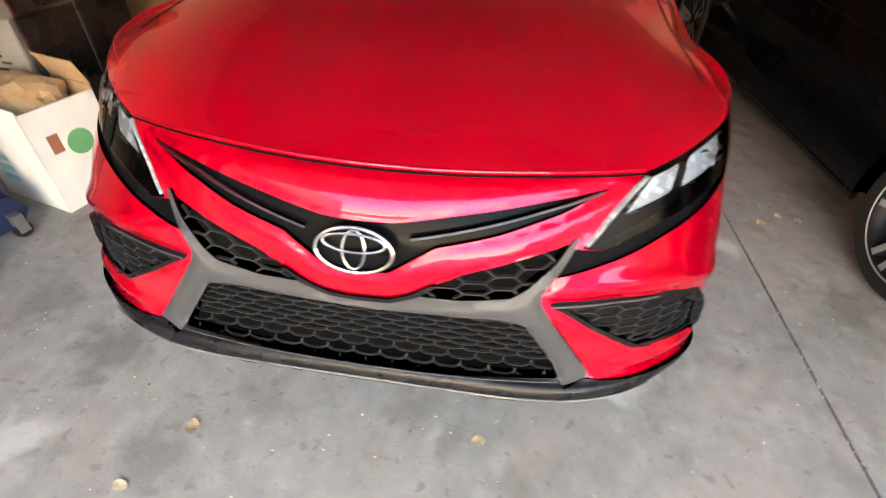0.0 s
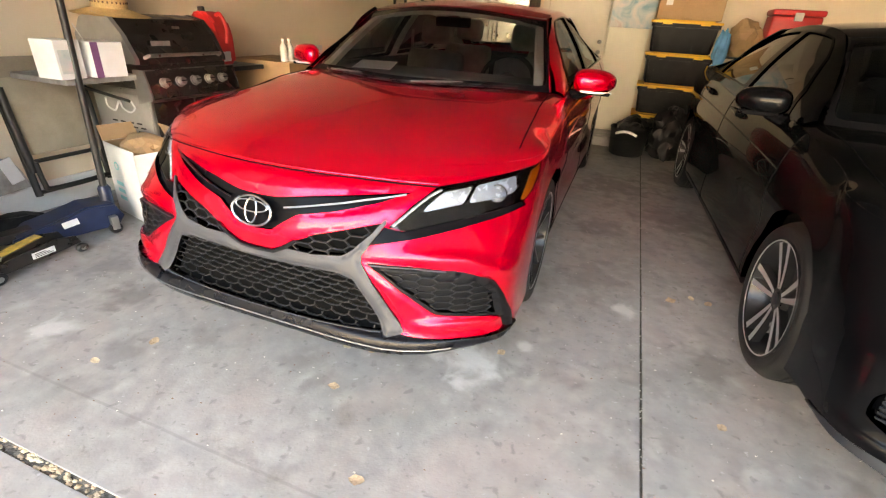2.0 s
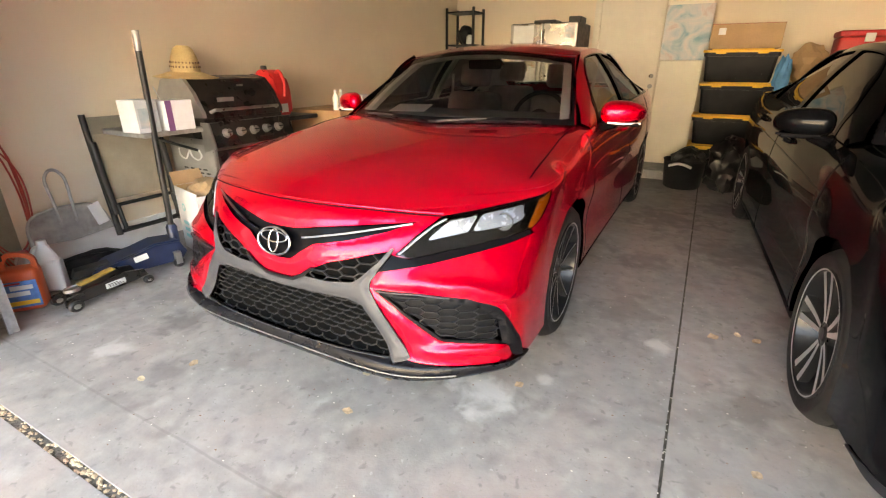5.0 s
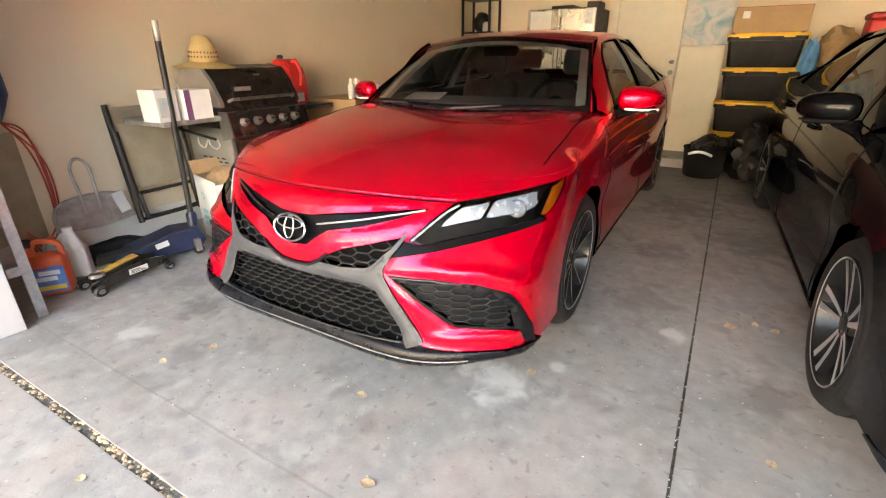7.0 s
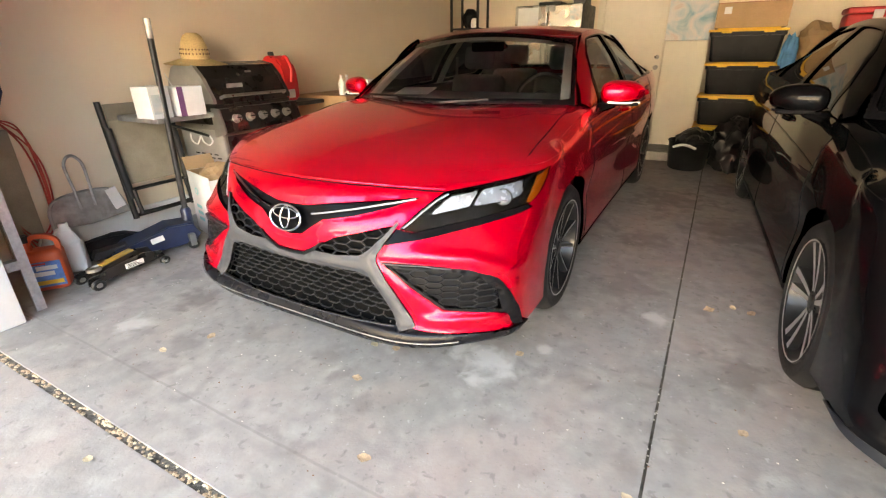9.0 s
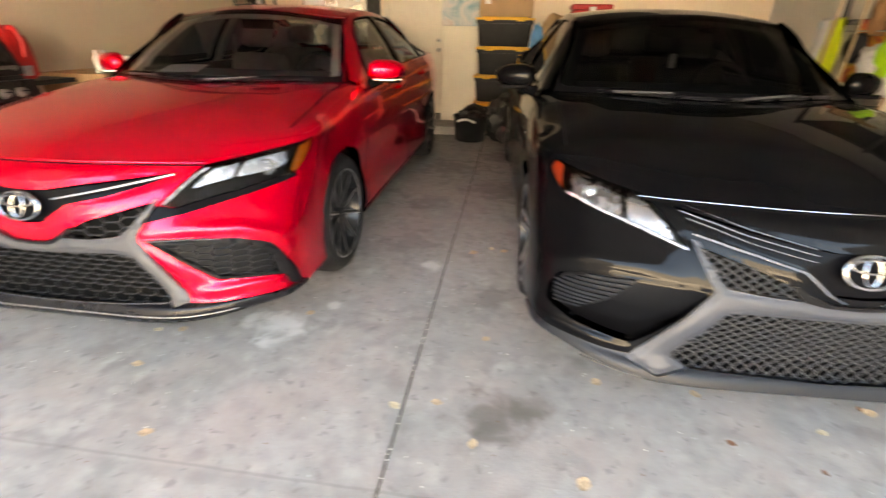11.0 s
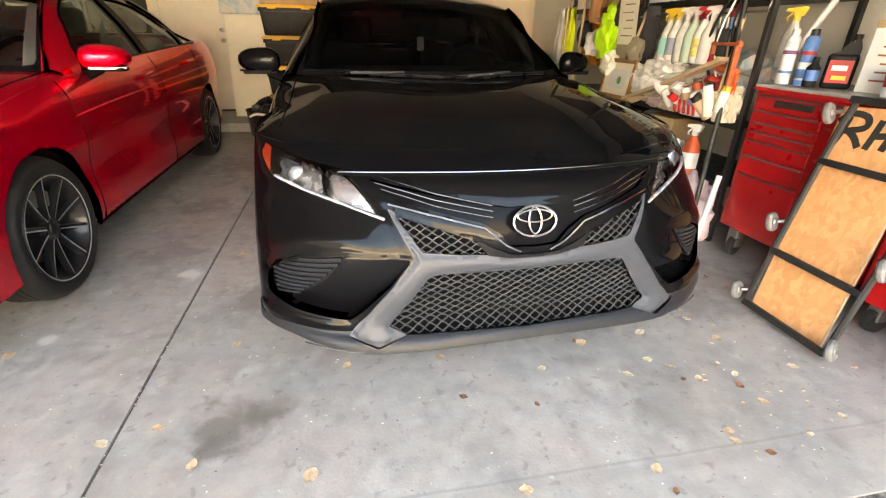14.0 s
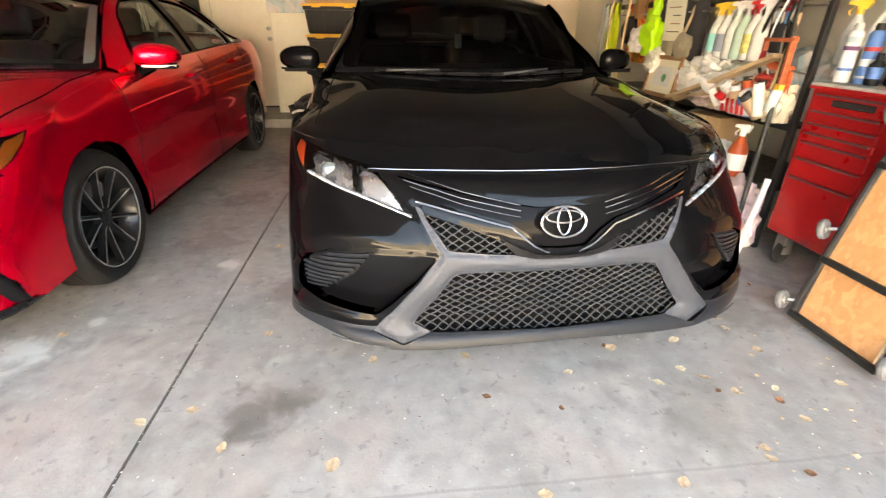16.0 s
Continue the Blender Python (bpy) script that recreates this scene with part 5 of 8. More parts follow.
sedan("black_sedan", pose(2.815, -0.06, 0, 0, 0, 2.5), "black_paint", "black", "glossy black four-door sedan with dark tinted windows")

# ---- more materials ----
def wood_grain(name, light, dark, scale=6.0, rough=0.65, stretch=(1, 1, 0.08)):
    m = shader(name, light, rough, mottle=0.1)
    nt = m.node_tree
    b = nt.nodes["Principled BSDF"]
    co = nt.nodes.new("ShaderNodeTexCoord")
    mp = nt.nodes.new("ShaderNodeMapping")
    mp.inputs["Scale"].default_value = stretch
    n = nt.nodes.new("ShaderNodeTexNoise")
    n.inputs["Scale"].default_value, n.inputs["Detail"].default_value = scale * 10, 5
    r = nt.nodes.new("ShaderNodeMix")
    r.data_type = "RGBA"
    r.inputs["A"].default_value, r.inputs["B"].default_value = (*light, 1), (*dark, 1)
    nt.links.new(co.outputs["Object"], mp.inputs[0])
    nt.links.new(mp.outputs[0], n.inputs["Vector"])
    nt.links.new(n.outputs["Fac"], r.inputs["Factor"])
    nt.links.new(r.outputs["Result"], b.inputs["Base Color"])
    return m


def flakes(name, cols, scale=30.0):
    """Pressed strand board: flat chips of several wood tones."""
    m = shader(name, cols[0], 0.75, bump=0.35, bump_scale=60)
    nt = m.node_tree
    b = nt.nodes["Principled BSDF"]
    co = nt.nodes.new("ShaderNodeTexCoord")
    mp = nt.nodes.new("ShaderNodeMapping")
    mp.inputs["Scale"].default_value = (1, 0.7, 0.5)
    mp.inputs["Rotation"].default_value = (0.35, 0, 0)
    v = nt.nodes.new("ShaderNodeTexVoronoi")
    v.inputs["Scale"].default_value = scale
    nz = nt.nodes.new("ShaderNodeTexNoise")
    nz.inputs["Scale"].default_value = 26
    add = nt.nodes.new("ShaderNodeVectorMath")
    add.operation = "MULTIPLY_ADD"
    add.inputs[1].default_value = (0.05, 0.05, 0.05)
    rp = nt.nodes.new("ShaderNodeValToRGB")
    rp.color_ramp.interpolation = "LINEAR"
    while len(rp.color_ramp.elements) < len(cols):
        rp.color_ramp.elements.new(0.5)
    for k, c in enumerate(cols):
        rp.color_ramp.elements[k].position = 0.15 + 0.7 * k / (len(cols) - 1)
        rp.color_ramp.elements[k].color = (*c, 1)
    sep = nt.nodes.new("ShaderNodeSeparateColor")
    nt.links.new(co.outputs["Object"], mp.inputs[0])
    nt.links.new(mp.outputs[0], nz.inputs["Vector"])
    nt.links.new(nz.outputs["Color"], add.inputs[0])
    nt.links.new(mp.outputs[0], add.inputs[2])
    nt.links.new(add.outputs[0], v.inputs["Vector"])
    nt.links.new(v.outputs["Color"], sep.inputs[0])
    nt.links.new(sep.outputs[0], rp.inputs[0])
    nt.links.new(rp.outputs[0], b.inputs["Base Color"])
    return m


def blotch(name, cols, scale=4.0, rough=0.6):
    """Soft clouds of several colours, for a painted canvas or printed cloth."""
    m = shader(name, cols[0], rough)
    nt = m.node_tree
    b = nt.nodes["Principled BSDF"]
    co = nt.nodes.new("ShaderNodeTexCoord")
    n = nt.nodes.new("ShaderNodeTexNoise")
    n.inputs["Scale"].default_value, n.inputs["Detail"].default_value, n.inputs["Distortion"].default_value = scale, 5, 1.2
    rp = nt.nodes.new("ShaderNodeValToRGB")
    while len(rp.color_ramp.elements) < len(cols):
        rp.color_ramp.elements.new(0.5)
    for k, c in enumerate(cols):
        rp.color_ramp.elements[k].position = 0.3 + 0.4 * k / (len(cols) - 1)
        rp.color_ramp.elements[k].color = (*c, 1)
    nt.links.new(co.outputs["Object"], n.inputs["Vector"])
    nt.links.new(n.outputs["Fac"], rp.inputs[0])
    nt.links.new(rp.outputs[0], b.inputs["Base Color"])
    return m


def tone(name, colour, rough=0.5, metal=0.0, **kw):
    kw.setdefault("mottle", 0.1)
    MAT[name] = shader(name, colour, rough, metal, **kw)


tone("steel", (0.40, 0.39, 0.37), 0.35, 0.9, rough_var=0.1, scale=12)
tone("galvanised", (0.42, 0.43, 0.44), 0.45, 0.7, mottle=0.18, scale=30, rough_var=0.12)
tone("scratched_grey", (0.40, 0.39, 0.375), 0.5, 0.5, mottle=0.22, scale=14, rough_var=0.15, stain=((0.16, 0.14, 0.12), 9, 0.5, 0.75, 0.6))
tone("pull_grey", (0.15, 0.10, 0.10), 0.45, 0.4, rough_var=0.1)
tone("grill_steel", (0.46, 0.45, 0.43), 0.42, 0.6, mottle=0.1, scale=8, rough_var=0.1)
tone("grill_black", (0.028, 0.023, 0.020), 0.3, 0.3, coat=0.3, rough_var=0.12, scale=6)
tone("dark_metal", (0.03, 0.03, 0.03), 0.45, 0.4, rough_var=0.1)
tone("red_plastic", (0.50, 0.015, 0.02), 0.45, mottle=0.12, scale=6, bump=0.1)
tone("tool_red", (0.42, 0.010, 0.014), 0.35, coat=0.3, mottle=0.10, scale=5, rough_var=0.1)
tone("orange_plastic", (0.55, 0.09, 0.03), 0.45, mottle=0.12)
tone("white_plastic", (0.75, 0.75, 0.74), 0.45, mottle=0.05)
tone("clear_plastic", (0.62, 0.64, 0.62), 0.2, coat=0.5, mottle=0.12, scale=20)
tone("yellow", (0.72, 0.47, 0.05), 0.5, mottle=0.08)
tone("mustard", (0.48, 0.30, 0.06), 0.5, mottle=0.3, scale=40, stain=((0.10, 0.09, 0.08), 25, 0.5, 0.7, 0.6))
tone("trim_white", (0.50, 0.51, 0.53), 0.6, mottle=0.06, scale=6)
tone("tote_yellow", (0.80, 0.45, 0.04), 0.5, mottle=0.08)
tone("tote_black", (0.010, 0.010, 0.011), 0.5, spec=0.2, mottle=0.2, scale=10, bump=0.15)
tone("blue_cloth", (0.03, 0.055, 0.14), 0.6, mottle=0.25, scale=9, bump=0.3, bump_scale=90)
tone("blue_paint", (0.016, 0.028, 0.075), 0.4, 0.2, mottle=0.2, stain=((0.03, 0.03, 0.035), 7, 0.5, 0.7, 0.7))
tone("bright_blue", (0.07, 0.18, 0.45), 0.5, mottle=0.15, scale=40)
tone("sky_blue", (0.10, 0.33, 0.62), 0.6, mottle=0.2, bump=0.4, bump_scale=40)
tone("lime", (0.38, 0.70, 0.03), 0.5, mottle=0.12, bump=0.3, bump_scale=30)
tone("hi_vis", (0.75, 0.85, 0.05), 0.6, mottle=0.1, bump=0.3, bump_scale=40)
tone("chair_cloth", (0.33, 0.29, 0.215), 0.85, mottle=0.12, fine=0.12, fine_scale=250, bump=0.3, bump_scale=350)
tone("chair_border", (0.24, 0.21, 0.16), 0.85, mottle=0.12, fine=0.12, fine_scale=250)
tone("straw", (0.62, 0.45, 0.22), 0.75, mottle=0.15, fine=0.2, fine_scale=160, bump=0.5, bump_scale=220)
tone("straw_dark", (0.16, 0.09, 0.05), 0.8)
tone("cardboard", (0.42, 0.27, 0.15), 0.85, mottle=0.08, scale=5, fine=0.06)
tone("white_card", (0.68, 0.69, 0.69), 0.7, mottle=0.07, scale=9)
tone("green_print", (0.10, 0.35, 0.16), 0.7)
tone("teal_print", (0.25, 0.62, 0.62), 0.7)
tone("brown_print", (0.33, 0.12, 0.07), 0.7)
tone("violet", (0.16, 0.06, 0.16), 0.6)
tone("bag_black", (0.009, 0.009, 0.010), 0.36, spec=0.35, mottle=0.3, scale=12, bump=0.5, bump_scale=40)
tone("bag_white", (0.72, 0.71, 0.69), 0.35, mottle=0.15, scale=12, bump=0.8, bump_scale=30)
tone("wood_pale", (0.62, 0.46, 0.30), 0.6, mottle=0.12, scale=20)
tone("cream_cloth", (0.66, 0.58, 0.45), 0.8, mottle=0.12, scale=10, bump=0.5, bump_scale=40)
tone("bag_pink", (0.66, 0.52, 0.54), 0.4, mottle=0.15, scale=12, bump=0.7, bump_scale=30)
MAT["wood_pale"] = wood_grain("wood_pale", (0.60, 0.45, 0.29), (0.42, 0.28, 0.16))
MAT["frame_wood"] = wood_grain("frame_wood", (0.36, 0.19, 0.09), (0.22, 0.10, 0.045))
MAT["osb"] = flakes("osb", [(0.60, 0.285, 0.115), (0.67, 0.335, 0.145), (0.72, 0.375, 0.175), (0.64, 0.31, 0.13)], 60.0)
MAT["canvas"] = blotch("canvas", [(0.20, 0.36, 0.44), (0.45, 0.52, 0.54), (0.62, 0.58, 0.55), (0.55, 0.40, 0.36)], 5)
MAT["warm_print"] = blotch("warm_print", [(0.16, 0.03, 0.02), (0.55, 0.06, 0.03), (0.75, 0.32, 0.04), (0.10, 0.14, 0.04)], 9)
tone("door_paint", (0.72, 0.66, 0.55), 0.5, mottle=0.03)
tone("foam_board", (0.80, 0.75, 0.63), 0.75, mottle=0.05, scale=3)
tone("leaf_tan", (0.50, 0.36, 0.23), 0.75, mottle=0.3, scale=60, bump=0.4, bump_scale=200)
tone("leaf_yellow", (0.60, 0.50, 0.33), 0.7, mottle=0.25, scale=60, bump=0.4, bump_scale=200)
tone("leaf_brown", (0.22, 0.10, 0.05), 0.8, mottle=0.3, scale=60, bump=0.4, bump_scale=200)
tone("caster_grey", (0.15, 0.148, 0.145), 0.5, mottle=0.25, scale=40)
tone("rubber_grey", (0.30, 0.29, 0.28), 0.55, mottle=0.2)
tone("rust_orange", (0.42, 0.11, 0.05), 0.5, mottle=0.25, scale=40)
tone("slate_print", (0.25, 0.29, 0.38), 0.5)
tone("pale_green", (0.45, 0.62, 0.52), 0.3, coat=0.4)
tone("lemon_print", (0.72, 0.62, 0.22), 0.5, mottle=0.3, scale=50)
tone("coat_dark", (0.028, 0.028, 0.032), 0.8, mottle=0.2, bump=0.4, bump_scale=60)
tone("red_label", (0.45, 0.03, 0.03), 0.5)
tone("ink", (0.02, 0.018, 0.016), 0.8)
tone("cable_red", (0.45, 0.06, 0.04), 0.5)
tone("steel_fridge", (0.50, 0.47, 0.42), 0.28, 0.9, rough_var=0.05, scale=3)


def turned(name, m, label, category, group=""):
    return empty(name, m, label, category, group)


def blob(size, seed, rough=0.25, freq=2.2, sub=3):
    """A crumpled soft shape about that size, standing on z = 0."""
    bm = bmesh.new()
    bmesh.ops.create_icosphere(bm, subdivisions=sub, radius=1)
    for v in bm.verts:
        n = v.co.normalized()
        k = 1 + rough * noise.noise(n * freq + Vector((seed * 3.1, seed * 1.7, 0))) + rough * 0.6 * abs(noise.noise(n * freq * 2.7 + Vector((seed, 0, seed))))
        v.co = Vector((n.x * size[0] * k, n.y * size[1] * k, max(0.0, size[2] * (0.9 + n.z * k))))
    return bm


# ---- left side: opening, track, things along the wall ----
tagged(part("door_trim", box((-1.56, -0.66, 0.0), (-1.46, -0.485, 2.115), 0.006), "trim_white"), "white painted trim of the garage opening", "trim", kind="structure")
tagged(part("door_trim", box((4.285, -0.66, 0.0), (4.38, -0.485, 2.115), 0.006), "trim_white"), "white painted trim of the garage opening", "trim", kind="structure")
track = turned("door_track", pose(-1.545, -0.462, 0.0), "galvanised steel garage door track beside the opening", "door track")
part("channel", prism([(0, 0), (0.06, 0), (0.06, 0.004), (0.004, 0.004), (0.004, 0.05), (0.05, 0.05), (0.05, 0.054), (0, 0.054)], 2.2, pose(0, 0, 0, 90, 0, 0) @ Matrix.Scale(-1, 4, (0, 1, 0))), "galvanised", track)
part("angle", box((-0.02, 0.055, 0), (0.0, 0.10, 2.2)), "galvanised", track)
for zb in (0.25, 0.9, 1.6):
    part("bracket", box((-0.05, 0.0, zb), (0.0, 0.06, zb + 0.05), 0.003), "galvanised", track)


def jug(m, h, w, d, material, label, cap="dark_metal", label_mat=None):
    j = turned("jug", m, label, "bottle")
    bm = box((-w / 2, -d / 2, 0), (w / 2, d / 2, h * 0.62), min(w, d) * 0.22, 3)
    part("body", bm, material, j, smooth=True)
    part("shoulder", lathe([(min(w, d) * 0.46, h * 0.58), (min(w, d) * 0.38, h * 0.72), (0.022, h * 0.84), (0.020, h * 0.90), (0, h * 0.90)], 20, Matrix.Diagonal((w / min(w, d), d / min(w, d), 1, 1))), material, j, smooth=True)
    part("handle", tube(smooth_line([(-w * 0.36, 0, h * 0.52), (-w * 0.44, 0, h * 0.72), (-w * 0.25, 0, h * 0.86), (0, 0, h * 0.84)], 5), 0.013, 8), material, j, smooth=True)
    part("cap", lathe([(0, h), (0.024, h), (0.026, h * 0.985), (0.026, h * 0.90), (0, h * 0.90)], 16), cap, j, smooth=True)
    if label_mat:
        part("sticker", box((-w * 0.40, -d / 2 - 0.002, h * 0.10), (w * 0.40, -d / 2 + 0.004, h * 0.50)), label_mat, j)
        part("sticker_band", box((-w * 0.36, -d / 2 - 0.004, h * 0.15), (w * 0.30, -d / 2, h * 0.24)), "yellow", j)
        part("sticker_band", box((-w * 0.36, -d / 2 - 0.004, h * 0.30), (w * 0.15, -d / 2, h * 0.42)), "bright_blue", j)
    return j


orange = turned("jug", pose(-1.81, -0.22, 0, 0, 0, 55), "orange plastic cleaner jug with a printed label", "bottle")
part("body", box((-0.10, -0.065, 0), (0.10, 0.065, 0.245), 0.03, 3), "orange_plastic", orange, smooth=True)
part("neck", lathe([(0.032, 0.23), (0.026, 0.275), (0.022, 0.30), (0, 0.30)], 18, pose(-0.062, 0, 0)), "orange_plastic", orange, smooth=True)
part("grip", tube(smooth_line([(-0.055, 0, 0.262), (-0.02, 0, 0.318), (0.05, 0, 0.312), (0.085, 0, 0.285), (0.088, 0, 0.22)], 6), 0, flat=(0.026, 0.024)), "orange_plastic", orange, smooth=True)
part("cap", lathe([(0.03, 0.295), (0.031, 0.325), (0.026, 0.332), (0, 0.332)], 18, pose(-0.062, 0, 0)), "dark_metal", orange, smooth=True)
part("sticker", box((-0.085, -0.0672, 0.03), (0.09, -0.064, 0.185), 0.001), "bright_blue", orange, "blue printed label")
for z0, z1, x0, x1, mt in ((0.045, 0.07, -0.07, 0.08, "yellow"), (0.10, 0.125, -0.06, 0.05, "white_card"), (0.135, 0.16, -0.03, 0.07, "white_card"), (0.168, 0.178, -0.07, 0.02, "red_label")):
    part("print_bar", box((x0, -0.0685, z0), (x1, -0.0668, z1)), mt, orange)
jug(pose(-1.94, -0.03, 0, 0, 0, 50), 0.32, 0.14, 0.09, "white_plastic", "white plastic bottle standing beside the orange jug", "white_plastic")
jug(pose(-2.02, -0.10, 0, 0, 0, 30), 0.26, 0.12, 0.09, "clear_plastic", "clear plastic bottle with a red cap", "red_plastic")
# blue cabinet edge and a red cord hanging beside it
tagged(part("blue_bag", blob((0.13, 0.17, 0.30), 3, 0.18), "blue_cloth", at=pose(-2.18, -0.19, 0.90)), "blue fabric bag hanging on the tan wall", "bag")
tagged(part("hook", tube([(-2.33, -0.10, 1.47), (-2.2, -0.10, 1.47), (-2.18, -0.10, 1.42)], 0.006), "steel"), "small steel wall hook", "hook")
cord = turned("extension_cord", pose(0, 0, 0), "red extension cord hanging in loops on the wall", "cord")
for k, (dx, dz) in enumerate(((0.0, 0.0), (0.02, 0.05), (0.035, -0.04), (0.012, 0.09))):
    loop = smooth_line([(-2.29, -0.06, 0.93), (-2.285 + dx, 0.03 + dx, 0.75 + dz), (-2.28, 0.06 + dx, 0.45), (-2.27, 0.02, 0.14 + dz), (-2.27, -0.08, 0.10 + dz), (-2.28, -0.14 - dx, 0.40), (-2.285, -0.12, 0.80)], 7)
    part("loop", tube(loop, 0.0055, 6), "cable_red", cord, smooth=True)
tagged(part("clear_sheet", box((-2.30, -0.22, 0.0), (-2.27, -0.02, 0.86), 0.004), "chair_cloth", at=pose(0, 0, 0)), "olive drab folded tarpaulin leaning on the wall", "tarp")

# dustpan scoop
pan = turned("dustpan", pose(-2.22, 0.25, 0.185, 0, -7, 0), "large scratched grey metal dustpan leaning on the wall", "dustpan")
outline = [(-0.23, 0.02), (-0.22, 0.14), (-0.16, 0.205), (0.0, 0.225), (0.16, 0.205), (0.22, 0.14), (0.25, 0.02), (0.0, 0.0)]
part("tray", prism(outline, 0.006, pose(0, 0, 0, 0, 0, 90) @ Matrix.Scale(-1, 4, (0, 1, 0))), "scratched_grey", pan)
rim = [(0.0, x, z) for x, z in outline[:-1]]
part("rim", tube(smooth_line(rim, 5), 0.012, 8), "scratched_grey", pan, smooth=True)
part("blade", box((-0.004, 0.17, 0.02), (0.014, 0.245, 0.17), 0.003, m=pose(0, 0, 0, 12, 0, 0)), "white_plastic", pan, "worn pale edge")
part("handle", tube(smooth_line([(0.02, -0.045, 0.12), (0.02, -0.05, 0.26), (0.015, -0.055, 0.40), (0.012, -0.03, 0.455), (0.012, 0.0, 0.47), (0.012, 0.03, 0.455), (0.015, 0.055, 0.40), (0.02, 0.05, 0.26), (0.02, 0.045, 0.12)], 6), 0.010, 8), "scratched_grey", pan, smooth=True)
for y in (-0.045, 0.045):
    part("bolt", lathe([(0, 0.012), (0.012, 0.01), (0.012, 0)], 8, pose(0.015, y, 0.13, 0, 90, 0)), "steel", pan)

# folded chair leaning on the wall
chair = turned("folding_chair", pose(-2.17, 0.50, 0.0, 0, -6, 0), "folded garden chair with black tube frame and beige mesh seat", "chair")
for y0, y1 in ((0.0, 0.0), (0.46, 0.46)):
    part("side_rail", tube(smooth_line([(0.03, y0, 0.15), (0.025, y0, 0.45), (0.02, y0, 0.75), (0.02, y1, 0.98)], 5), 0.020, 10), "dark_metal", chair, smooth=True)
    part("arm", tube(smooth_line([(0.045, y0 + (0.012 if y0 == 0 else -0.012), 0.30), (0.05, y0, 0.55), (0.045, y0, 0.80)], 5), 0.025, 10), "dark_metal", chair, smooth=True)
for z in (0.17, 0.36):
    part("cross_bar", tube([(0.03, 0.0, z), (0.03, 0.46, z)], 0.013, 8), "dark_metal", chair, smooth=True)
part("leg_loop", tube(smooth_line([(0.06, 0.03, 0.36), (0.065, 0.035, 0.22), (0.07, 0.07, 0.185), (0.07, 0.40, 0.185), (0.065, 0.43, 0.22), (0.06, 0.43, 0.36)], 6), 0.016, 8), "dark_metal", chair, smooth=True)


def sag(u, v):
    return np.stack([0.028 + 0.012 * np.sin(np.pi * u) * np.sin(np.pi * v), 0.02 + 0.42 * u, 0.40 + 0.56 * v], 1)


pv, fv = grid_sheet(np.linspace(0, 1, 9), np.linspace(0, 0.80, 11), sag)
mesh_part("mesh_seat", np.concatenate([pv, pv + (0.004, 0, 0)]), fv + [tuple(i + len(pv) for i in f[::-1]) for f in fv], "chair_cloth", chair)
pv, fv = grid_sheet(np.linspace(0, 1, 9), np.linspace(0.80, 1.0, 4), sag)
mesh_part("head_band", np.concatenate([pv + (0.003, 0, 0), pv + (0.008, 0, 0)]), fv + [tuple(i + len(pv) for i in f[::-1]) for f in fv], "chair_border", chair)

# floor jacks
jack = turned("floor_jack", pose(-1.60, -0.15, 0.0, 0, 0, 3) @ Matrix.Diagonal((0.88, 1.12, 0.90, 1.0)), "black and yellow low-profile floor jack on the concrete", "floor jack")
for s in (-1, 1):
    part("side_plate", prism([(0.0, 0.03), (0.0, 0.075), (0.10, 0.10), (0.30, 0.125), (0.40, 0.10), (0.42, 0.05), (0.30, 0.04)], 0.012, pose(s * 0.07 + (0.006 if s > 0 else -0.006) - 0.006, 0, 0, 0, 0, 90) @ Matrix.Scale(1, 4)), "grill_black", jack)
part("lift_arm", prism([(0.06, 0.07), (0.10, 0.115), (0.28, 0.15), (0.31, 0.12), (0.16, 0.085)], 0.07, pose(0.035, 0, 0, 0, 0, 90)), "grill_black", jack, "black lift arm")
part("top_plate", prism([(0.10, 0.118), (0.25, 0.147), (0.275, 0.15), (0.275, 0.155), (0.24, 0.151), (0.10, 0.123)], 0.062, pose(0.031, 0, 0, 0, 0, 90)), "mustard", jack, "scuffed yellow top plate")
part("saddle", lathe([(0, 0.012), (0.035, 0.012), (0.04, 0.02), (0.042, 0.0), (0, 0)], 16, pose(0, 0.07, 0.10)), "steel", jack)
part("power_unit", lathe([(0, 0.0), (0.04, 0.0), (0.045, 0.03), (0.045, 0.16), (0, 0.17)], 16, pose(0, 0.28, 0.075, -90, 0, 0) @ Matrix.Scale(-1, 4, (0, 0, 1))), "grill_black", jack, smooth=True)
part("name_plate", box((0.077, 0.19, 0.06), (0.082, 0.29, 0.095)), "white_card", jack, "white label with unreadable print")
for k in range(3):
    part("print_bar", box((0.082, 0.20, 0.066 + 0.009 * k), (0.0832, 0.28 - 0.015 * k, 0.070 + 0.009 * k)), "ink", jack)
for y, r in ((0.03, 0.035), (0.40, 0.028)):
    for s in (-1, 1):
        part("wheel", lathe([(0, -0.015), (r * 0.8, -0.016), (r, -0.008), (r, 0.008), (r * 0.8, 0.016), (0, 0.015)], 18, pose(s * 0.10, y, r, 0, 90, 0)), "dark_metal", jack, smooth=True)
        part("hub_cap", lathe([(0, 0.02), (r * 0.45, 0.018), (r * 0.5, 0.012)], 14, pose(s * 0.10, y, r, 0, 90, 0)), "steel", jack, smooth=True)
part("axle", tube([(-0.1, 0.40, 0.03), (0.13, 0.40, 0.03)], 0.010), "steel", jack)

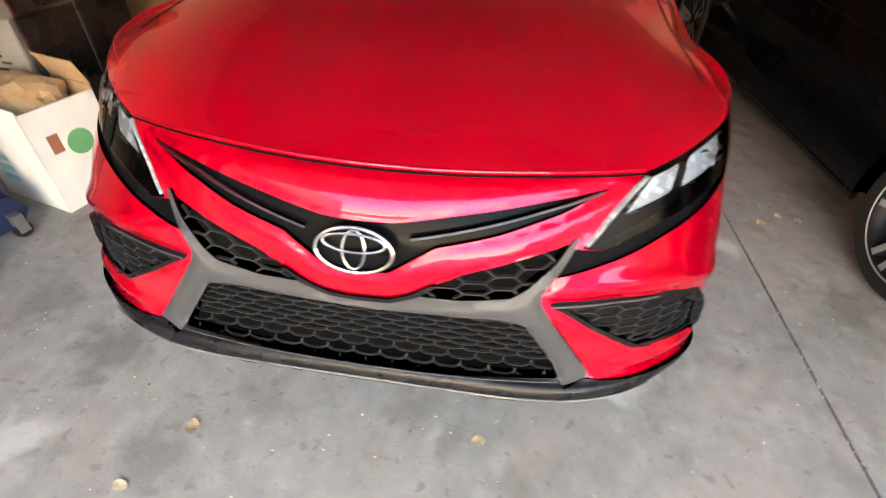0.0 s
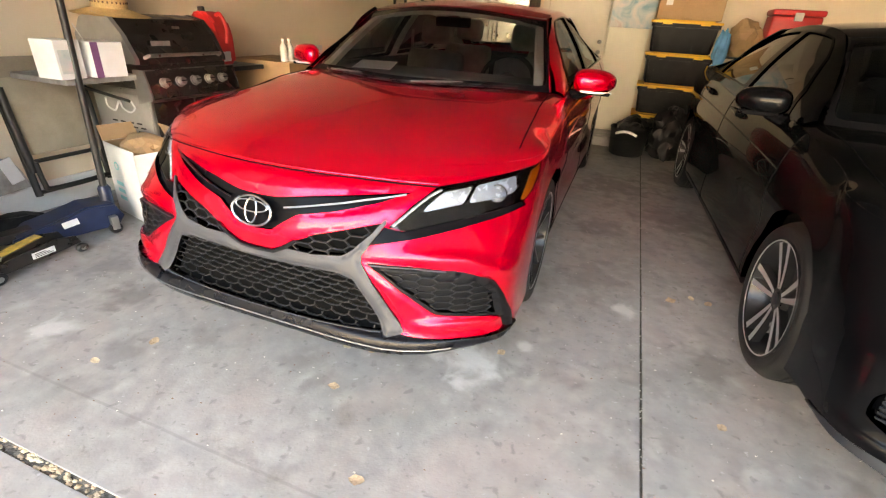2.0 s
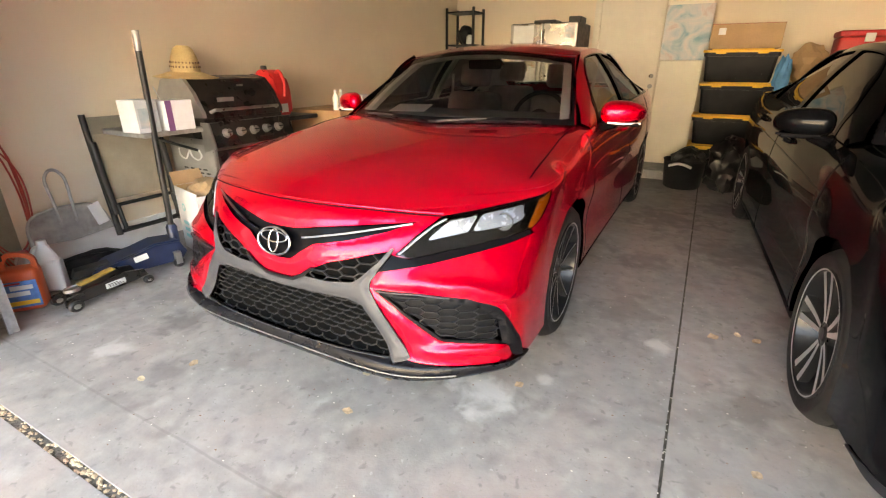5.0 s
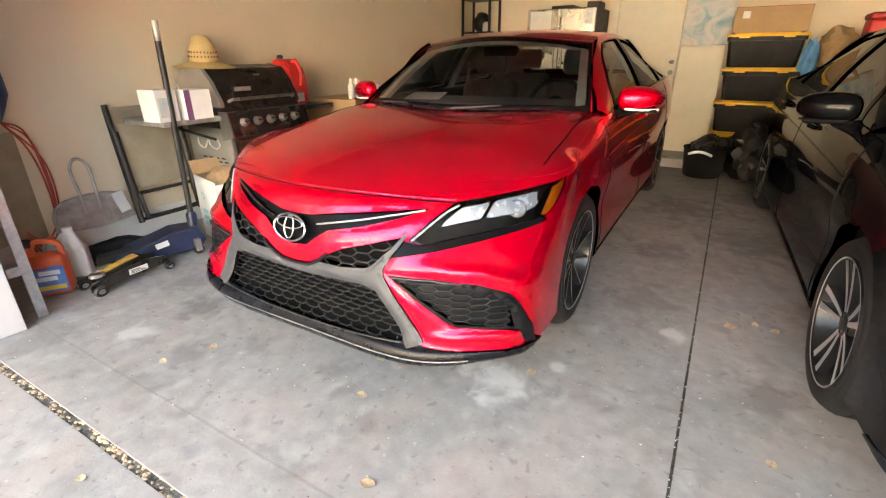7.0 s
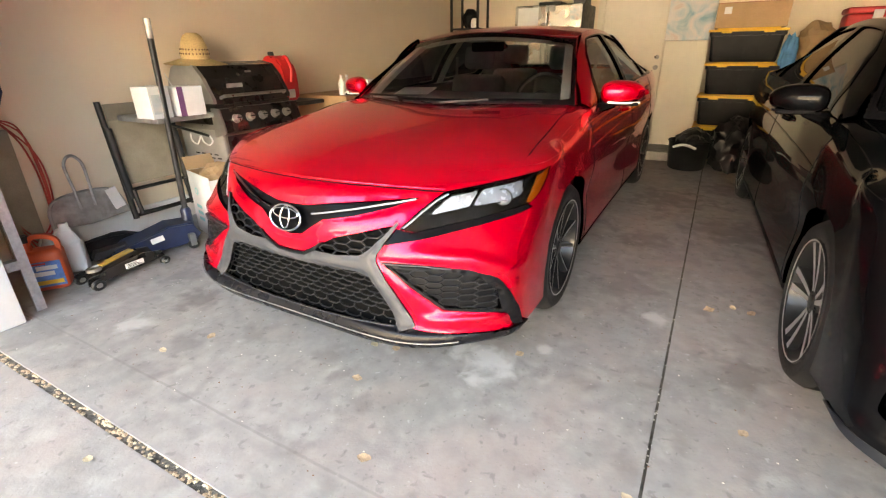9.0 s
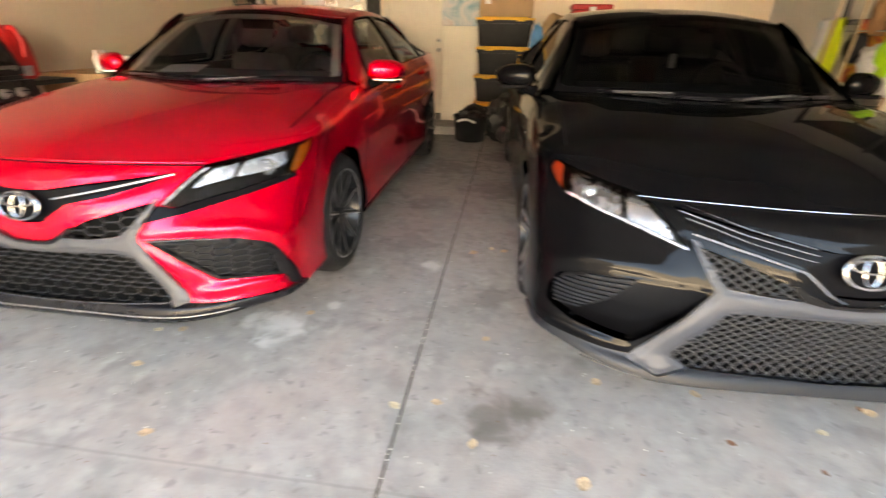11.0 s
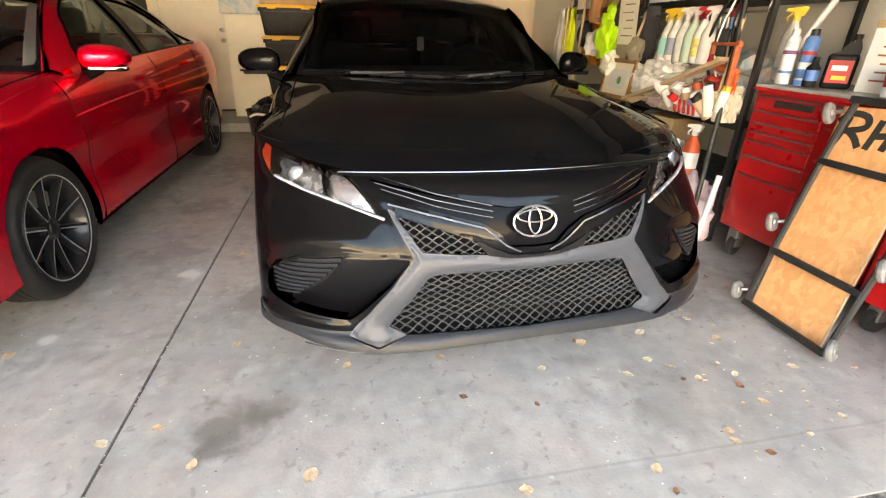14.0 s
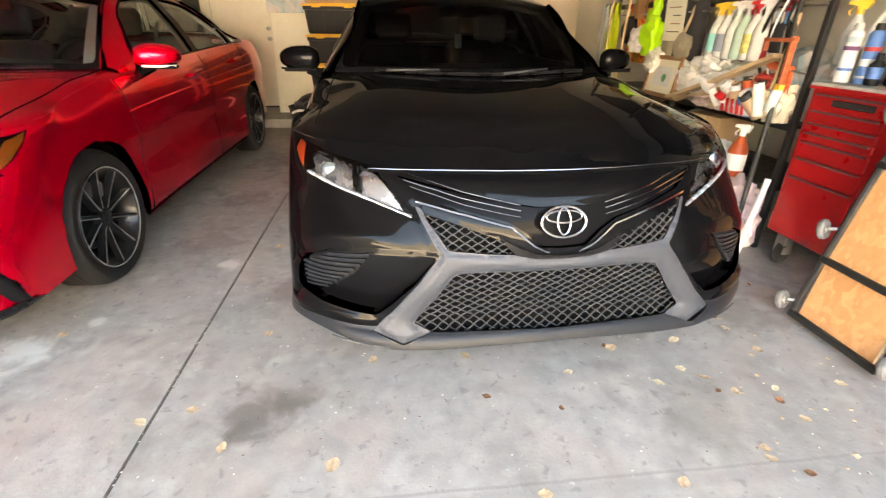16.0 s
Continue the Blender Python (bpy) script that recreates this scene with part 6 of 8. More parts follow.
trolley = turned("trolley_jack", pose(-1.86, 0.14, 0.0, 0, 0, -16) @ Matrix.Diagonal((0.95, 1.0, 0.92, 1.0)), "large blue trolley jack with a long black handle", "floor jack")
for s in (-1, 1):
    part("side_plate", prism([(-0.02, 0.03), (0.0, 0.10), (0.18, 0.14), (0.36, 0.19), (0.50, 0.18), (0.54, 0.10), (0.50, 0.04), (0.2, 0.035)], 0.016, pose(s * 0.10 + 0.008, 0, 0, 0, 0, 90)), "blue_paint", trolley)
part("cover", prism([(0.02, 0.10), (0.18, 0.145), (0.36, 0.20), (0.50, 0.19), (0.52, 0.15), (0.36, 0.16), (0.18, 0.11)], 0.18, pose(0.09, 0, 0, 0, 0, 90)), "blue_paint", trolley)
part("lift_arm", prism([(-0.10, 0.06), (-0.08, 0.11), (0.20, 0.13), (0.20, 0.08)], 0.09, pose(0.045, 0, 0, 0, 0, 90)), "dark_metal", trolley)
part("sticker", box((0.118, 0.22, 0.10), (0.121, 0.30, 0.14), m=pose(0, 0, 0, 10, 0, 0) @ Matrix.Translation((0, 0.02, -0.04))), "white_card", trolley)
part("handle_socket", lathe([(0, 0), (0.035, 0), (0.035, 0.12), (0.026, 0.14), (0, 0.14)], 16, pose(0.0, 0.50, 0.15)), "blue_paint", trolley, smooth=True)
for y, r in ((0.02, 0.05), (0.47, 0.035)):
    for s in (-1, 1):
        part("wheel", lathe([(0, -0.018), (r * 0.8, -0.02), (r, -0.01), (r, 0.01), (r * 0.8, 0.02), (0, 0.018)], 18, pose(s * 0.135, y, r, 0, 90, 0)), "dark_metal", trolley, smooth=True)
part("caster_fork", box((0.115, 0.45, 0.03), (0.16, 0.49, 0.12), 0.004), "steel", trolley)
part("handle_grip", tube([(0.0, 0.50, 0.27), (-0.01, 0.52, 0.86), (-0.02, 0.54, 1.48)], 0.019, 10), "dark_metal", trolley, "black knurled handle", smooth=True)
part("handle_tip", tube([(-0.02, 0.54, 1.48), (-0.022, 0.545, 1.605)], 0.020, 10), "scratched_grey", trolley, "worn grey handle end", smooth=True)
tagged(part("black_mat", blob((0.14, 0.22, 0.07), 9, 0.3), "tote_black", at=pose(-2.02, 0.22, 0.0, 0, 0, -16)), "crumpled black fabric cover on the floor", "cover")

# open white carton
carton = turned("open_carton", pose(-1.70, 0.93, 0.0, 0, 0, -14), "white printed carton with open brown flaps", "box")
W, D, H = 0.20, 0.16, 0.47
part("front", box((-W, -D, 0), (W, -D + 0.005, H)), "white_card", carton)
part("side", box((W - 0.005, -D, 0), (W, D, H * 0.96)), "white_card", carton)
part("side", box((-W, -D, 0), (-W + 0.005, D, H)), "white_card", carton)
part("back", box((-W, D - 0.005, 0), (W, D, H)), "cardboard", carton)
part("inner_face", box((-W + 0.006, -D + 0.006, 0.02), (-W + 0.010, D - 0.006, H)), "cardboard", carton)
part("flap", box((-W, 0, 0), (W, 0.005, 0.11), m=Matrix.Translation((0, D, H)) @ pose(0, 0, 0, 20, 0, 0)), "cardboard", carton)
part("flap", box((0, -D, 0), (0.005, D, 0.10), m=Matrix.Translation((-W, 0, H)) @ pose(0, 0, 0, 0, -25, 0)), "cardboard", carton)
part("carton_filling", blob((W * 0.85, D * 0.85, 0.12), 5, 0.3), "cardboard", carton, "brown packing paper", at=pose(0, 0, 0.30))
part("green_mark", lathe([(0, 0.002), (0.055, 0.002), (0.056, 0)], 24, pose(W, 0.02, 0.27, 0, 90, 0)), "green_print", carton)
part("brown_mark", box((W, -0.10, 0.26), (W + 0.002, -0.055, 0.34)), "brown_print", carton)
part("teal_mark", lathe([(0.018, 0.002), (0.028, 0.002), (0.028, 0)], 20, pose(-0.08, -D, 0.33, 90, 0, 0)), "teal_print", carton)
for k in range(3):
    part("teal_bar", box((-0.13, -D - 0.0015, 0.10 + 0.05 * k), (-0.04, -D, 0.125 + 0.05 * k)), "teal_print", carton)

# gas grill
grill = turned("gas_grill", pose(-1.97, 1.38, 0.0), "gas barbecue grill with black lid and steel cabinet", "grill")
part("cabinet", box((-0.26, -0.34, 0.06), (0.26, 0.34, 0.78), 0.01), "steel", grill)
part("cabinet_side", box((-0.25, -0.345, 0.10), (0.25, -0.34, 0.74), 0.002), "grill_steel", grill)
for r in range(4):
    for c in range(4):
        part("vent_slot", box((-0.12 + 0.075 * c + 0.03 * (r % 2), -0.3475, 0.55 - 0.028 * r), (-0.075 + 0.075 * c + 0.03 * (r % 2), -0.3445, 0.559 - 0.028 * r)), "ink", grill)
part("front_door", box((0.262, -0.32, 0.09), (0.275, -0.01, 0.70), 0.004), "grill_black", grill)
part("front_door", box((0.262, 0.01, 0.09), (0.275, 0.32, 0.70), 0.004), "grill_black", grill)
part("control_panel", prism([(0.22, 0.70), (0.34, 0.735), (0.335, 0.77), (0.30, 0.90), (0.22, 0.90)], 0.74, pose(0, -0.37, 0)), "grill_black", grill)
part("panel_end", prism([(0.215, 0.695), (0.345, 0.73), (0.34, 0.77), (0.305, 0.905), (0.215, 0.905)], 0.012, pose(0, -0.383, 0)), "steel", grill)
for k in range(5):
    mm = pose(0.32, -0.26 + 0.12 * k, 0.825, 0, 75, 0)
    knob = part("knob", lathe([(0, 0.045), (0.022, 0.045), (0.026, 0.038), (0.026, 0.012), (0.032, 0.008), (0.034, 0)], 18, mm), "steel", grill, "round steel burner knob", smooth=True)
    part("pointer", box((-0.004, -0.022, 0.04), (0.004, 0.022, 0.05), 0.002, m=mm), "dark_metal", knob)
part("firebox", box((-0.25, -0.36, 0.78), (0.24, 0.36, 0.93), 0.012), "grill_black", grill)
lid_prof = [(0.235, 0.93), (0.235, 0.96), (0.16, 1.10), (0.08, 1.19), (-0.05, 1.215), (-0.17, 1.18), (-0.24, 1.08), (-0.25, 0.93)]
part("lid", prism(lid_prof, 0.68, pose(0, -0.34, 0)), "grill_black", grill, "black hinged lid")
part("lid_end", prism([(x * 1.02, z + 0.004) for x, z in lid_prof], 0.03, pose(0, -0.368, 0)), "grill_steel", grill)
part("lid_end", prism([(x * 1.02, z + 0.004) for x, z in lid_prof], 0.03, pose(0, 0.338, 0)), "dark_metal", grill)
part("lid_handle", tube([(0.24, -0.30, 0.97), (0.275, -0.29, 0.985), (0.275, 0.29, 0.985), (0.24, 0.30, 0.97)], 0.012, 8), "steel", grill, smooth=True)
part("thermometer", box((0.158, -0.20, 1.035), (0.168, -0.06, 1.065), 0.002, m=Matrix.Translation((0.036, 0, 0)) @ pose(0, 0, 0, 0, 0, 0)), "scratched_grey", grill)
part("badge", box((0.125, 0.04, 1.135), (0.14, 0.09, 1.15), 0.002), "steel", grill)
part("side_shelf", box((-0.24, -0.80, 0.845), (0.24, -0.372, 0.88), 0.008), "scratched_grey", grill)
part("side_shelf", box((-0.24, 0.372, 0.845), (0.24, 0.78, 0.88), 0.008), "dark_metal", grill)
part("shelf_brace", tube([(0.1, -0.36, 0.70), (0.1, -0.70, 0.845)], 0.01), "dark_metal", grill)
part("hose_loop", tube(smooth_line([(0.10, -0.352, 0.70), (0.14, -0.365, 0.66), (0.10, -0.37, 0.63), (0.03, -0.365, 0.65), (0.0, -0.36, 0.69), (-0.04, -0.37, 0.63), (-0.11, -0.365, 0.65), (-0.13, -0.355, 0.70)], 7), 0.006, 6), "white_plastic", grill, "pale thin hose", smooth=True)
for x in (-0.22, 0.22):
    for y in (-0.30, 0.30):
        part("caster", lathe([(0, -0.012), (0.03, -0.012), (0.032, 0.012), (0, 0.012)], 14, pose(x, y, 0.032, 90, 0, 0)), "dark_metal", grill)

hat = turned("straw_hat", pose(-2.06, 1.17, 1.20, 0, 3, 0), "woven straw sun hat resting on the grill lid", "hat")
brim = [(0.095, 0.045), (0.12, 0.028), (0.17, 0.010), (0.215, 0.0), (0.222, 0.004), (0.215, 0.006), (0.17, 0.017), (0.12, 0.036)]
part("brim", lathe(brim, 36), "straw", hat, smooth=True)
part("crown", lathe([(0.10, 0.035), (0.098, 0.08), (0.088, 0.14), (0.066, 0.195), (0.035, 0.218), (0.0, 0.212)], 36), "straw", hat, smooth=True)
for zz, rr in ((0.075, 0.1), (0.105, 0.096)):
    for k in range(26):
        a = 2 * math.pi * k / 26
        part("stitch", box((-0.004, -0.002, -0.006), (0.004, 0.002, 0.006), m=pose(rr * math.cos(a), rr * math.sin(a), zz, 0, 0, math.degrees(a) + 90)), "straw_dark", hat)

can = turned("fuel_can", pose(-1.95, 1.86, 0.88, 0, 0, 6), "red plastic fuel can standing on the grill shelf", "fuel can")
prof = [(-0.11, 0.0), (0.12, 0.0), (0.13, 0.05), (0.125, 0.22), (0.09, 0.33), (0.02, 0.375), (-0.08, 0.37), (-0.12, 0.30), (-0.125, 0.05)]
bmc = prism(rounded(prof, 0.035), 0.17, pose(0, 0.085, 0, 0, 0, 0) @ Matrix.Scale(-1, 4, (0, 1, 0)))
bmesh.ops.bevel(bmc, geom=[e for e in bmc.edges if abs(e.verts[0].co.y - e.verts[1].co.y) < 1e-6], offset=0.02, segments=3, affect="EDGES")
part("body", bmc, "red_plastic", can, smooth=True)
part("spout", lathe([(0.026, 0), (0.026, 0.03), (0.02, 0.04), (0, 0.04)], 14, pose(-0.06, 0, 0.365)), "dark_metal", can, smooth=True)
part("handle", tube(smooth_line([(0.06, 0, 0.345), (0.10, 0, 0.36), (0.145, 0, 0.27), (0.13, 0, 0.16)], 5), 0.014, 8), "red_plastic", can, smooth=True)
part("dent", lathe([(0.0, 0.0), (0.045, 0.003), (0.05, -0.002)], 18, pose(0.02, -0.086, 0.17, 90, 0, 0)), "red_plastic", can)
part("sticker", box((0.125, -0.05, 0.03), (0.132, 0.03, 0.10)), "white_card", can)


def carton_box(name, m, size, material, label, tape=True, category="box"):
    c = turned(name, m, label, category)
    w, d, h = size
    part("body", box((-w / 2, -d / 2, 0), (w / 2, d / 2, h), 0.004), material, c)
    if tape:
        part("flap_seam", box((-w / 2, -0.002, h), (w / 2, 0.002, h + 0.001)), "ink", c)
        part("tape", box((-w / 2 - 0.001, -0.025, h - 0.07), (-w / 2, 0.025, h)), "wood_pale", c)
    return c


b = carton_box("white_carton", pose(-1.80, 0.62, 0.88, 0, 0, 6), (0.16, 0.15, 0.20), "white_card", "white cardboard carton on the grill side shelf", False)
part("picture_print", box((0.08, -0.06, 0.03), (0.081, 0.03, 0.15)), "canvas", b)
b = carton_box("white_carton", pose(-1.78, 0.83, 0.88, 0, 0, -4), (0.19, 0.18, 0.19), "white_card", "white cardboard carton on the grill side shelf", False)
part("violet_band", box((-0.07, -0.091, 0.0), (-0.02, -0.0902, 0.19)), "violet", b)
part("violet_band", box((0.0952, -0.09, 0.0), (0.096, -0.05, 0.19)), "violet", b)
part("string", tube(smooth_line([(0.0, -0.06, 0.19), (-0.06, -0.05, 0.24), (-0.14, -0.02, 0.27)], 5), 0.003, 5), "white_plastic", b)
# stacked cartons past the grill
carton_box("brown_carton", pose(-1.85, 2.52, 0.0), (0.62, 0.55, 0.90), "cardboard", "tall brown cardboard carton on the floor")
b = carton_box("sign_box", pose(-1.60, 2.62, 0.90, 0, 0, 8), (0.16, 0.18, 0.13), "white_card", "white carton with brown printed edge on a taller carton", False)
for k in range(3):
    part("print_bar", box((0.08, -0.07, 0.03 + 0.03 * k), (0.0812, 0.06 - 0.02 * k, 0.04 + 0.03 * k)), "brown_print", b)
for y in (2.34, 2.42):
    bt = turned("water_bottle", pose(-1.66, y, 0.90), "small clear plastic water bottle", "bottle", "water bottles")
    part("body", lathe([(0, 0), (0.03, 0), (0.032, 0.02), (0.032, 0.11), (0.012, 0.15), (0.012, 0.165), (0, 0.165)], 16), "clear_plastic", bt, smooth=True)
    part("cap", lathe([(0.014, 0.16), (0.014, 0.178), (0, 0.178)], 12), "white_plastic", bt)

# ---- back wall ----
slab("step", (-0.5, 5.02, 0.0), (1.22, YB, 0.11), "concrete", "low concrete step along the back wall", bevel=0.012)
door = turned("door_1", pose(0.31, YB - 0.045, 0.11), "cream painted flush door in the back wall", "door", )
door["kind"] = "structure"
part("leaf", box((-0.40, 0, 0.02), (0.40, 0.04, 2.05), 0.004), "door_paint", door)
for lo, hi in (((-0.49, -0.01, 0), (-0.405, 0.045, 2.14)), ((0.405, -0.01, 0), (0.49, 0.045, 2.14)), ((-0.49, -0.01, 2.055), (0.49, 0.045, 2.14))):
    part("frame", box(lo, hi, 0.005), "door_paint", door)
for z, r in ((0.93, 0.028), (1.06, 0.026)):
    part("door_handle" if z < 1 else "dead_bolt", lathe([(r, 0), (r * 1.05, 0.01), (r * 0.5, 0.014), (r * 0.5, 0.03), (r, 0.04), (r, 0.06), (r * 0.6, 0.068), (0, 0.068)], 18, pose(0.34, 0, z, 90, 0, 0)), "steel", door, smooth=True)
part("sill", box((-0.40, -0.02, 0.0), (0.40, 0.04, 0.02), 0.003), "dark_metal", door)

fridge = turned("refrigerator", pose(-0.68, 5.72, 0.0), "stainless steel refrigerator against the back wall", "refrigerator")
part("body", box((-0.45, -0.32, 0.0), (0.45, 0.36, 1.82), 0.01), "dark_metal", fridge)
for x0, x1 in ((-0.445, -0.005), (0.005, 0.445)):
    d = part("door", box((x0, -0.37, 0.05), (x1, -0.325, 1.81), 0.012), "steel_fridge", fridge, "brushed steel door")
    part("handle", tube([((x1 if x0 < 0 else x0) + (-0.05 if x0 < 0 else 0.05), -0.385, 0.8), ((x1 if x0 < 0 else x0) + (-0.05 if x0 < 0 else 0.05), -0.40, 1.6)], 0.012), "steel", d, smooth=True)
part("paper_note", box((-0.40, -0.374, 1.58), (-0.12, -0.371, 1.79)), "paper", fridge)
part("paper_note", box((0.30, -0.374, 1.62), (0.42, -0.371, 1.78)), "canvas", fridge)
for k, (x, w, h, mt) in enumerate(((-0.05, 0.30, 0.05, "dark_metal"), (0.35, 0.16, 0.08, "dark_metal"))):
    tagged(part("tray" if k == 0 else "basket", box((x - w / 2, -0.15, 0), (x + w / 2, 0.15, h), 0.01), mt, at=pose(-0.68, 5.72, 1.82)), "dark metal tray on top of the refrigerator", "tray")
rack2 = turned("wall_shelf", pose(-2.08, 5.9, 0.0), "black metal shelf unit in the corner", "shelf")
for x in (-0.22, 0.22):
    for y in (-0.18, 0.18):
        part("post", box((x - 0.015, y - 0.015, 0), (x + 0.015, y + 0.015, 2.1)), "dark_metal", rack2)
for z in (0.3, 0.95, 1.60, 2.05):
    part("shelf", box((-0.235, -0.195, z - 0.02), (0.235, 0.195, z)), "dark_metal", rack2)
tagged(part("coffee_maker", blob((0.12, 0.12, 0.14), 2, 0.15), "tote_black", at=pose(-2.05, 5.85, 1.60)), "black appliance on the corner shelf", "appliance")
tagged(part("white_jar", lathe([(0, 0), (0.05, 0), (0.055, 0.02), (0.05, 0.10), (0.03, 0.13), (0, 0.13)], 16), "white_plastic", at=pose(-1.93, 5.76, 1.60)), "white plastic jar on the corner shelf", "jar")

board = turned("foam_board", pose(0.99, 5.55, 0.11, -9, 0, 0), "large cream foam board leaning beside the door", "board")
part("panel", box((-0.23, 0, 0), (0.25, 0.035, 1.95), 0.004), "foam_board", board)
art = turned("canvas_picture", pose(1.02, 5.53, 1.36, -9, 0, 0), "abstract canvas in pale blue and pink tones", "picture")
part("canvas", box((-0.26, 0, 0), (0.25, 0.025, 0.62), 0.003), "canvas", art)
part("back_frame", box((-0.25, 0.026, 0.01), (0.24, 0.045, 0.61)), "wood_pale", art)
strap = turned("hanging_strap", pose(0.80, 6.0, 1.5), "dark strap with a clip hanging by the door", "strap")
part("strap", tube(smooth_line([(0.0, 0.08, 0.55), (0.0, 0.06, 0.3), (-0.03, 0.05, 0.12), (0.02, 0.05, 0.0)], 6), 0, flat=(0.025, 0.006)), "dark_metal", strap)
part("clip", box((-0.02, 0.04, -0.05), (0.03, 0.06, 0.01), 0.004), "dark_metal", strap)


def tote(m):
    t = turned("storage_tote", m, "black plastic storage tote with a yellow lid", "storage box", "stacked totes")
    bm = bmesh.new()
    rings = []
    for w, d, z in ((0.315, 0.20, 0.0), (0.325, 0.21, 0.015), (0.350, 0.235, 0.27), (0.366, 0.25, 0.272), (0.366, 0.25, 0.315)):
        rings.append([bm.verts.new(p) for p in ((-w, -d, z), (w, -d, z), (w, d, z), (-w, d, z))])
    bm.faces.new(rings[0][::-1])
    for a, b_ in zip(rings, rings[1:]):
        for k in range(4):
            bm.faces.new((a[k], a[(k + 1) % 4], b_[(k + 1) % 4], b_[k]))
    bm.faces.new(rings[-1])
    bmesh.ops.bevel(bm, geom=[e for e in bm.edges if abs(e.verts[0].co.z - e.verts[1].co.z) > 0.01], offset=0.03, segments=3, affect="EDGES")
    part("tub", bm, "tote_black", t, smooth=True)
    for k in range(5):
        x = -0.24 + 0.12 * k
        part("rib", prism([(x - 0.008, 0.02), (x + 0.008, 0.02), (x + 0.009, 0.265), (x - 0.009, 0.265)], 0.012, Matrix.Translation((0, -0.212, 0)) @ pose(0, 0, 0, 5.0, 0, 0)), "tote_black", t)
    lid = part("lid", box((-0.378, -0.262, 0.312), (0.378, 0.262, 0.338), 0.006), "tote_yellow", t, "yellow plastic lid")
    part("lid_panel", box((-0.30, -0.19, 0.338), (0.30, 0.19, 0.352), 0.008), "tote_yellow", lid)
    for x in (-0.2, 0.2):
        part("lid_notch", box((x - 0.05, -0.268, 0.298), (x + 0.05, -0.255, 0.315), 0.003), "tote_yellow", lid)
    return t


first = tote(pose(1.622, 5.52, 0.065))
for k in (1, 2, 3):
    copy_thing(first, pose(1.622 + 0.006 * (-1) ** k, 5.52 + 0.004 * k, 0.065 + 0.352 * k, 0, 0, 0.8 * (-1) ** k))
tagged(part("pallet", box((1.26, 5.28, 0.0), (2.0, 5.76, 0.065), 0.005), "wood_pale"), "low wooden plank base under the totes", "pallet")
b = carton_box("brown_carton", pose(1.62, 5.52, 0.065 + 0.352 * 4), (0.68, 0.44, 0.25), "cardboard", "brown shipping carton on top of the totes")
part("label", box((-0.27, -0.2215, 0.14), (-0.20, -0.2205, 0.21)), "white_card", b)
for k in range(2):
    part("flap_edge", box((-0.34, -0.221 + 0.44 * k, 0.246), (0.34, -0.2195 + 0.44 * k, 0.252)), "brown_print", b)

tub = turned("rubber_tub", pose(1.27, 4.74, 0.0), "black flexible tub with white rope handles", "tub")
part("tub", lathe([(0, 0.004), (0.17, 0.0), (0.19, 0.02), (0.215, 0.30), (0.225, 0.31), (0.222, 0.32), (0.205, 0.315), (0.18, 0.03), (0, 0.02)], 32), "tote_black", tub, smooth=True)
for a0 in (-100, 80):
    pts = []
    for t in np.linspace(-28, 28, 15):
        a = radians(a0 + t)
        pts.append((0.24 * math.cos(a), 0.24 * math.sin(a), 0.262 + 0.035 * math.cos(radians(t / 28 * 90))))
    part("rope_handle", tube(pts, 0.014, 8), "white_plastic", tub, "white rope handle", smooth=True)
part("tub_filling", blob((0.17, 0.17, 0.14), 11, 0.35), "bag_black", tub, "black plastic sheet in the tub", at=pose(0.02, 0.03, 0.18))
bag = tagged(part("rubbish_bag", blob((0.22, 0.20, 0.27), 4, 0.42, 2.6, 4), "bag_black", smooth=True, at=pose(1.68, 4.80, 0.0)), "knotted black plastic rubbish bag on the floor", "rubbish bag")
part("knot", blob((0.05, 0.05, 0.05), 6, 0.5), "bag_black", bag, at=pose(0.0, 0.0, 0.50))

# things past the black car by the back wall
stack = turned("shelf_unit", pose(2.64, 5.62, 0.0), "grey metal shelf unit by the back wall", "shelf")
for x in (-0.55, 0.55):
    for y in (-0.2, 0.2):
        part("post", box((x - 0.02, y - 0.02, 0), (x + 0.02, y + 0.02, 1.25)), "dark_metal", stack)
for z in (0.15, 0.6, 1.12):
    part("shelf", box((-0.57, -0.22, z - 0.02), (0.57, 0.22, z)), "dark_metal", stack)
tagged(part("blue_bag", blob((0.07, 0.08, 0.19), 7, 0.35), "sky_blue", at=pose(2.03, 5.27, 1.02)), "crumpled blue plastic bag hanging beside the totes", "bag")
tagged(part("paper_bag", blob((0.17, 0.16, 0.21), 8, 0.3, 1.6), "cardboard", at=pose(2.26, 5.50, 1.12)), "crumpled brown paper bag on the shelf", "bag")
carton_box("flat_carton", pose(2.72, 5.60, 1.12), (0.56, 0.38, 0.15), "cardboard", "flat brown carton under the cooler")
b = turned("red_cooler", pose(2.70, 5.57, 1.272), "red plastic cooler box on the shelf", "cooler")
part("body", box((-0.24, -0.16, 0), (0.24, 0.16, 0.30), 0.03, 3), "red_plastic", b, smooth=True)
part("lid", box((-0.25, -0.17, 0.30), (0.25, 0.17, 0.36), 0.02, 3), "red_plastic", b, smooth=True)
part("latch", box((-0.04, -0.185, 0.25), (0.04, -0.165, 0.33), 0.004), "white_plastic", b)
for k, (x, w, z, mt) in enumerate(((2.35, 0.35, 0.15, "cardboard"), (2.85, 0.4, 0.15, "white_card"), (2.4, 0.4, 0.6, "white_card"), (2.9, 0.35, 0.6, "cardboard"))):
    carton_box("storage_carton", pose(x, 5.62, z), (w, 0.34, 0.32), mt, "plain cardboard carton on the shelf")

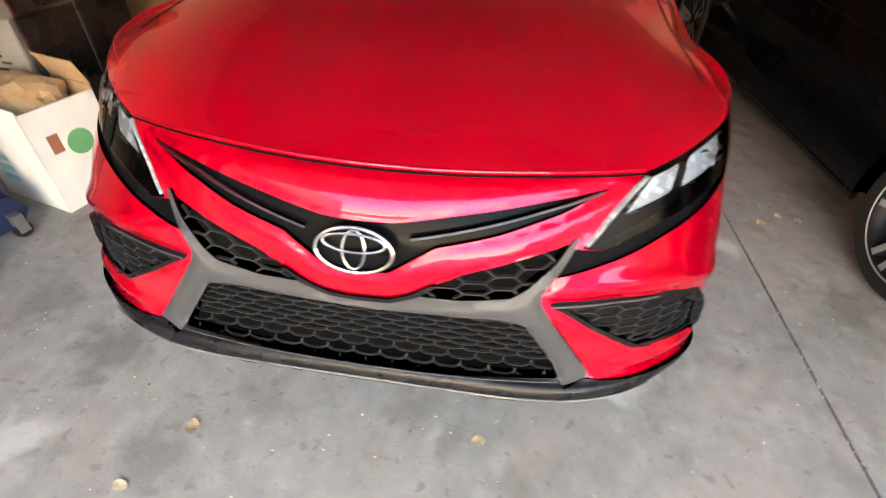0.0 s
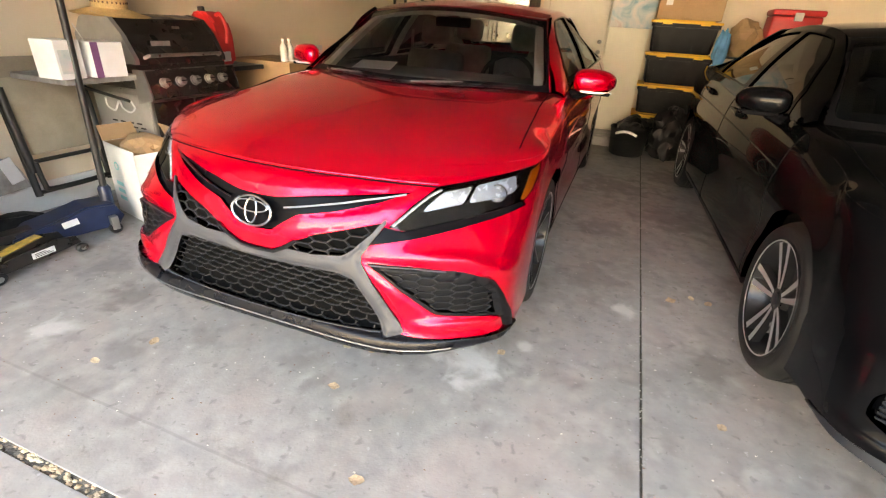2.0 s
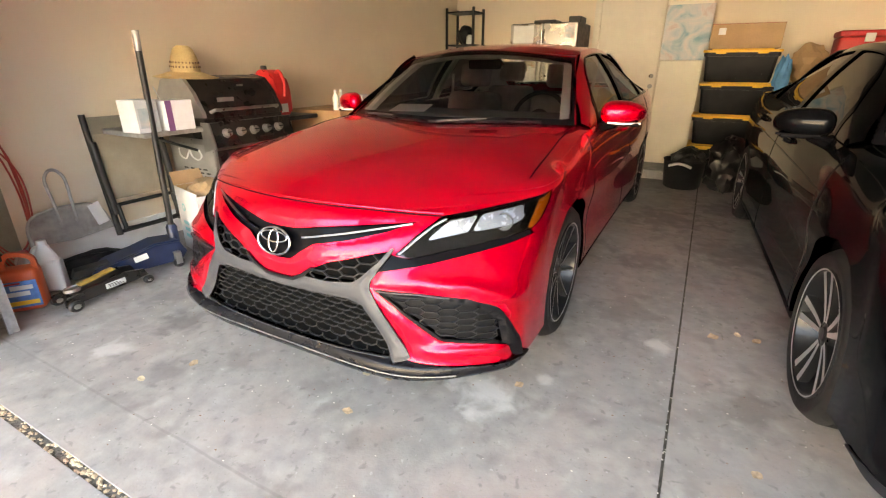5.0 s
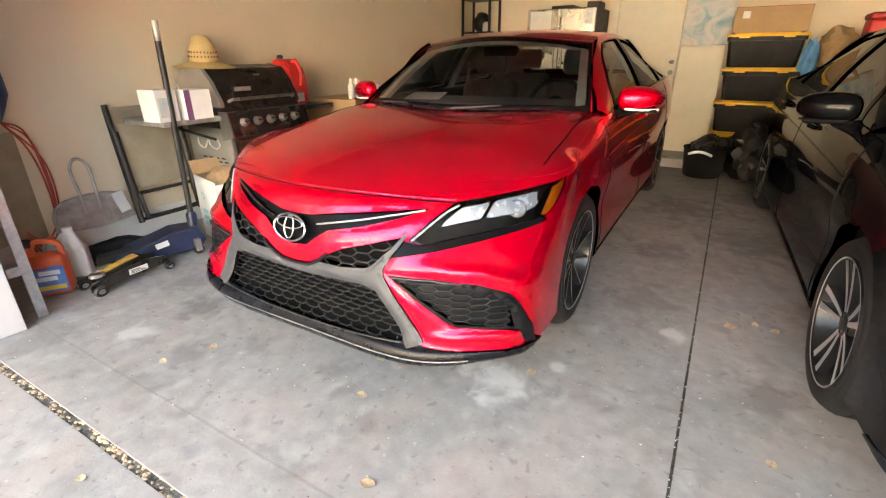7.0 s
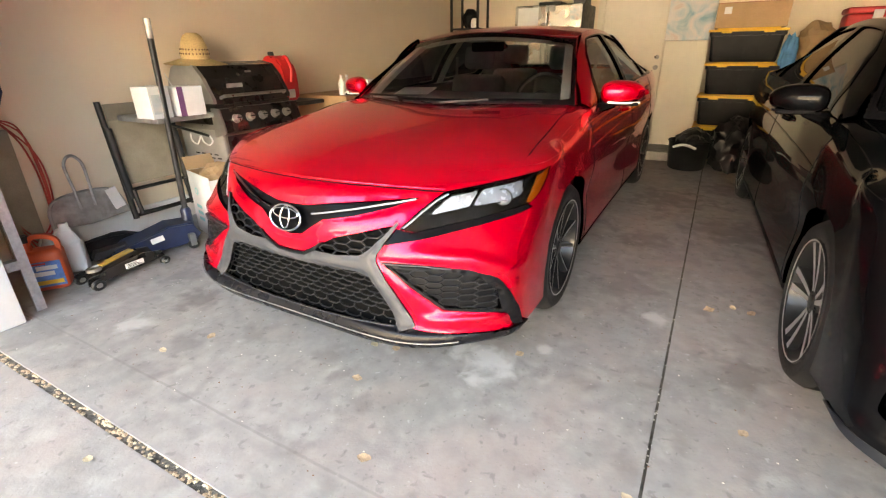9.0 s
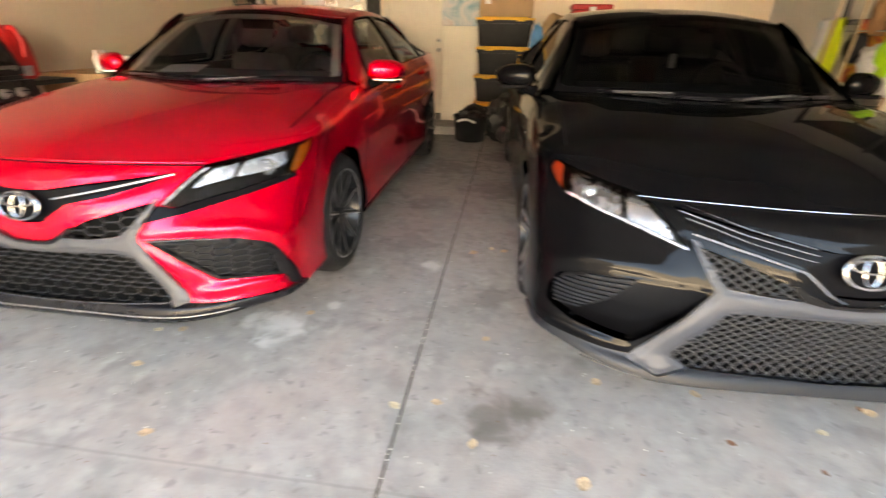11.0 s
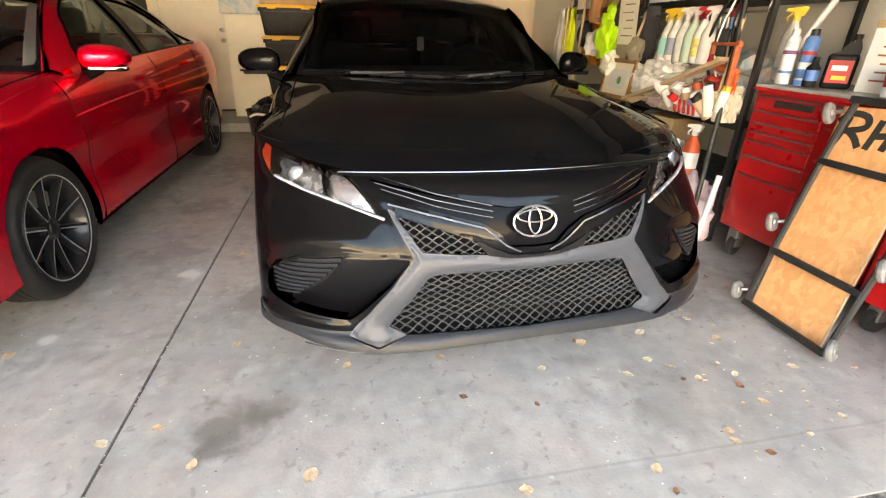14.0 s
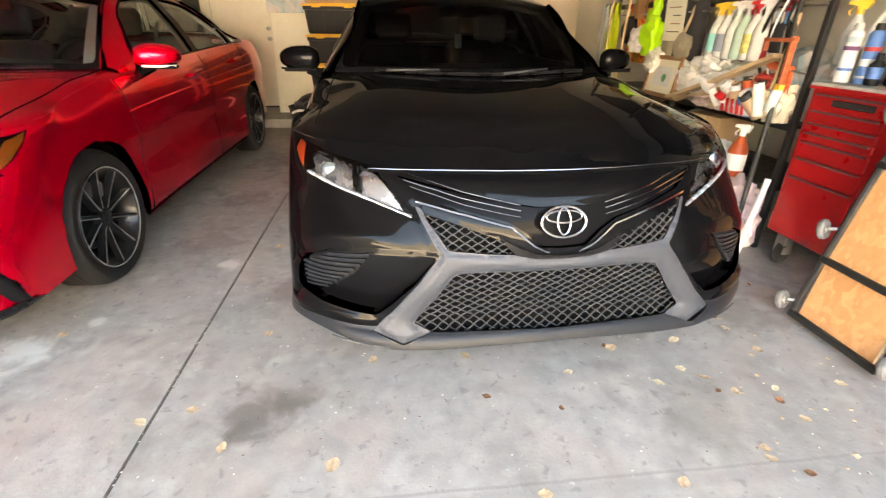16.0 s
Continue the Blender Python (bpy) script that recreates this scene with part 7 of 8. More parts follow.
# note and strap inside the cars
tagged(part("dash_note", box((-0.12, -0.13, 0), (0.12, 0.13, 0.002)), "paper", at=pose(-0.40, 1.655, 1.015, 6, 0, 16)), "white paper slip on the red car's dashboard", "paper")
fresh = turned("air_freshener", pose(2.815 - 1.97 * 0.0436, -0.06 + 1.95, 1.13), "small hanging air freshener at the windscreen", "air freshener")
part("tag", box((-0.022, -0.004, -0.045), (0.022, 0.004, 0.04), 0.012), "clear_plastic", fresh, smooth=True)
part("cord", tube([(0, 0, 0.04), (0, 0, 0.17)], 0.002, 5), "dark_metal", fresh)

# ---- right side: tool chest, dolly and shelves ----
chest = turned("tool_chest", pose(4.42, 0.0, 0.0), "red metal tool chest with drawers on casters", "tool chest")
part("body", box((0.0, 0.12, 0.185), (0.52, 0.92, 0.965), 0.012), "tool_red", chest)
part("worktop", box((-0.012, 0.10, 0.966), (0.53, 0.93, 0.985), 0.005), "rubber_grey", chest, "pale grey top mat")
part("top_edge", box((-0.016, 0.10, 0.952), (-0.001, 0.93, 0.968), 0.003), "tool_red", chest)
zs = [0.94, 0.86, 0.80, 0.752, 0.705, 0.62, 0.52, 0.22]
for k in range(7):
    wide = k == 0
    y0, y1 = (0.40, 0.88) if wide else (0.50, 0.88)
    d = part("drawer", box((-0.012, y0, zs[k + 1] + 0.006), (0.0, y1, zs[k] - 0.004), 0.003), "tool_red", chest)
    part("pull", box((-0.022, y0 + 0.01, zs[k] - 0.016), (-0.012, y1 - 0.01, zs[k] - 0.006), 0.002), "pull_grey", d)
for k in range(4):
    d = part("drawer", box((-0.012, 0.14, 0.24 + 0.15 * k), (0.0, 0.48, 0.38 + 0.15 * k), 0.003), "tool_red", chest)
    part("pull", box((-0.022, 0.15, 0.362 + 0.15 * k), (-0.012, 0.47, 0.374 + 0.15 * k), 0.002), "tool_red", d)
part("badge", box((-0.0165, 0.55, 0.885), (-0.0125, 0.77, 0.915), 0.006), "ink", chest, "dark plain maker's badge")
for y in (0.20, 0.84):
    for x in (0.07, 0.45):
        c = part("caster", lathe([(0, -0.02), (0.05, -0.022), (0.062, -0.015), (0.065, 0.0), (0.062, 0.015), (0.05, 0.022), (0, 0.02)], 22, pose(x, y, 0.066, 90, 0, 20)), "dark_metal", chest, smooth=True)
        part("fork", box((x - 0.03, y - 0.035, 0.06), (x + 0.03, y + 0.035, 0.186), 0.008), "steel", c)
chest2 = turned("tool_cabinet", pose(4.44, -0.32, 0.0), "low red metal tool cabinet on casters", "tool chest")
part("body", box((0.0, 0.0, 0.15), (0.55, 0.40, 0.80), 0.012), "tool_red", chest2)
for k in range(3):
    d = part("drawer", box((-0.012, 0.02, 0.20 + 0.19 * k), (0.0, 0.38, 0.37 + 0.19 * k), 0.003), "tool_red", chest2)
    part("pull", box((-0.022, 0.03, 0.35 + 0.19 * k), (-0.012, 0.37, 0.362 + 0.19 * k), 0.002), "dark_metal", d)
for y in (0.06, 0.34):
    for x in (0.08, 0.46):
        part("caster", lathe([(0, -0.02), (0.055, -0.02), (0.06, 0), (0.055, 0.02), (0, 0.02)], 18, pose(x, y, 0.06, 90, 0, 0)), "dark_metal", chest2, smooth=True)
        part("fork", box((x - 0.025, y - 0.03, 0.06), (x + 0.025, y + 0.03, 0.152), 0.006), "steel", chest2)

# moving dolly stood on end, with a strand board in it
dolly = turned("wheeled_creeper", pose(4.10, 0.09, 0.0, 0, 11.5, 0), "black steel creeper frame with casters stood on end", "creeper")
for y in (-0.21, 0.21):
    part("rail", tube(smooth_line([(0.0, y, 0.03), (0.0, y, 0.5), (0.0, y * 0.98, 0.85), (0.0, y * 0.92, 1.0)], 5), 0.014, 8), "dark_metal", dolly, smooth=True)
for z in (0.03, 0.31, 0.74, 1.0):
    part("cross_bar", box((-0.02, -0.215, z - 0.014), (0.008, 0.215, z + 0.014), 0.004), "dark_metal", dolly)
for y in (-0.225, 0.225):
    for z in (0.07, 0.43, 0.93):
        c = part("caster", lathe([(0, -0.012), (0.038, -0.014), (0.045, -0.006), (0.045, 0.006), (0.038, 0.014), (0, 0.012)], 20, pose(-0.035, y + (0.03 if y > 0 else -0.02), z, 70, 0, 20)), "caster_grey", dolly, "grey rubber caster", smooth=True)
        part("caster_hub", lathe([(0, 0.02), (0.016, 0.018), (0.018, 0.012)], 12, pose(-0.035, y + (0.03 if y > 0 else -0.02), z, 70, 0, 20)), "steel", c, smooth=True)
        part("stem", tube([(0.0, y, z + 0.02), (-0.03, y + 0.01, z + 0.01)], 0.008), "steel", dolly)
osb = turned("strand_board", pose(4.10, 0.09, 0.0, 0, 11.5, 0) @ pose(0, 0, 0, -3.5, 0, 0), "orange strand board panel with black scrawled lettering", "board")
part("panel", box((0.012, -0.17, 0.03), (0.026, 0.185, 0.985), 0.002), "osb", osb)
part("pale_edge", box((0.0125, -0.174, 0.03), (0.0255, -0.1705, 0.985)), "wood_pale", osb)


def stroke(pts, r=0.0125):
    """A brushed mark on the strand board."""
    return tube([(0.0105, y, z) for y, z in pts], 0, flat=(0.003, r * 2))


letters = [smooth_line([(0.158, 0.832), (0.145, 0.89), (0.138, 0.945)], 4), smooth_line([(0.178, 0.922), (0.135, 0.958), (0.07, 0.948), (0.062, 0.908), (0.135, 0.886)], 6), smooth_line([(0.118, 0.886), (0.085, 0.862), (0.058, 0.828)], 4),
           smooth_line([(0.028, 0.825), (0.018, 0.88), (0.008, 0.942)], 4), smooth_line([(0.02, 0.878), (-0.05, 0.888)], 3), smooth_line([(-0.032, 0.828), (-0.055, 0.945)], 4)]
for l in letters:
    part("painted_stroke", stroke(l), "ink", osb)


def spray_can(m, h, r, body, cap, label, bands):
    c = turned("spray_can", m, label, "spray can", "spray cans")
    part("body", lathe([(0, 0), (r * 0.95, 0), (r, 0.006), (r, h * 0.82), (r * 0.72, h * 0.88), (r * 0.6, h * 0.885), (0, h * 0.885)], 24), body, c, smooth=True)
    part("cap", lathe([(r * 0.62, h * 0.88), (r * 0.6, h * 0.97), (r * 0.5, h), (0, h)], 20), cap, c, smooth=True)
    for z0, z1, mt in bands:
        part("label_band", lathe([(r + 0.0008, h * z0), (r + 0.0008, h * z1)], 24), mt, c, smooth=True)
    return c


TOP = 0.985
spray_can(pose(4.53, 0.895, TOP), 0.265, 0.032, "white_card", "clear_plastic", "white and violet spray can on the tool chest", ((0.55, 0.62, "violet"), (0.20, 0.25, "bright_blue"), (0.68, 0.78, "canvas")))
spray_can(pose(4.55, 0.805, TOP), 0.265, 0.033, "bright_blue", "dark_metal", "blue spray can with a black cap on the tool chest", ((0.55, 0.62, "red_label"), (0.30, 0.42, "white_card"), (0.10, 0.14, "white_card")))
oil = turned("oil_bottle", pose(4.60, 0.66, TOP, 0, 0, -50) @ Matrix.Scale(0.93, 4), "black motor oil bottle with a red label", "bottle")
part("body", box((-0.065, -0.04, 0), (0.065, 0.04, 0.17), 0.018, 3), "tote_black", oil, smooth=True)
part("shoulder", prism([(-0.06, 0.16), (0.06, 0.16), (0.06, 0.20), (0.045, 0.24), (0.005, 0.225), (-0.02, 0.185)], 0.06, pose(0, -0.03, 0)), "tote_black", oil)
part("cap", lathe([(0.018, 0.0), (0.019, 0.03), (0, 0.03)], 14, pose(0.03, 0, 0.232)), "tote_black", oil)
part("label", box((-0.05, -0.043, 0.03), (0.05, -0.0395, 0.14), 0.001), "red_label", oil)
part("label_bar", box((-0.035, -0.0445, 0.09), (0.03, -0.0425, 0.115)), "white_card", oil)
part("label_bar", box((-0.025, -0.0445, 0.045), (0.035, -0.0425, 0.065)), "yellow", oil)
small = turned("small_bottle", pose(4.53, 0.735, TOP), "small dark plastic bottle on the tool chest", "bottle")
part("body", lathe([(0, 0), (0.028, 0), (0.03, 0.02), (0.03, 0.09), (0.014, 0.11), (0.014, 0.14), (0, 0.14)], 16), "tote_black", small, smooth=True)
part("label", lathe([(0.0305, 0.03), (0.0305, 0.08)], 16), "bright_blue", small)
wb = carton_box("tall_box", pose(4.62, 0.45, TOP, 0, 0, 12), (0.10, 0.17, 0.27), "white_card", "tall white box with small print on the tool chest", False)
part("brown_top", box((-0.051, -0.086, 0.27), (0.051, 0.086, 0.30), 0.003), "cardboard", wb)
for k in range(5):
    part("print_bar", box((-0.0515, -0.05, 0.05 + 0.035 * k), (-0.0502, 0.04 - 0.01 * (k % 3), 0.058 + 0.035 * k)), "brown_print", wb)
mug = turned("red_cup", pose(4.50, 0.32, TOP), "red and white paper cup on the tool chest", "cup")
part("cup", lathe([(0, 0.0), (0.03, 0.0), (0.04, 0.11), (0.038, 0.11), (0.028, 0.006), (0, 0.006)], 20), "white_card", mug, smooth=True)
part("stripe", lathe([(0.0345, 0.04), (0.0388, 0.09)], 20), "red_plastic", mug, smooth=True)

# rack with clutter behind the tool chest
rack = turned("storage_rack", pose(4.78, 2.25, 0.0), "black metal storage rack along the wall, crowded with things", "shelf")
RX, RY = 0.28, 1.20
for x in (-RX, RX):
    for y in (-RY, 0.0, RY):
        part("post", box((x - 0.016, y - 0.016, 0), (x + 0.016, y + 0.016, 2.0), 0.003), "dark_metal", rack)
for z in (0.38, 0.74, 1.42, 1.95):
    part("shelf", box((-RX, -RY, z - 0.018), (RX, RY, z)), "dark_metal", rack)
    part("front_lip", box((-RX - 0.004, -RY, z - 0.035), (-RX + 0.004, RY, z + 0.005)), "dark_metal", rack)
for k in range(14):
    part("wire", tube([(-RX, -RY + 0.17 * k + 0.05, 1.425), (RX, -RY + 0.17 * k + 0.05, 1.425)], 0.004, 5), "steel", rack)


def trigger_bottle(m, body, trig, label, h=0.28, r=0.042, band=None):
    t = turned("trigger_bottle", m, label, "spray bottle", "spray bottles")
    part("body", lathe([(0, 0), (r * 0.92, 0), (r, 0.01), (r, h * 0.5), (r * 0.62, h * 0.66), (0.016, h * 0.76), (0.016, h * 0.80), (0, h * 0.80)], 20), body, t, smooth=True)
    part("collar", lathe([(0.018, h * 0.77), (0.018, h * 0.85), (0, h * 0.85)], 14), trig, t)
    part("head", prism([(-0.055, h * 0.92), (-0.05, h * 0.97), (0.03, h * 1.0), (0.045, h * 0.97), (0.03, h * 0.85), (-0.012, h * 0.85), (-0.015, h * 0.91)], 0.026, pose(0, -0.013, 0)), trig, t)
    part("trigger", tube([(-0.02, 0, h * 0.90), (-0.045, 0, h * 0.82), (-0.04, 0, h * 0.76)], 0, flat=(0.014, 0.006)), trig, t)
    if band:
        part("label_band", lathe([(r + 0.0008, h * 0.12), (r + 0.0008, h * 0.44)], 20), band, t, smooth=True)
    return t


shelf_z = 0.74
hang = [(1.84, "clear_plastic", "yellow", "teal_print"), (1.76, "clear_plastic", "yellow", "slate_print"), (1.67, "clear_plastic", "white_plastic", None), (1.59, "pale_green", "clear_plastic", None), (1.50, "white_plastic", "red_plastic", "lemon_print"), (1.43, "white_plastic", "white_plastic", None)]
rail = turned("hanging_rail", pose(0, 0, 0), "thin steel rail with spray bottles hanging from it", "rail")
part("bar", tube([(4.47, 1.05, 1.335), (4.47, 3.3, 1.335)], 0.006), "steel", rail)
for y in (1.06, 2.2, 3.29):
    part("hook", tube([(4.47, y, 1.335), (4.50, y, 1.42)], 0.005), "steel", rail)
for y, bd, tr, bn in hang:
    trigger_bottle(pose(4.46, y, 1.05, 0, 0, -70), bd, tr, "spray bottle with coloured trigger hanging on a rail", 0.33, 0.052, bn)
trigger_bottle(pose(4.62, 1.01, 1.06, 0, 0, -60), "clear_plastic", "yellow", "spray bottle with a yellow trigger behind the cans", 0.30, 0.045)
trigger_bottle(pose(4.44, 1.33, 0.38, 0, 0, -70), "orange_plastic", "white_plastic", "orange and white spray bottle on the low shelf", 0.32, 0.055, "white_plastic")
tagged(part("red_tube", tube(smooth_line([(4.46, 1.40, 1.02), (4.47, 1.34, 1.20), (4.49, 1.28, 1.37)], 6), 0.022, 10), "red_plastic", smooth=True), "long red plastic tube hanging on the rack", "tube")
caulk = turned("caulk_gun", pose(4.44, 1.14, 1.02, 0, 0, 0), "orange metal caulking gun hanging on the rack", "caulk gun")
part("cradle", tube([(0, -0.02, 0.0), (0.02, 0.16, 0.02)], 0.024, 10), "orange_plastic", caulk, smooth=True)
part("rod", tube([(0, -0.02, 0), (0.0, -0.12, -0.01)], 0.005), "steel", caulk)
part("grip", tube([(0, -0.02, 0.0), (0.0, -0.02, -0.12)], 0, flat=(0.02, 0.03)), "orange_plastic", caulk)

# heap on the rack shelf
for k, (x, y, z, sx, sy, sz, mt) in enumerate(((4.62, 2.10, shelf_z, 0.14, 0.22, 0.17, "bag_white"), (4.66, 1.72, shelf_z, 0.16, 0.20, 0.16, "bag_white"), (4.58, 1.40, shelf_z, 0.12, 0.16, 0.13, "bag_white"), (4.70, 1.30, shelf_z, 0.14, 0.18, 0.20, "canvas"),
                                             (4.72, 2.0, shelf_z + 0.2, 0.14, 0.25, 0.10, "tote_black"))):
    tagged(part("plastic_bag" if mt == "bag_white" else "folded_cloth", blob((sx, sy, sz), 20 + k, 0.45, 2.4), mt, at=pose(x, y, z)), "crumpled plastic bag in the heap on the shelf" if mt == "bag_white" else "bundle of dark cloth on the shelf", "bag")
plank = turned("wooden_stake", pose(0, 0, 0), "pale wooden stake lying across the heap", "wood")
part("stake", tube([(4.39, 2.12, 0.76), (4.40, 1.70, 0.90), (4.41, 1.20, 1.09)], 0, flat=(0.07, 0.022)), "wood_pale", plank)
for k in range(7):
    tagged(part("paint_stirrer", tube([(4.372 + 0.008 * k, 2.14 - 0.012 * k, 0.76 - 0.004 * k), (4.376 + 0.008 * k, 1.66 - 0.05 * k, 0.83 + 0.022 * k)], 0, flat=(0.026, 0.006)), "wood_pale"), "pale wooden paint stirrer in the heap", "stick", "paint stirrers")
for y, z, r, h, mt, cap in ((1.52, 0.885, 0.035, 0.10, "white_plastic", "white_plastic"), (1.60, 0.78, 0.035, 0.11, "white_plastic", "red_plastic"), (1.44, 0.74, 0.035, 0.13, "clear_plastic", "white_plastic"), (1.33, 0.72, 0.045, 0.15, "bright_blue", "white_plastic"),
                             (1.25, 0.70, 0.04, 0.16, "wood_pale", "dark_metal"), (1.18, 0.70, 0.04, 0.15, "clear_plastic", "yellow"), (1.70, 0.74, 0.035, 0.09, "white_plastic", "red_plastic"), (1.38, 0.88, 0.03, 0.12, "orange_plastic", "dark_metal")):
    j = turned("jar", pose(4.44, y, max(z - 0.03, 0.76), 25 - 50 * ((y * 7) % 1), 70 * ((y * 3.3) % 1) - 50, 0), "small plastic jar in the heap on the shelf", "jar", "jars in the heap")
    part("body", lathe([(0, 0), (r, 0), (r, h * 0.75), (r * 0.8, h * 0.82), (0, h * 0.82)], 18), mt, j, smooth=True)
    part("lid", lathe([(r * 0.84, h * 0.8), (r * 0.84, h), (0, h)], 18), cap, j, smooth=True)
for k, (x, y, z, sx, sy, sz, mt, lab) in enumerate(((4.47, 2.02, 0.80, 0.07, 0.15, 0.12, "bag_white", "crumpled white plastic bag on the heap"), (4.48, 1.82, 0.93, 0.08, 0.15, 0.08, "bag_white", "crumpled white plastic bag on the heap"),
                                                  (4.46, 1.62, 0.74, 0.06, 0.12, 0.09, "cream_cloth", "cream cloth bundle in the heap"), (4.48, 1.30, 0.90, 0.05, 0.08, 0.05, "red_label", "dark red cloth in the heap"),
                                                  (4.47, 1.16, 0.74, 0.07, 0.08, 0.11, "cream_cloth", "cream cloth bundle in the heap"), (4.45, 1.74, 0.74, 0.05, 0.16, 0.05, "bag_pink", "pale pink plastic bag in the heap"),
                                                  (4.40, 1.17, 0.0, 0.11, 0.14, 0.19, "bag_pink", "pale pink plastic bag on the floor under the rack"), (4.46, 1.52, 0.38, 0.07, 0.12, 0.09, "bag_white", "white plastic bag on the low shelf"))):
    tagged(part("heap_bag", blob((sx, sy, sz), 70 + k, 0.5, 2.6, 4), mt, smooth=True, at=pose(x, y, z)), lab, "bag")
for k, (y, z, r, h, mt, cap) in enumerate(((1.56, 0.70, 0.03, 0.12, "white_plastic", "white_plastic"), (1.49, 0.80, 0.028, 0.10, "white_plastic", "red_plastic"), (1.41, 0.66, 0.034, 0.14, "wood_pale", "white_plastic"), (1.29, 0.80, 0.03, 0.16, "clear_plastic", "dark_metal"),
                                         (1.21, 0.76, 0.032, 0.18, "foam_board", "white_plastic"), (1.36, 0.78, 0.03, 0.13, "bright_blue", "white_plastic"), (1.66, 0.86, 0.038, 0.09, "white_plastic", "white_plastic"), (1.14, 0.80, 0.03, 0.15, "clear_plastic", "yellow"))):
    j = turned("jar", pose(4.40, y, max(z, 0.77), (-35, 20, -10, 8, -5, 30, -60, 5)[k], (-15, -60, -8, 6, -12, -30, -20, 4)[k], 0), "small plastic jar in the heap on the shelf", "jar", "jars in the heap")
    part("body", lathe([(0, 0), (r, 0), (r, h * 0.75), (r * 0.8, h * 0.82), (0, h * 0.82)], 18), mt, j, smooth=True)
    part("lid", lathe([(r * 0.84, h * 0.8), (r * 0.84, h), (0, h)], 18), cap, j, smooth=True)
striped = turned("striped_bag", pose(4.41, 1.38, 0.745), "red and white striped paper bag on the shelf", "bag")
part("bag", blob((0.06, 0.13, 0.055), 40, 0.2), "white_card", striped)
for k in range(5):
    part("stripe", tube([(-0.066, -0.11 + 0.045 * k, 0.015), (-0.066, -0.09 + 0.045 * k, 0.095)], 0, flat=(0.016, 0.006)), "red_plastic", striped)
pic = turned("framed_picture", pose(4.38, 2.30, 0.74, 0, 8, 0), "brown wooden framed picture leaning on the rack", "picture")
for lo, hi in (((-0.01, -0.22, 0.0), (0.012, 0.22, 0.03)), ((-0.01, -0.22, 0.27), (0.012, 0.22, 0.30)), ((-0.01, -0.22, 0.03), (0.012, -0.19, 0.27)), ((-0.01, 0.19, 0.03), (0.012, 0.22, 0.27))):
    part("frame", box(lo, hi, 0.004), "frame_wood", pic)
part("mat", box((0.0, -0.19, 0.03), (0.008, 0.19, 0.27)), "foam_board", pic)
part("print", box((-0.002, -0.12, 0.08), (0.0, 0.12, 0.22)), "white_card", pic)
part("green_shape", lathe([(0, 0.001), (0.03, 0.001), (0.03, 0)], 12, pose(-0.002, -0.03, 0.14, 0, -90, 0)), "green_print", pic)
lime = turned("lime_bag", pose(4.42, 2.62, 1.02), "lime green and white plastic bag hanging on the rack", "bag")
part("green_side", blob((0.06, 0.13, 0.17), 31, 0.4, 2.4, 4), "lime", lime, smooth=True)
part("white_side", blob((0.06, 0.12, 0.10), 33, 0.4, 2.4, 4), "bag_white", lime, smooth=True, at=pose(-0.02, 0.15, 0.02))
part("ear", blob((0.03, 0.04, 0.08), 34, 0.3, 2.2, 4), "lime", lime, smooth=True, at=pose(0, -0.03, 0.27))
tagged(part("white_bag", blob((0.06, 0.10, 0.09), 35, 0.4), "bag_white", at=pose(4.43, 2.50, 0.90)), "crumpled white plastic bag on the rack", "bag")
vest = turned("safety_vest", pose(4.44, 3.30, 0.95), "yellow reflective safety vest hanging on the rack", "vest")
for k, (dy, mt) in enumerate(((0.0, "hi_vis"), (0.10, "hi_vis"), (0.20, "white_plastic"), (0.28, "canvas"))):
    pv, fv = grid_sheet(np.linspace(0, 1, 7), np.linspace(0, 1, 9), lambda u, v, dy=dy: np.stack([0.015 * np.sin(9 * u + 5 * v), dy + 0.10 * u + 0.01 * np.sin(7 * v), 0.48 * v + 0.02 * np.sin(6 * u)], 1))
    mesh_part("panel", np.concatenate([pv, pv + (0.012, 0, 0)]), fv + [tuple(i + len(pv) for i in f[::-1]) for f in fv], mt, vest)
cloth = turned("printed_cloth", pose(4.50, 2.82, 0.95), "red and orange printed cloth hanging on the rack", "cloth")
pv, fv = grid_sheet(np.linspace(0, 1, 11), np.linspace(0, 1, 9), lambda u, v: np.stack([0.02 * np.sin(14 * u), 0.42 * u, 0.47 * v], 1))
mesh_part("drape", np.concatenate([pv, pv + (0.01, 0, 0)]), fv + [tuple(i + len(pv) for i in f[::-1]) for f in fv], "warm_print", cloth)
dark = turned("dark_coat", pose(4.46, 1.98, 0.78), "dark grey coat hanging on the rack", "coat")
pv, fv = grid_sheet(np.linspace(0, 1, 9), np.linspace(0, 1, 9), lambda u, v: np.stack([0.025 * np.sin(11 * u + 2 * v), 0.30 * u + 0.06 * v, 0.62 * v], 1))
mesh_part("drape", np.concatenate([pv, pv + (0.012, 0, 0)]), fv + [tuple(i + len(pv) for i in f[::-1]) for f in fv], "coat_dark", dark)
tan_coat = turned("tan_bag", pose(4.47, 2.30, 1.0), "tan canvas bag hanging on the rack", "bag")
pv, fv = grid_sheet(np.linspace(0, 1, 7), np.linspace(0, 1, 7), lambda u, v: np.stack([0.02 * np.sin(8 * u + 3 * v), 0.24 * u, 0.40 * v], 1))
mesh_part("drape", np.concatenate([pv, pv + (0.03, 0, 0)]), fv + [tuple(i + len(pv) for i in f[::-1]) for f in fv], "chair_cloth", tan_coat)
rope = turned("rope", pose(0, 0, 0), "loop of white cord hanging on the rack", "cord")
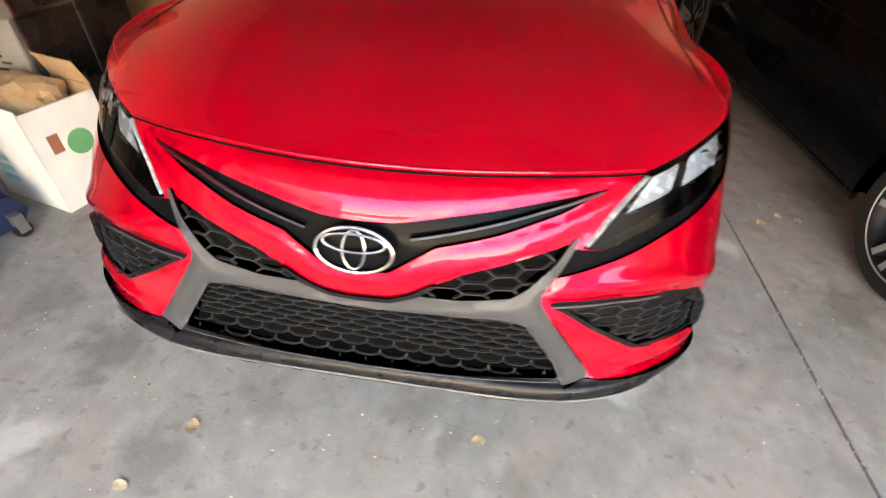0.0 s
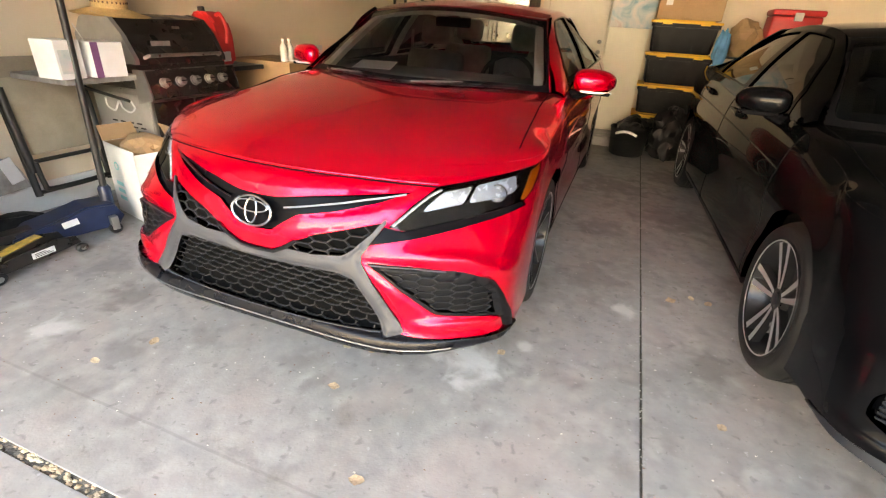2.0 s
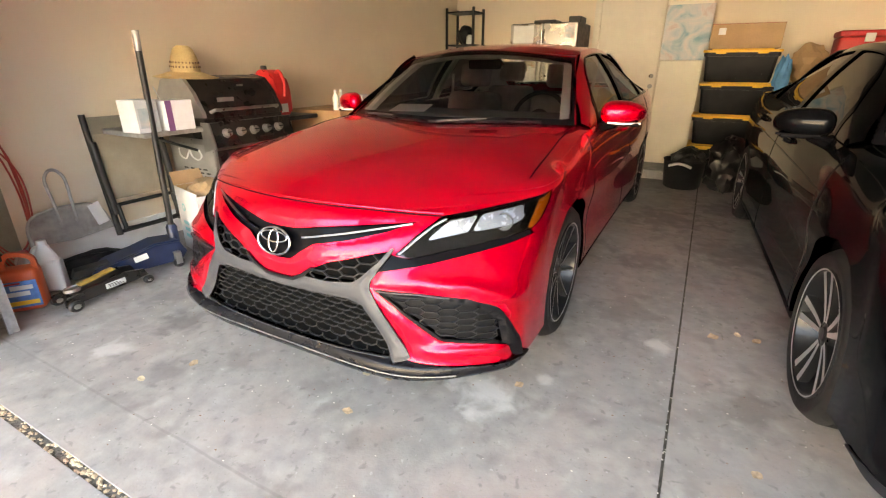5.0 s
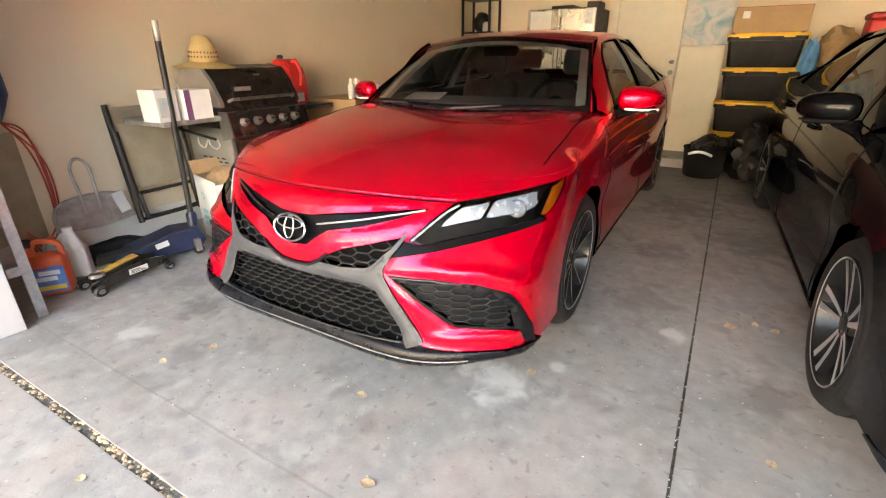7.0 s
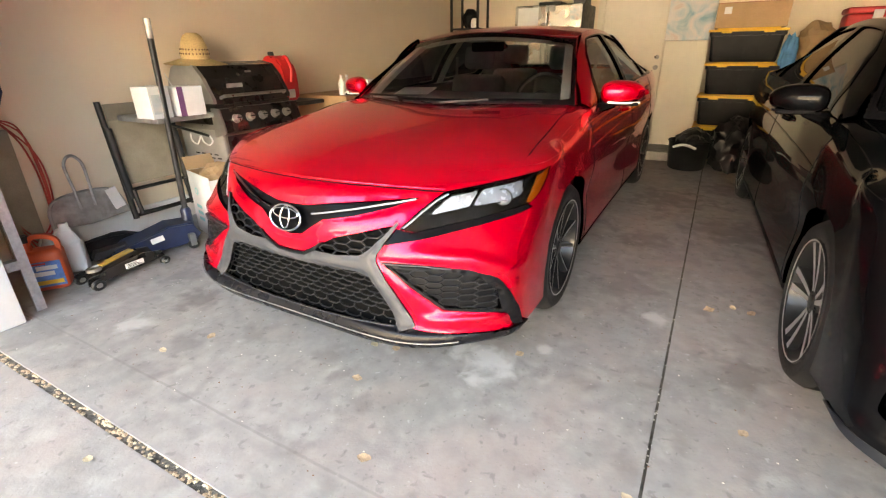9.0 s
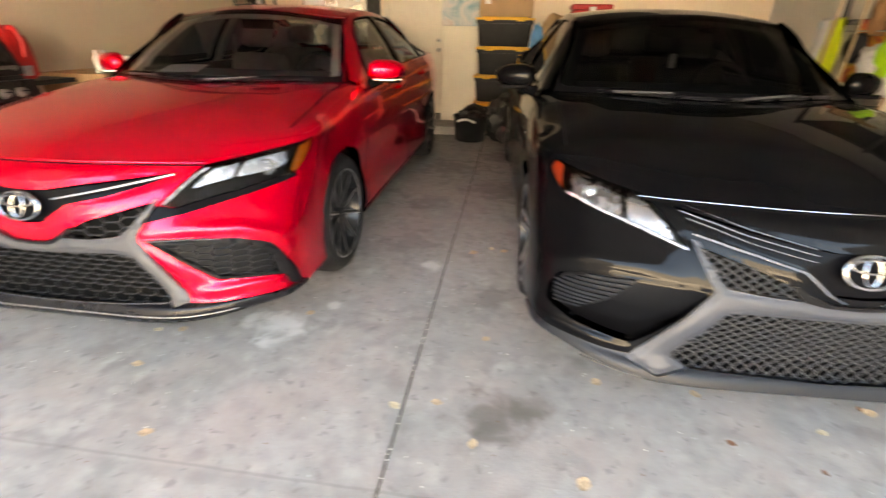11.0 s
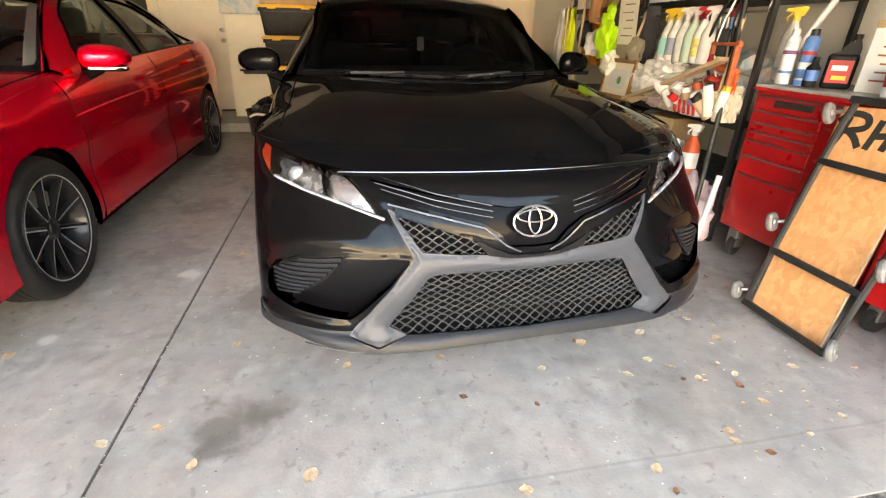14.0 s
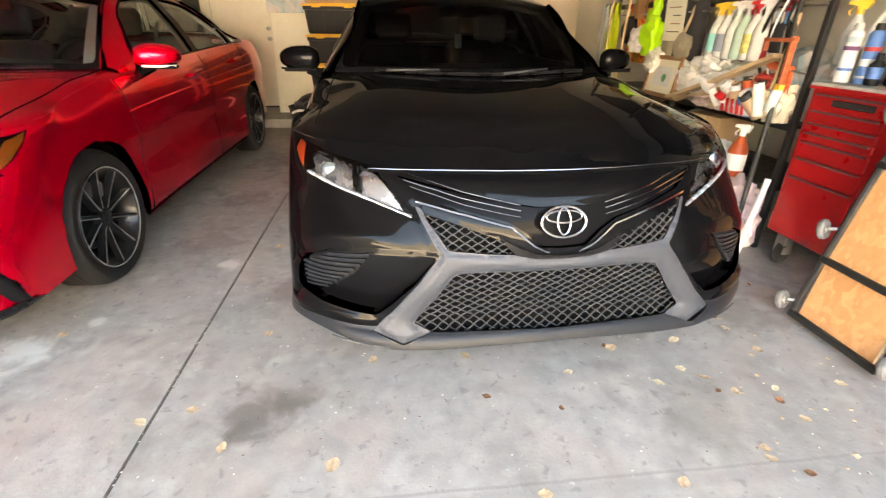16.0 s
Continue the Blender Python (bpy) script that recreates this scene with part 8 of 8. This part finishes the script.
part("loop", tube(smooth_line([(4.45, 1.84, 1.33), (4.44, 1.90, 1.10), (4.43, 1.95, 0.90), (4.43, 1.93, 0.84), (4.43, 1.89, 0.92), (4.44, 1.87, 1.12), (4.45, 1.85, 1.33)], 6), 0.008, 6), "foam_board", rope, smooth=True)
part("wrap", box((4.415, 1.89, 0.86), (4.445, 1.97, 1.05), 0.01), "foam_board", rope)
sheet = turned("notice_sheet", pose(4.435, 2.20, 1.14, 0, -4, 0), "off-white printed sheet hanging on the rack", "sheet")
part("paper", box((0, 0, 0), (0.004, 0.26, 0.36), 0.001), "foam_board", sheet)
for q in range(5):
    part("print_bar", box((-0.0015, 0.05, 0.06 + 0.055 * q), (0.0, 0.21 - 0.03 * (q % 3), 0.066 + 0.055 * q)), "brown_print" if q % 2 else "coat_dark", sheet)
pouch = tagged(part("leather_pouch", blob((0.05, 0.09, 0.09), 61, 0.3), "chair_border", smooth=True, at=pose(4.43, 2.16, 1.02)), "olive canvas pouch hanging on the rack", "pouch")
part("pouch_strap", tube(smooth_line([(0, 0.02, 0.16), (0.01, -0.02, 0.28), (0.02, -0.05, 0.38)], 5), 0, flat=(0.02, 0.004)), "wood_pale", pouch)
for q, (y0, bow, mt, wide) in enumerate(((1.33, 0.05, "tote_black", 0.009), (1.28, 0.03, "white_plastic", 0.006), (1.24, -0.02, "tote_black", 0.008), (1.20, 0.02, "steel", 0.006))):
    line = smooth_line([(4.45, y0, 1.40), (4.43, y0 + bow, 1.26), (4.44, y0 + bow * 1.6, 1.12), (4.46, y0 + bow * 0.5, 0.98)], 6)
    tagged(part("hose", tube(line, wide, 8), mt, smooth=True), "thin hose hanging in a curve on the rack", "hose", "hanging hoses")
belt = turned("tool_belt", pose(4.47, 1.30, 1.10), "dark nylon tool belt hanging on the rack", "tool belt")
part("pocket", box((-0.04, -0.06, 0.0), (0.02, 0.06, 0.16), 0.02, 3), "coat_dark", belt, smooth=True)
for q in range(4):
    part("tool_handle", tube([(-0.03, -0.045 + 0.03 * q, 0.15), (-0.035, -0.05 + 0.032 * q, 0.21)], 0.008, 8), "steel" if q % 2 else "sky_blue", belt, smooth=True)
bracket = turned("orange_bracket", pose(4.40, 1.16, 1.06), "orange metal bracket clamped on the rack", "bracket")
part("beam", box((-0.01, -0.06, 0.10), (0.02, 0.16, 0.12), 0.004), "rust_orange", bracket)
part("upright", box((-0.012, -0.05, -0.14), (0.022, -0.03, 0.13), 0.004), "rust_orange", bracket)
part("jaw", box((-0.008, 0.14, 0.05), (0.018, 0.16, 0.105), 0.004), "rust_orange", bracket)
bin_ = turned("clear_bin", pose(4.60, 1.12, 1.42), "clear plastic bin with blue parts on the upper shelf", "bin")
part("bin_body", box((-0.12, -0.10, 0), (0.12, 0.10, 0.16), 0.012), "clear_plastic", bin_)
part("bin_filling", blob((0.09, 0.08, 0.05), 66, 0.4), "bright_blue", bin_, at=pose(-0.02, 0, 0.155))
for q, (y0, z0, sx, sz, mt, lab) in enumerate(((2.98, 1.30, 0.09, 0.16, "frame_wood", "brown leather bag hanging at the back of the rack"), (3.15, 1.10, 0.10, 0.12, "coat_dark", "dark cloth bundle hanging at the back of the rack"), (2.55, 1.22, 0.06, 0.13, "coat_dark", "dark cloth bundle hanging on the rack"))):
    tagged(part("hanging_pouch", blob((0.06, sx, sz), 90 + q, 0.4, 2.2, 3), mt, smooth=True, at=pose(4.50, y0, z0)), lab, "bundle")
carton_box("low_carton", pose(4.60, 1.80, 0.38, 0, 0, 10), (0.28, 0.30, 0.30), "cardboard", "brown carton on the rack's low shelf")
for k, (y, mt) in enumerate(((2.2, "bag_white"), (2.6, "tote_black"), (3.0, "cardboard"))):
    tagged(part("shelf_bundle", blob((0.2, 0.18, 0.15), 50 + k, 0.3), mt, at=pose(4.76, y, 0.38)), "soft bundle on the rack's low shelf", "bundle")
for k, (y, w, mt) in enumerate(((1.25, 0.22, "clear_plastic"), (1.7, 0.3, "cardboard"), (2.2, 0.3, "white_card"), (2.8, 0.4, "cardboard"))):
    carton_box("shelf_carton", pose(4.74, y, 1.42), (0.36, w, 0.22), mt, "carton on the rack's upper shelf", False)
pole1 = turned("black_pole", pose(0, 0, 0), "long black metal pole leaning on the rack", "pole")
part("pole", tube([(4.31, 1.02, 0.0), (4.39, 1.11, 0.75), (4.46, 1.22, 1.55)], 0.014, 10), "dark_metal", pole1, smooth=True)
pole2 = turned("white_pipe", pose(0, 0, 0), "white plastic pipe leaning beside the tool chest", "pipe")
part("pipe", tube([(4.24, 0.88, 0.0), (4.38, 0.97, 0.46)], 0.017, 12), "white_plastic", pole2, smooth=True)
pole3 = turned("rod", pose(0, 0, 0), "thin pale wooden rod leaning on the rack", "rod")
part("rod", tube([(4.41, 1.20, 0.76), (4.44, 1.17, 1.30)], 0.009, 8), "wood_pale", pole3, smooth=True)
pole4 = turned("white_tube", pose(0, 0, 0), "white tube leaning behind the spray cans", "tube")
part("tube", tube([(4.66, 1.08, 0.99), (4.84, 0.99, 1.45)], 0.017, 10), "white_plastic", pole4, smooth=True)
tagged(part("blue_pad", box((-0.02, -0.05, 0), (0.02, 0.05, 0.14), 0.006), "white_card", at=pose(4.14, 0.98, 0.0, 14, 0, 20)), "white and blue mop head on the floor", "mop")
for k in range(2):
    br = turned("broom", pose(0, 0, 0), "broom with a pale wooden handle leaning on the rack", "broom", "brooms")
    part("handle", tube([(4.36, 3.05 + 0.35 * k, 0.12), (4.44, 3.10 + 0.33 * k, 1.65)], 0.012, 8), "wood_pale", br, smooth=True)
    part("head", box((4.31, 2.92 + 0.35 * k, 0.0), (4.38, 3.18 + 0.35 * k, 0.13), 0.01), "yellow", br)

# ---- dirt on the floor: leaves, patches, crumbs ----
def leaf_mesh(seed, size):
    rnd = random.Random(seed)
    bm = bmesh.new()
    n = 7
    mid, left, right = [], [], []
    curl = rnd.uniform(0.05, 0.25)
    for k in range(n):
        f = k / (n - 1)
        w = size * 0.36 * math.sin(math.pi * min(1, f * 0.97 + 0.03)) ** 0.8 * rnd.uniform(0.85, 1.1)
        x = size * (f - 0.5)
        z = size * curl * (2 * f - 1) ** 2 * 0.5 + 0.002
        mid.append(bm.verts.new((x, 0, z)))
        left.append(bm.verts.new((x, w, z + w * rnd.uniform(0.0, 0.35))))
        right.append(bm.verts.new((x, -w, z + w * rnd.uniform(0.1, 0.6))))
    for k in range(n - 1):
        bm.faces.new((mid[k], mid[k + 1], left[k + 1], left[k]))
        bm.faces.new((right[k], right[k + 1], mid[k + 1], mid[k]))
    me = bpy.data.meshes.new("leaf")
    bm.to_mesh(me)
    bm.free()
    me.polygons.foreach_set("use_smooth", [True] * len(me.polygons))
    return me


KINDS = [("leaf_tan", "dry tan fallen leaf on the concrete"), ("leaf_yellow", "dry pale yellow fallen leaf on the concrete"), ("leaf_brown", "small dark brown dry leaf on the concrete")]
LEAVES = [[], [], []]
for k, (mt, _) in enumerate(KINDS):
    for s in range(4):
        me = leaf_mesh(10 * k + s, (0.050, 0.046, 0.034)[k] * (0.8 + 0.12 * s))
        me.materials.append(MAT[mt])
        LEAVES[k].append(me)
rnd = random.Random(5)
SPOTS_A = [(2.59, -0.08), (2.84, -0.16), (1.72, -0.22), (3.14, 0.17), (1.73, 0.38), (3.10, -0.48), (3.43, -0.39), (3.25, -0.07), (3.38, 0.0), (3.44, -0.06), (3.67, -0.14), (3.64, -0.20), (2.93, 0.02), (2.55, 0.15), (3.46, 0.18), (3.74, 0.24), (3.77, 0.08), (3.66, -0.29), (3.88, -0.40), (3.50, -0.49), (3.11, -0.56), (2.68, -0.48), (3.42, -0.43)]
SPOTS_B = [(3.94, -0.14), (3.51, -0.14), (3.45, -0.13), (2.18, 0.16), (1.57, -0.05), (1.42, -0.09), (2.07, -0.32), (3.16, 0.15), (3.74, 0.33), (4.13, 0.6), (4.10, 0.68), (0.33, -0.03), (-0.49, -0.12), (0.25, 0.20), (0.36, 0.22), (0.62, -0.35), (-0.20, -0.80), (1.6, 1.28), (1.79, 1.33), (0.87, 0.45), (-0.59, -0.3), (1.71, 1.36)]
for k, (x, y) in enumerate(SPOTS_A + SPOTS_B):
    kind = (0, 1, 1, 0, 2)[rnd.randrange(5)]
    if (x, y) in ((0.33, -0.03), (-0.49, -0.12), (0.62, -0.35), (1.73, 0.38)):
        kind = 0
    ob = new("leaf", LEAVES[kind][rnd.randrange(4)])
    ob.matrix_basis = pose(x, y, 0.001, rnd.uniform(-8, 8), rnd.uniform(-8, 8), rnd.uniform(0, 360))
    tagged(ob, KINDS[kind][1], "leaf", "fallen leaves")


def litter(name, label, count, area, size, material, seed, lift=0.0):
    """Many tiny flat crumbs in one mesh."""
    r = random.Random(seed)
    vs, fs = [], []
    for _ in range(count):
        x, y = area(r)
        s = size * r.uniform(0.5, 1.5)
        a = r.uniform(0, 6.28)
        base = len(vs)
        for q in range(5):
            t = a + q * 1.257
            rr = s * r.uniform(0.6, 1.1)
            vs.append((x + rr * math.cos(t), y + rr * 0.7 * math.sin(t), lift + 0.001))
        vs.append((x, y, lift + s * 0.35))
        fs += [(base + q, base + (q + 1) % 5, base + 5) for q in range(5)]
    ob = mesh_part(name, vs, fs, material, smooth=False)
    return tagged(ob, label, "litter", kind="stuff")


litter("floor_crumbs", "tiny dark crumbs and grit on the concrete floor", 420, lambda r: (r.uniform(-1.6, 4.2), r.uniform(-0.65, 2.2)), 0.004, "leaf_brown", 2)
litter("floor_crumbs", "tiny pale crumbs on the concrete floor", 320, lambda r: (r.uniform(-1.6, 4.2), r.uniform(-0.65, 2.4)), 0.004, "foam_board", 3)
litter("seam_leaves", "dry leaf scraps packed into the slab seam", 260, lambda r: (r.uniform(-1.6, 1.2), -0.683 + r.gauss(0, 0.016)), 0.012, "leaf_tan", 4, -0.006)
litter("seam_leaves", "yellow leaf scraps packed into the slab seam", 110, lambda r: (r.uniform(-1.6, 1.2), -0.683 + r.gauss(0, 0.018)), 0.011, "leaf_yellow", 6, -0.005)
litter("corner_leaves", "dry leaf scraps beside the tool chest", 60, lambda r: (r.uniform(3.4, 4.35), r.uniform(-0.5, 1.0)), 0.012, "leaf_tan", 8)
litter("joint_grit", "pale grit along the floor joint", 160, lambda r: (JOINT + r.gauss(0, 0.012), r.uniform(-0.6, 4.5)), 0.005, "foam_board", 9, -0.003)
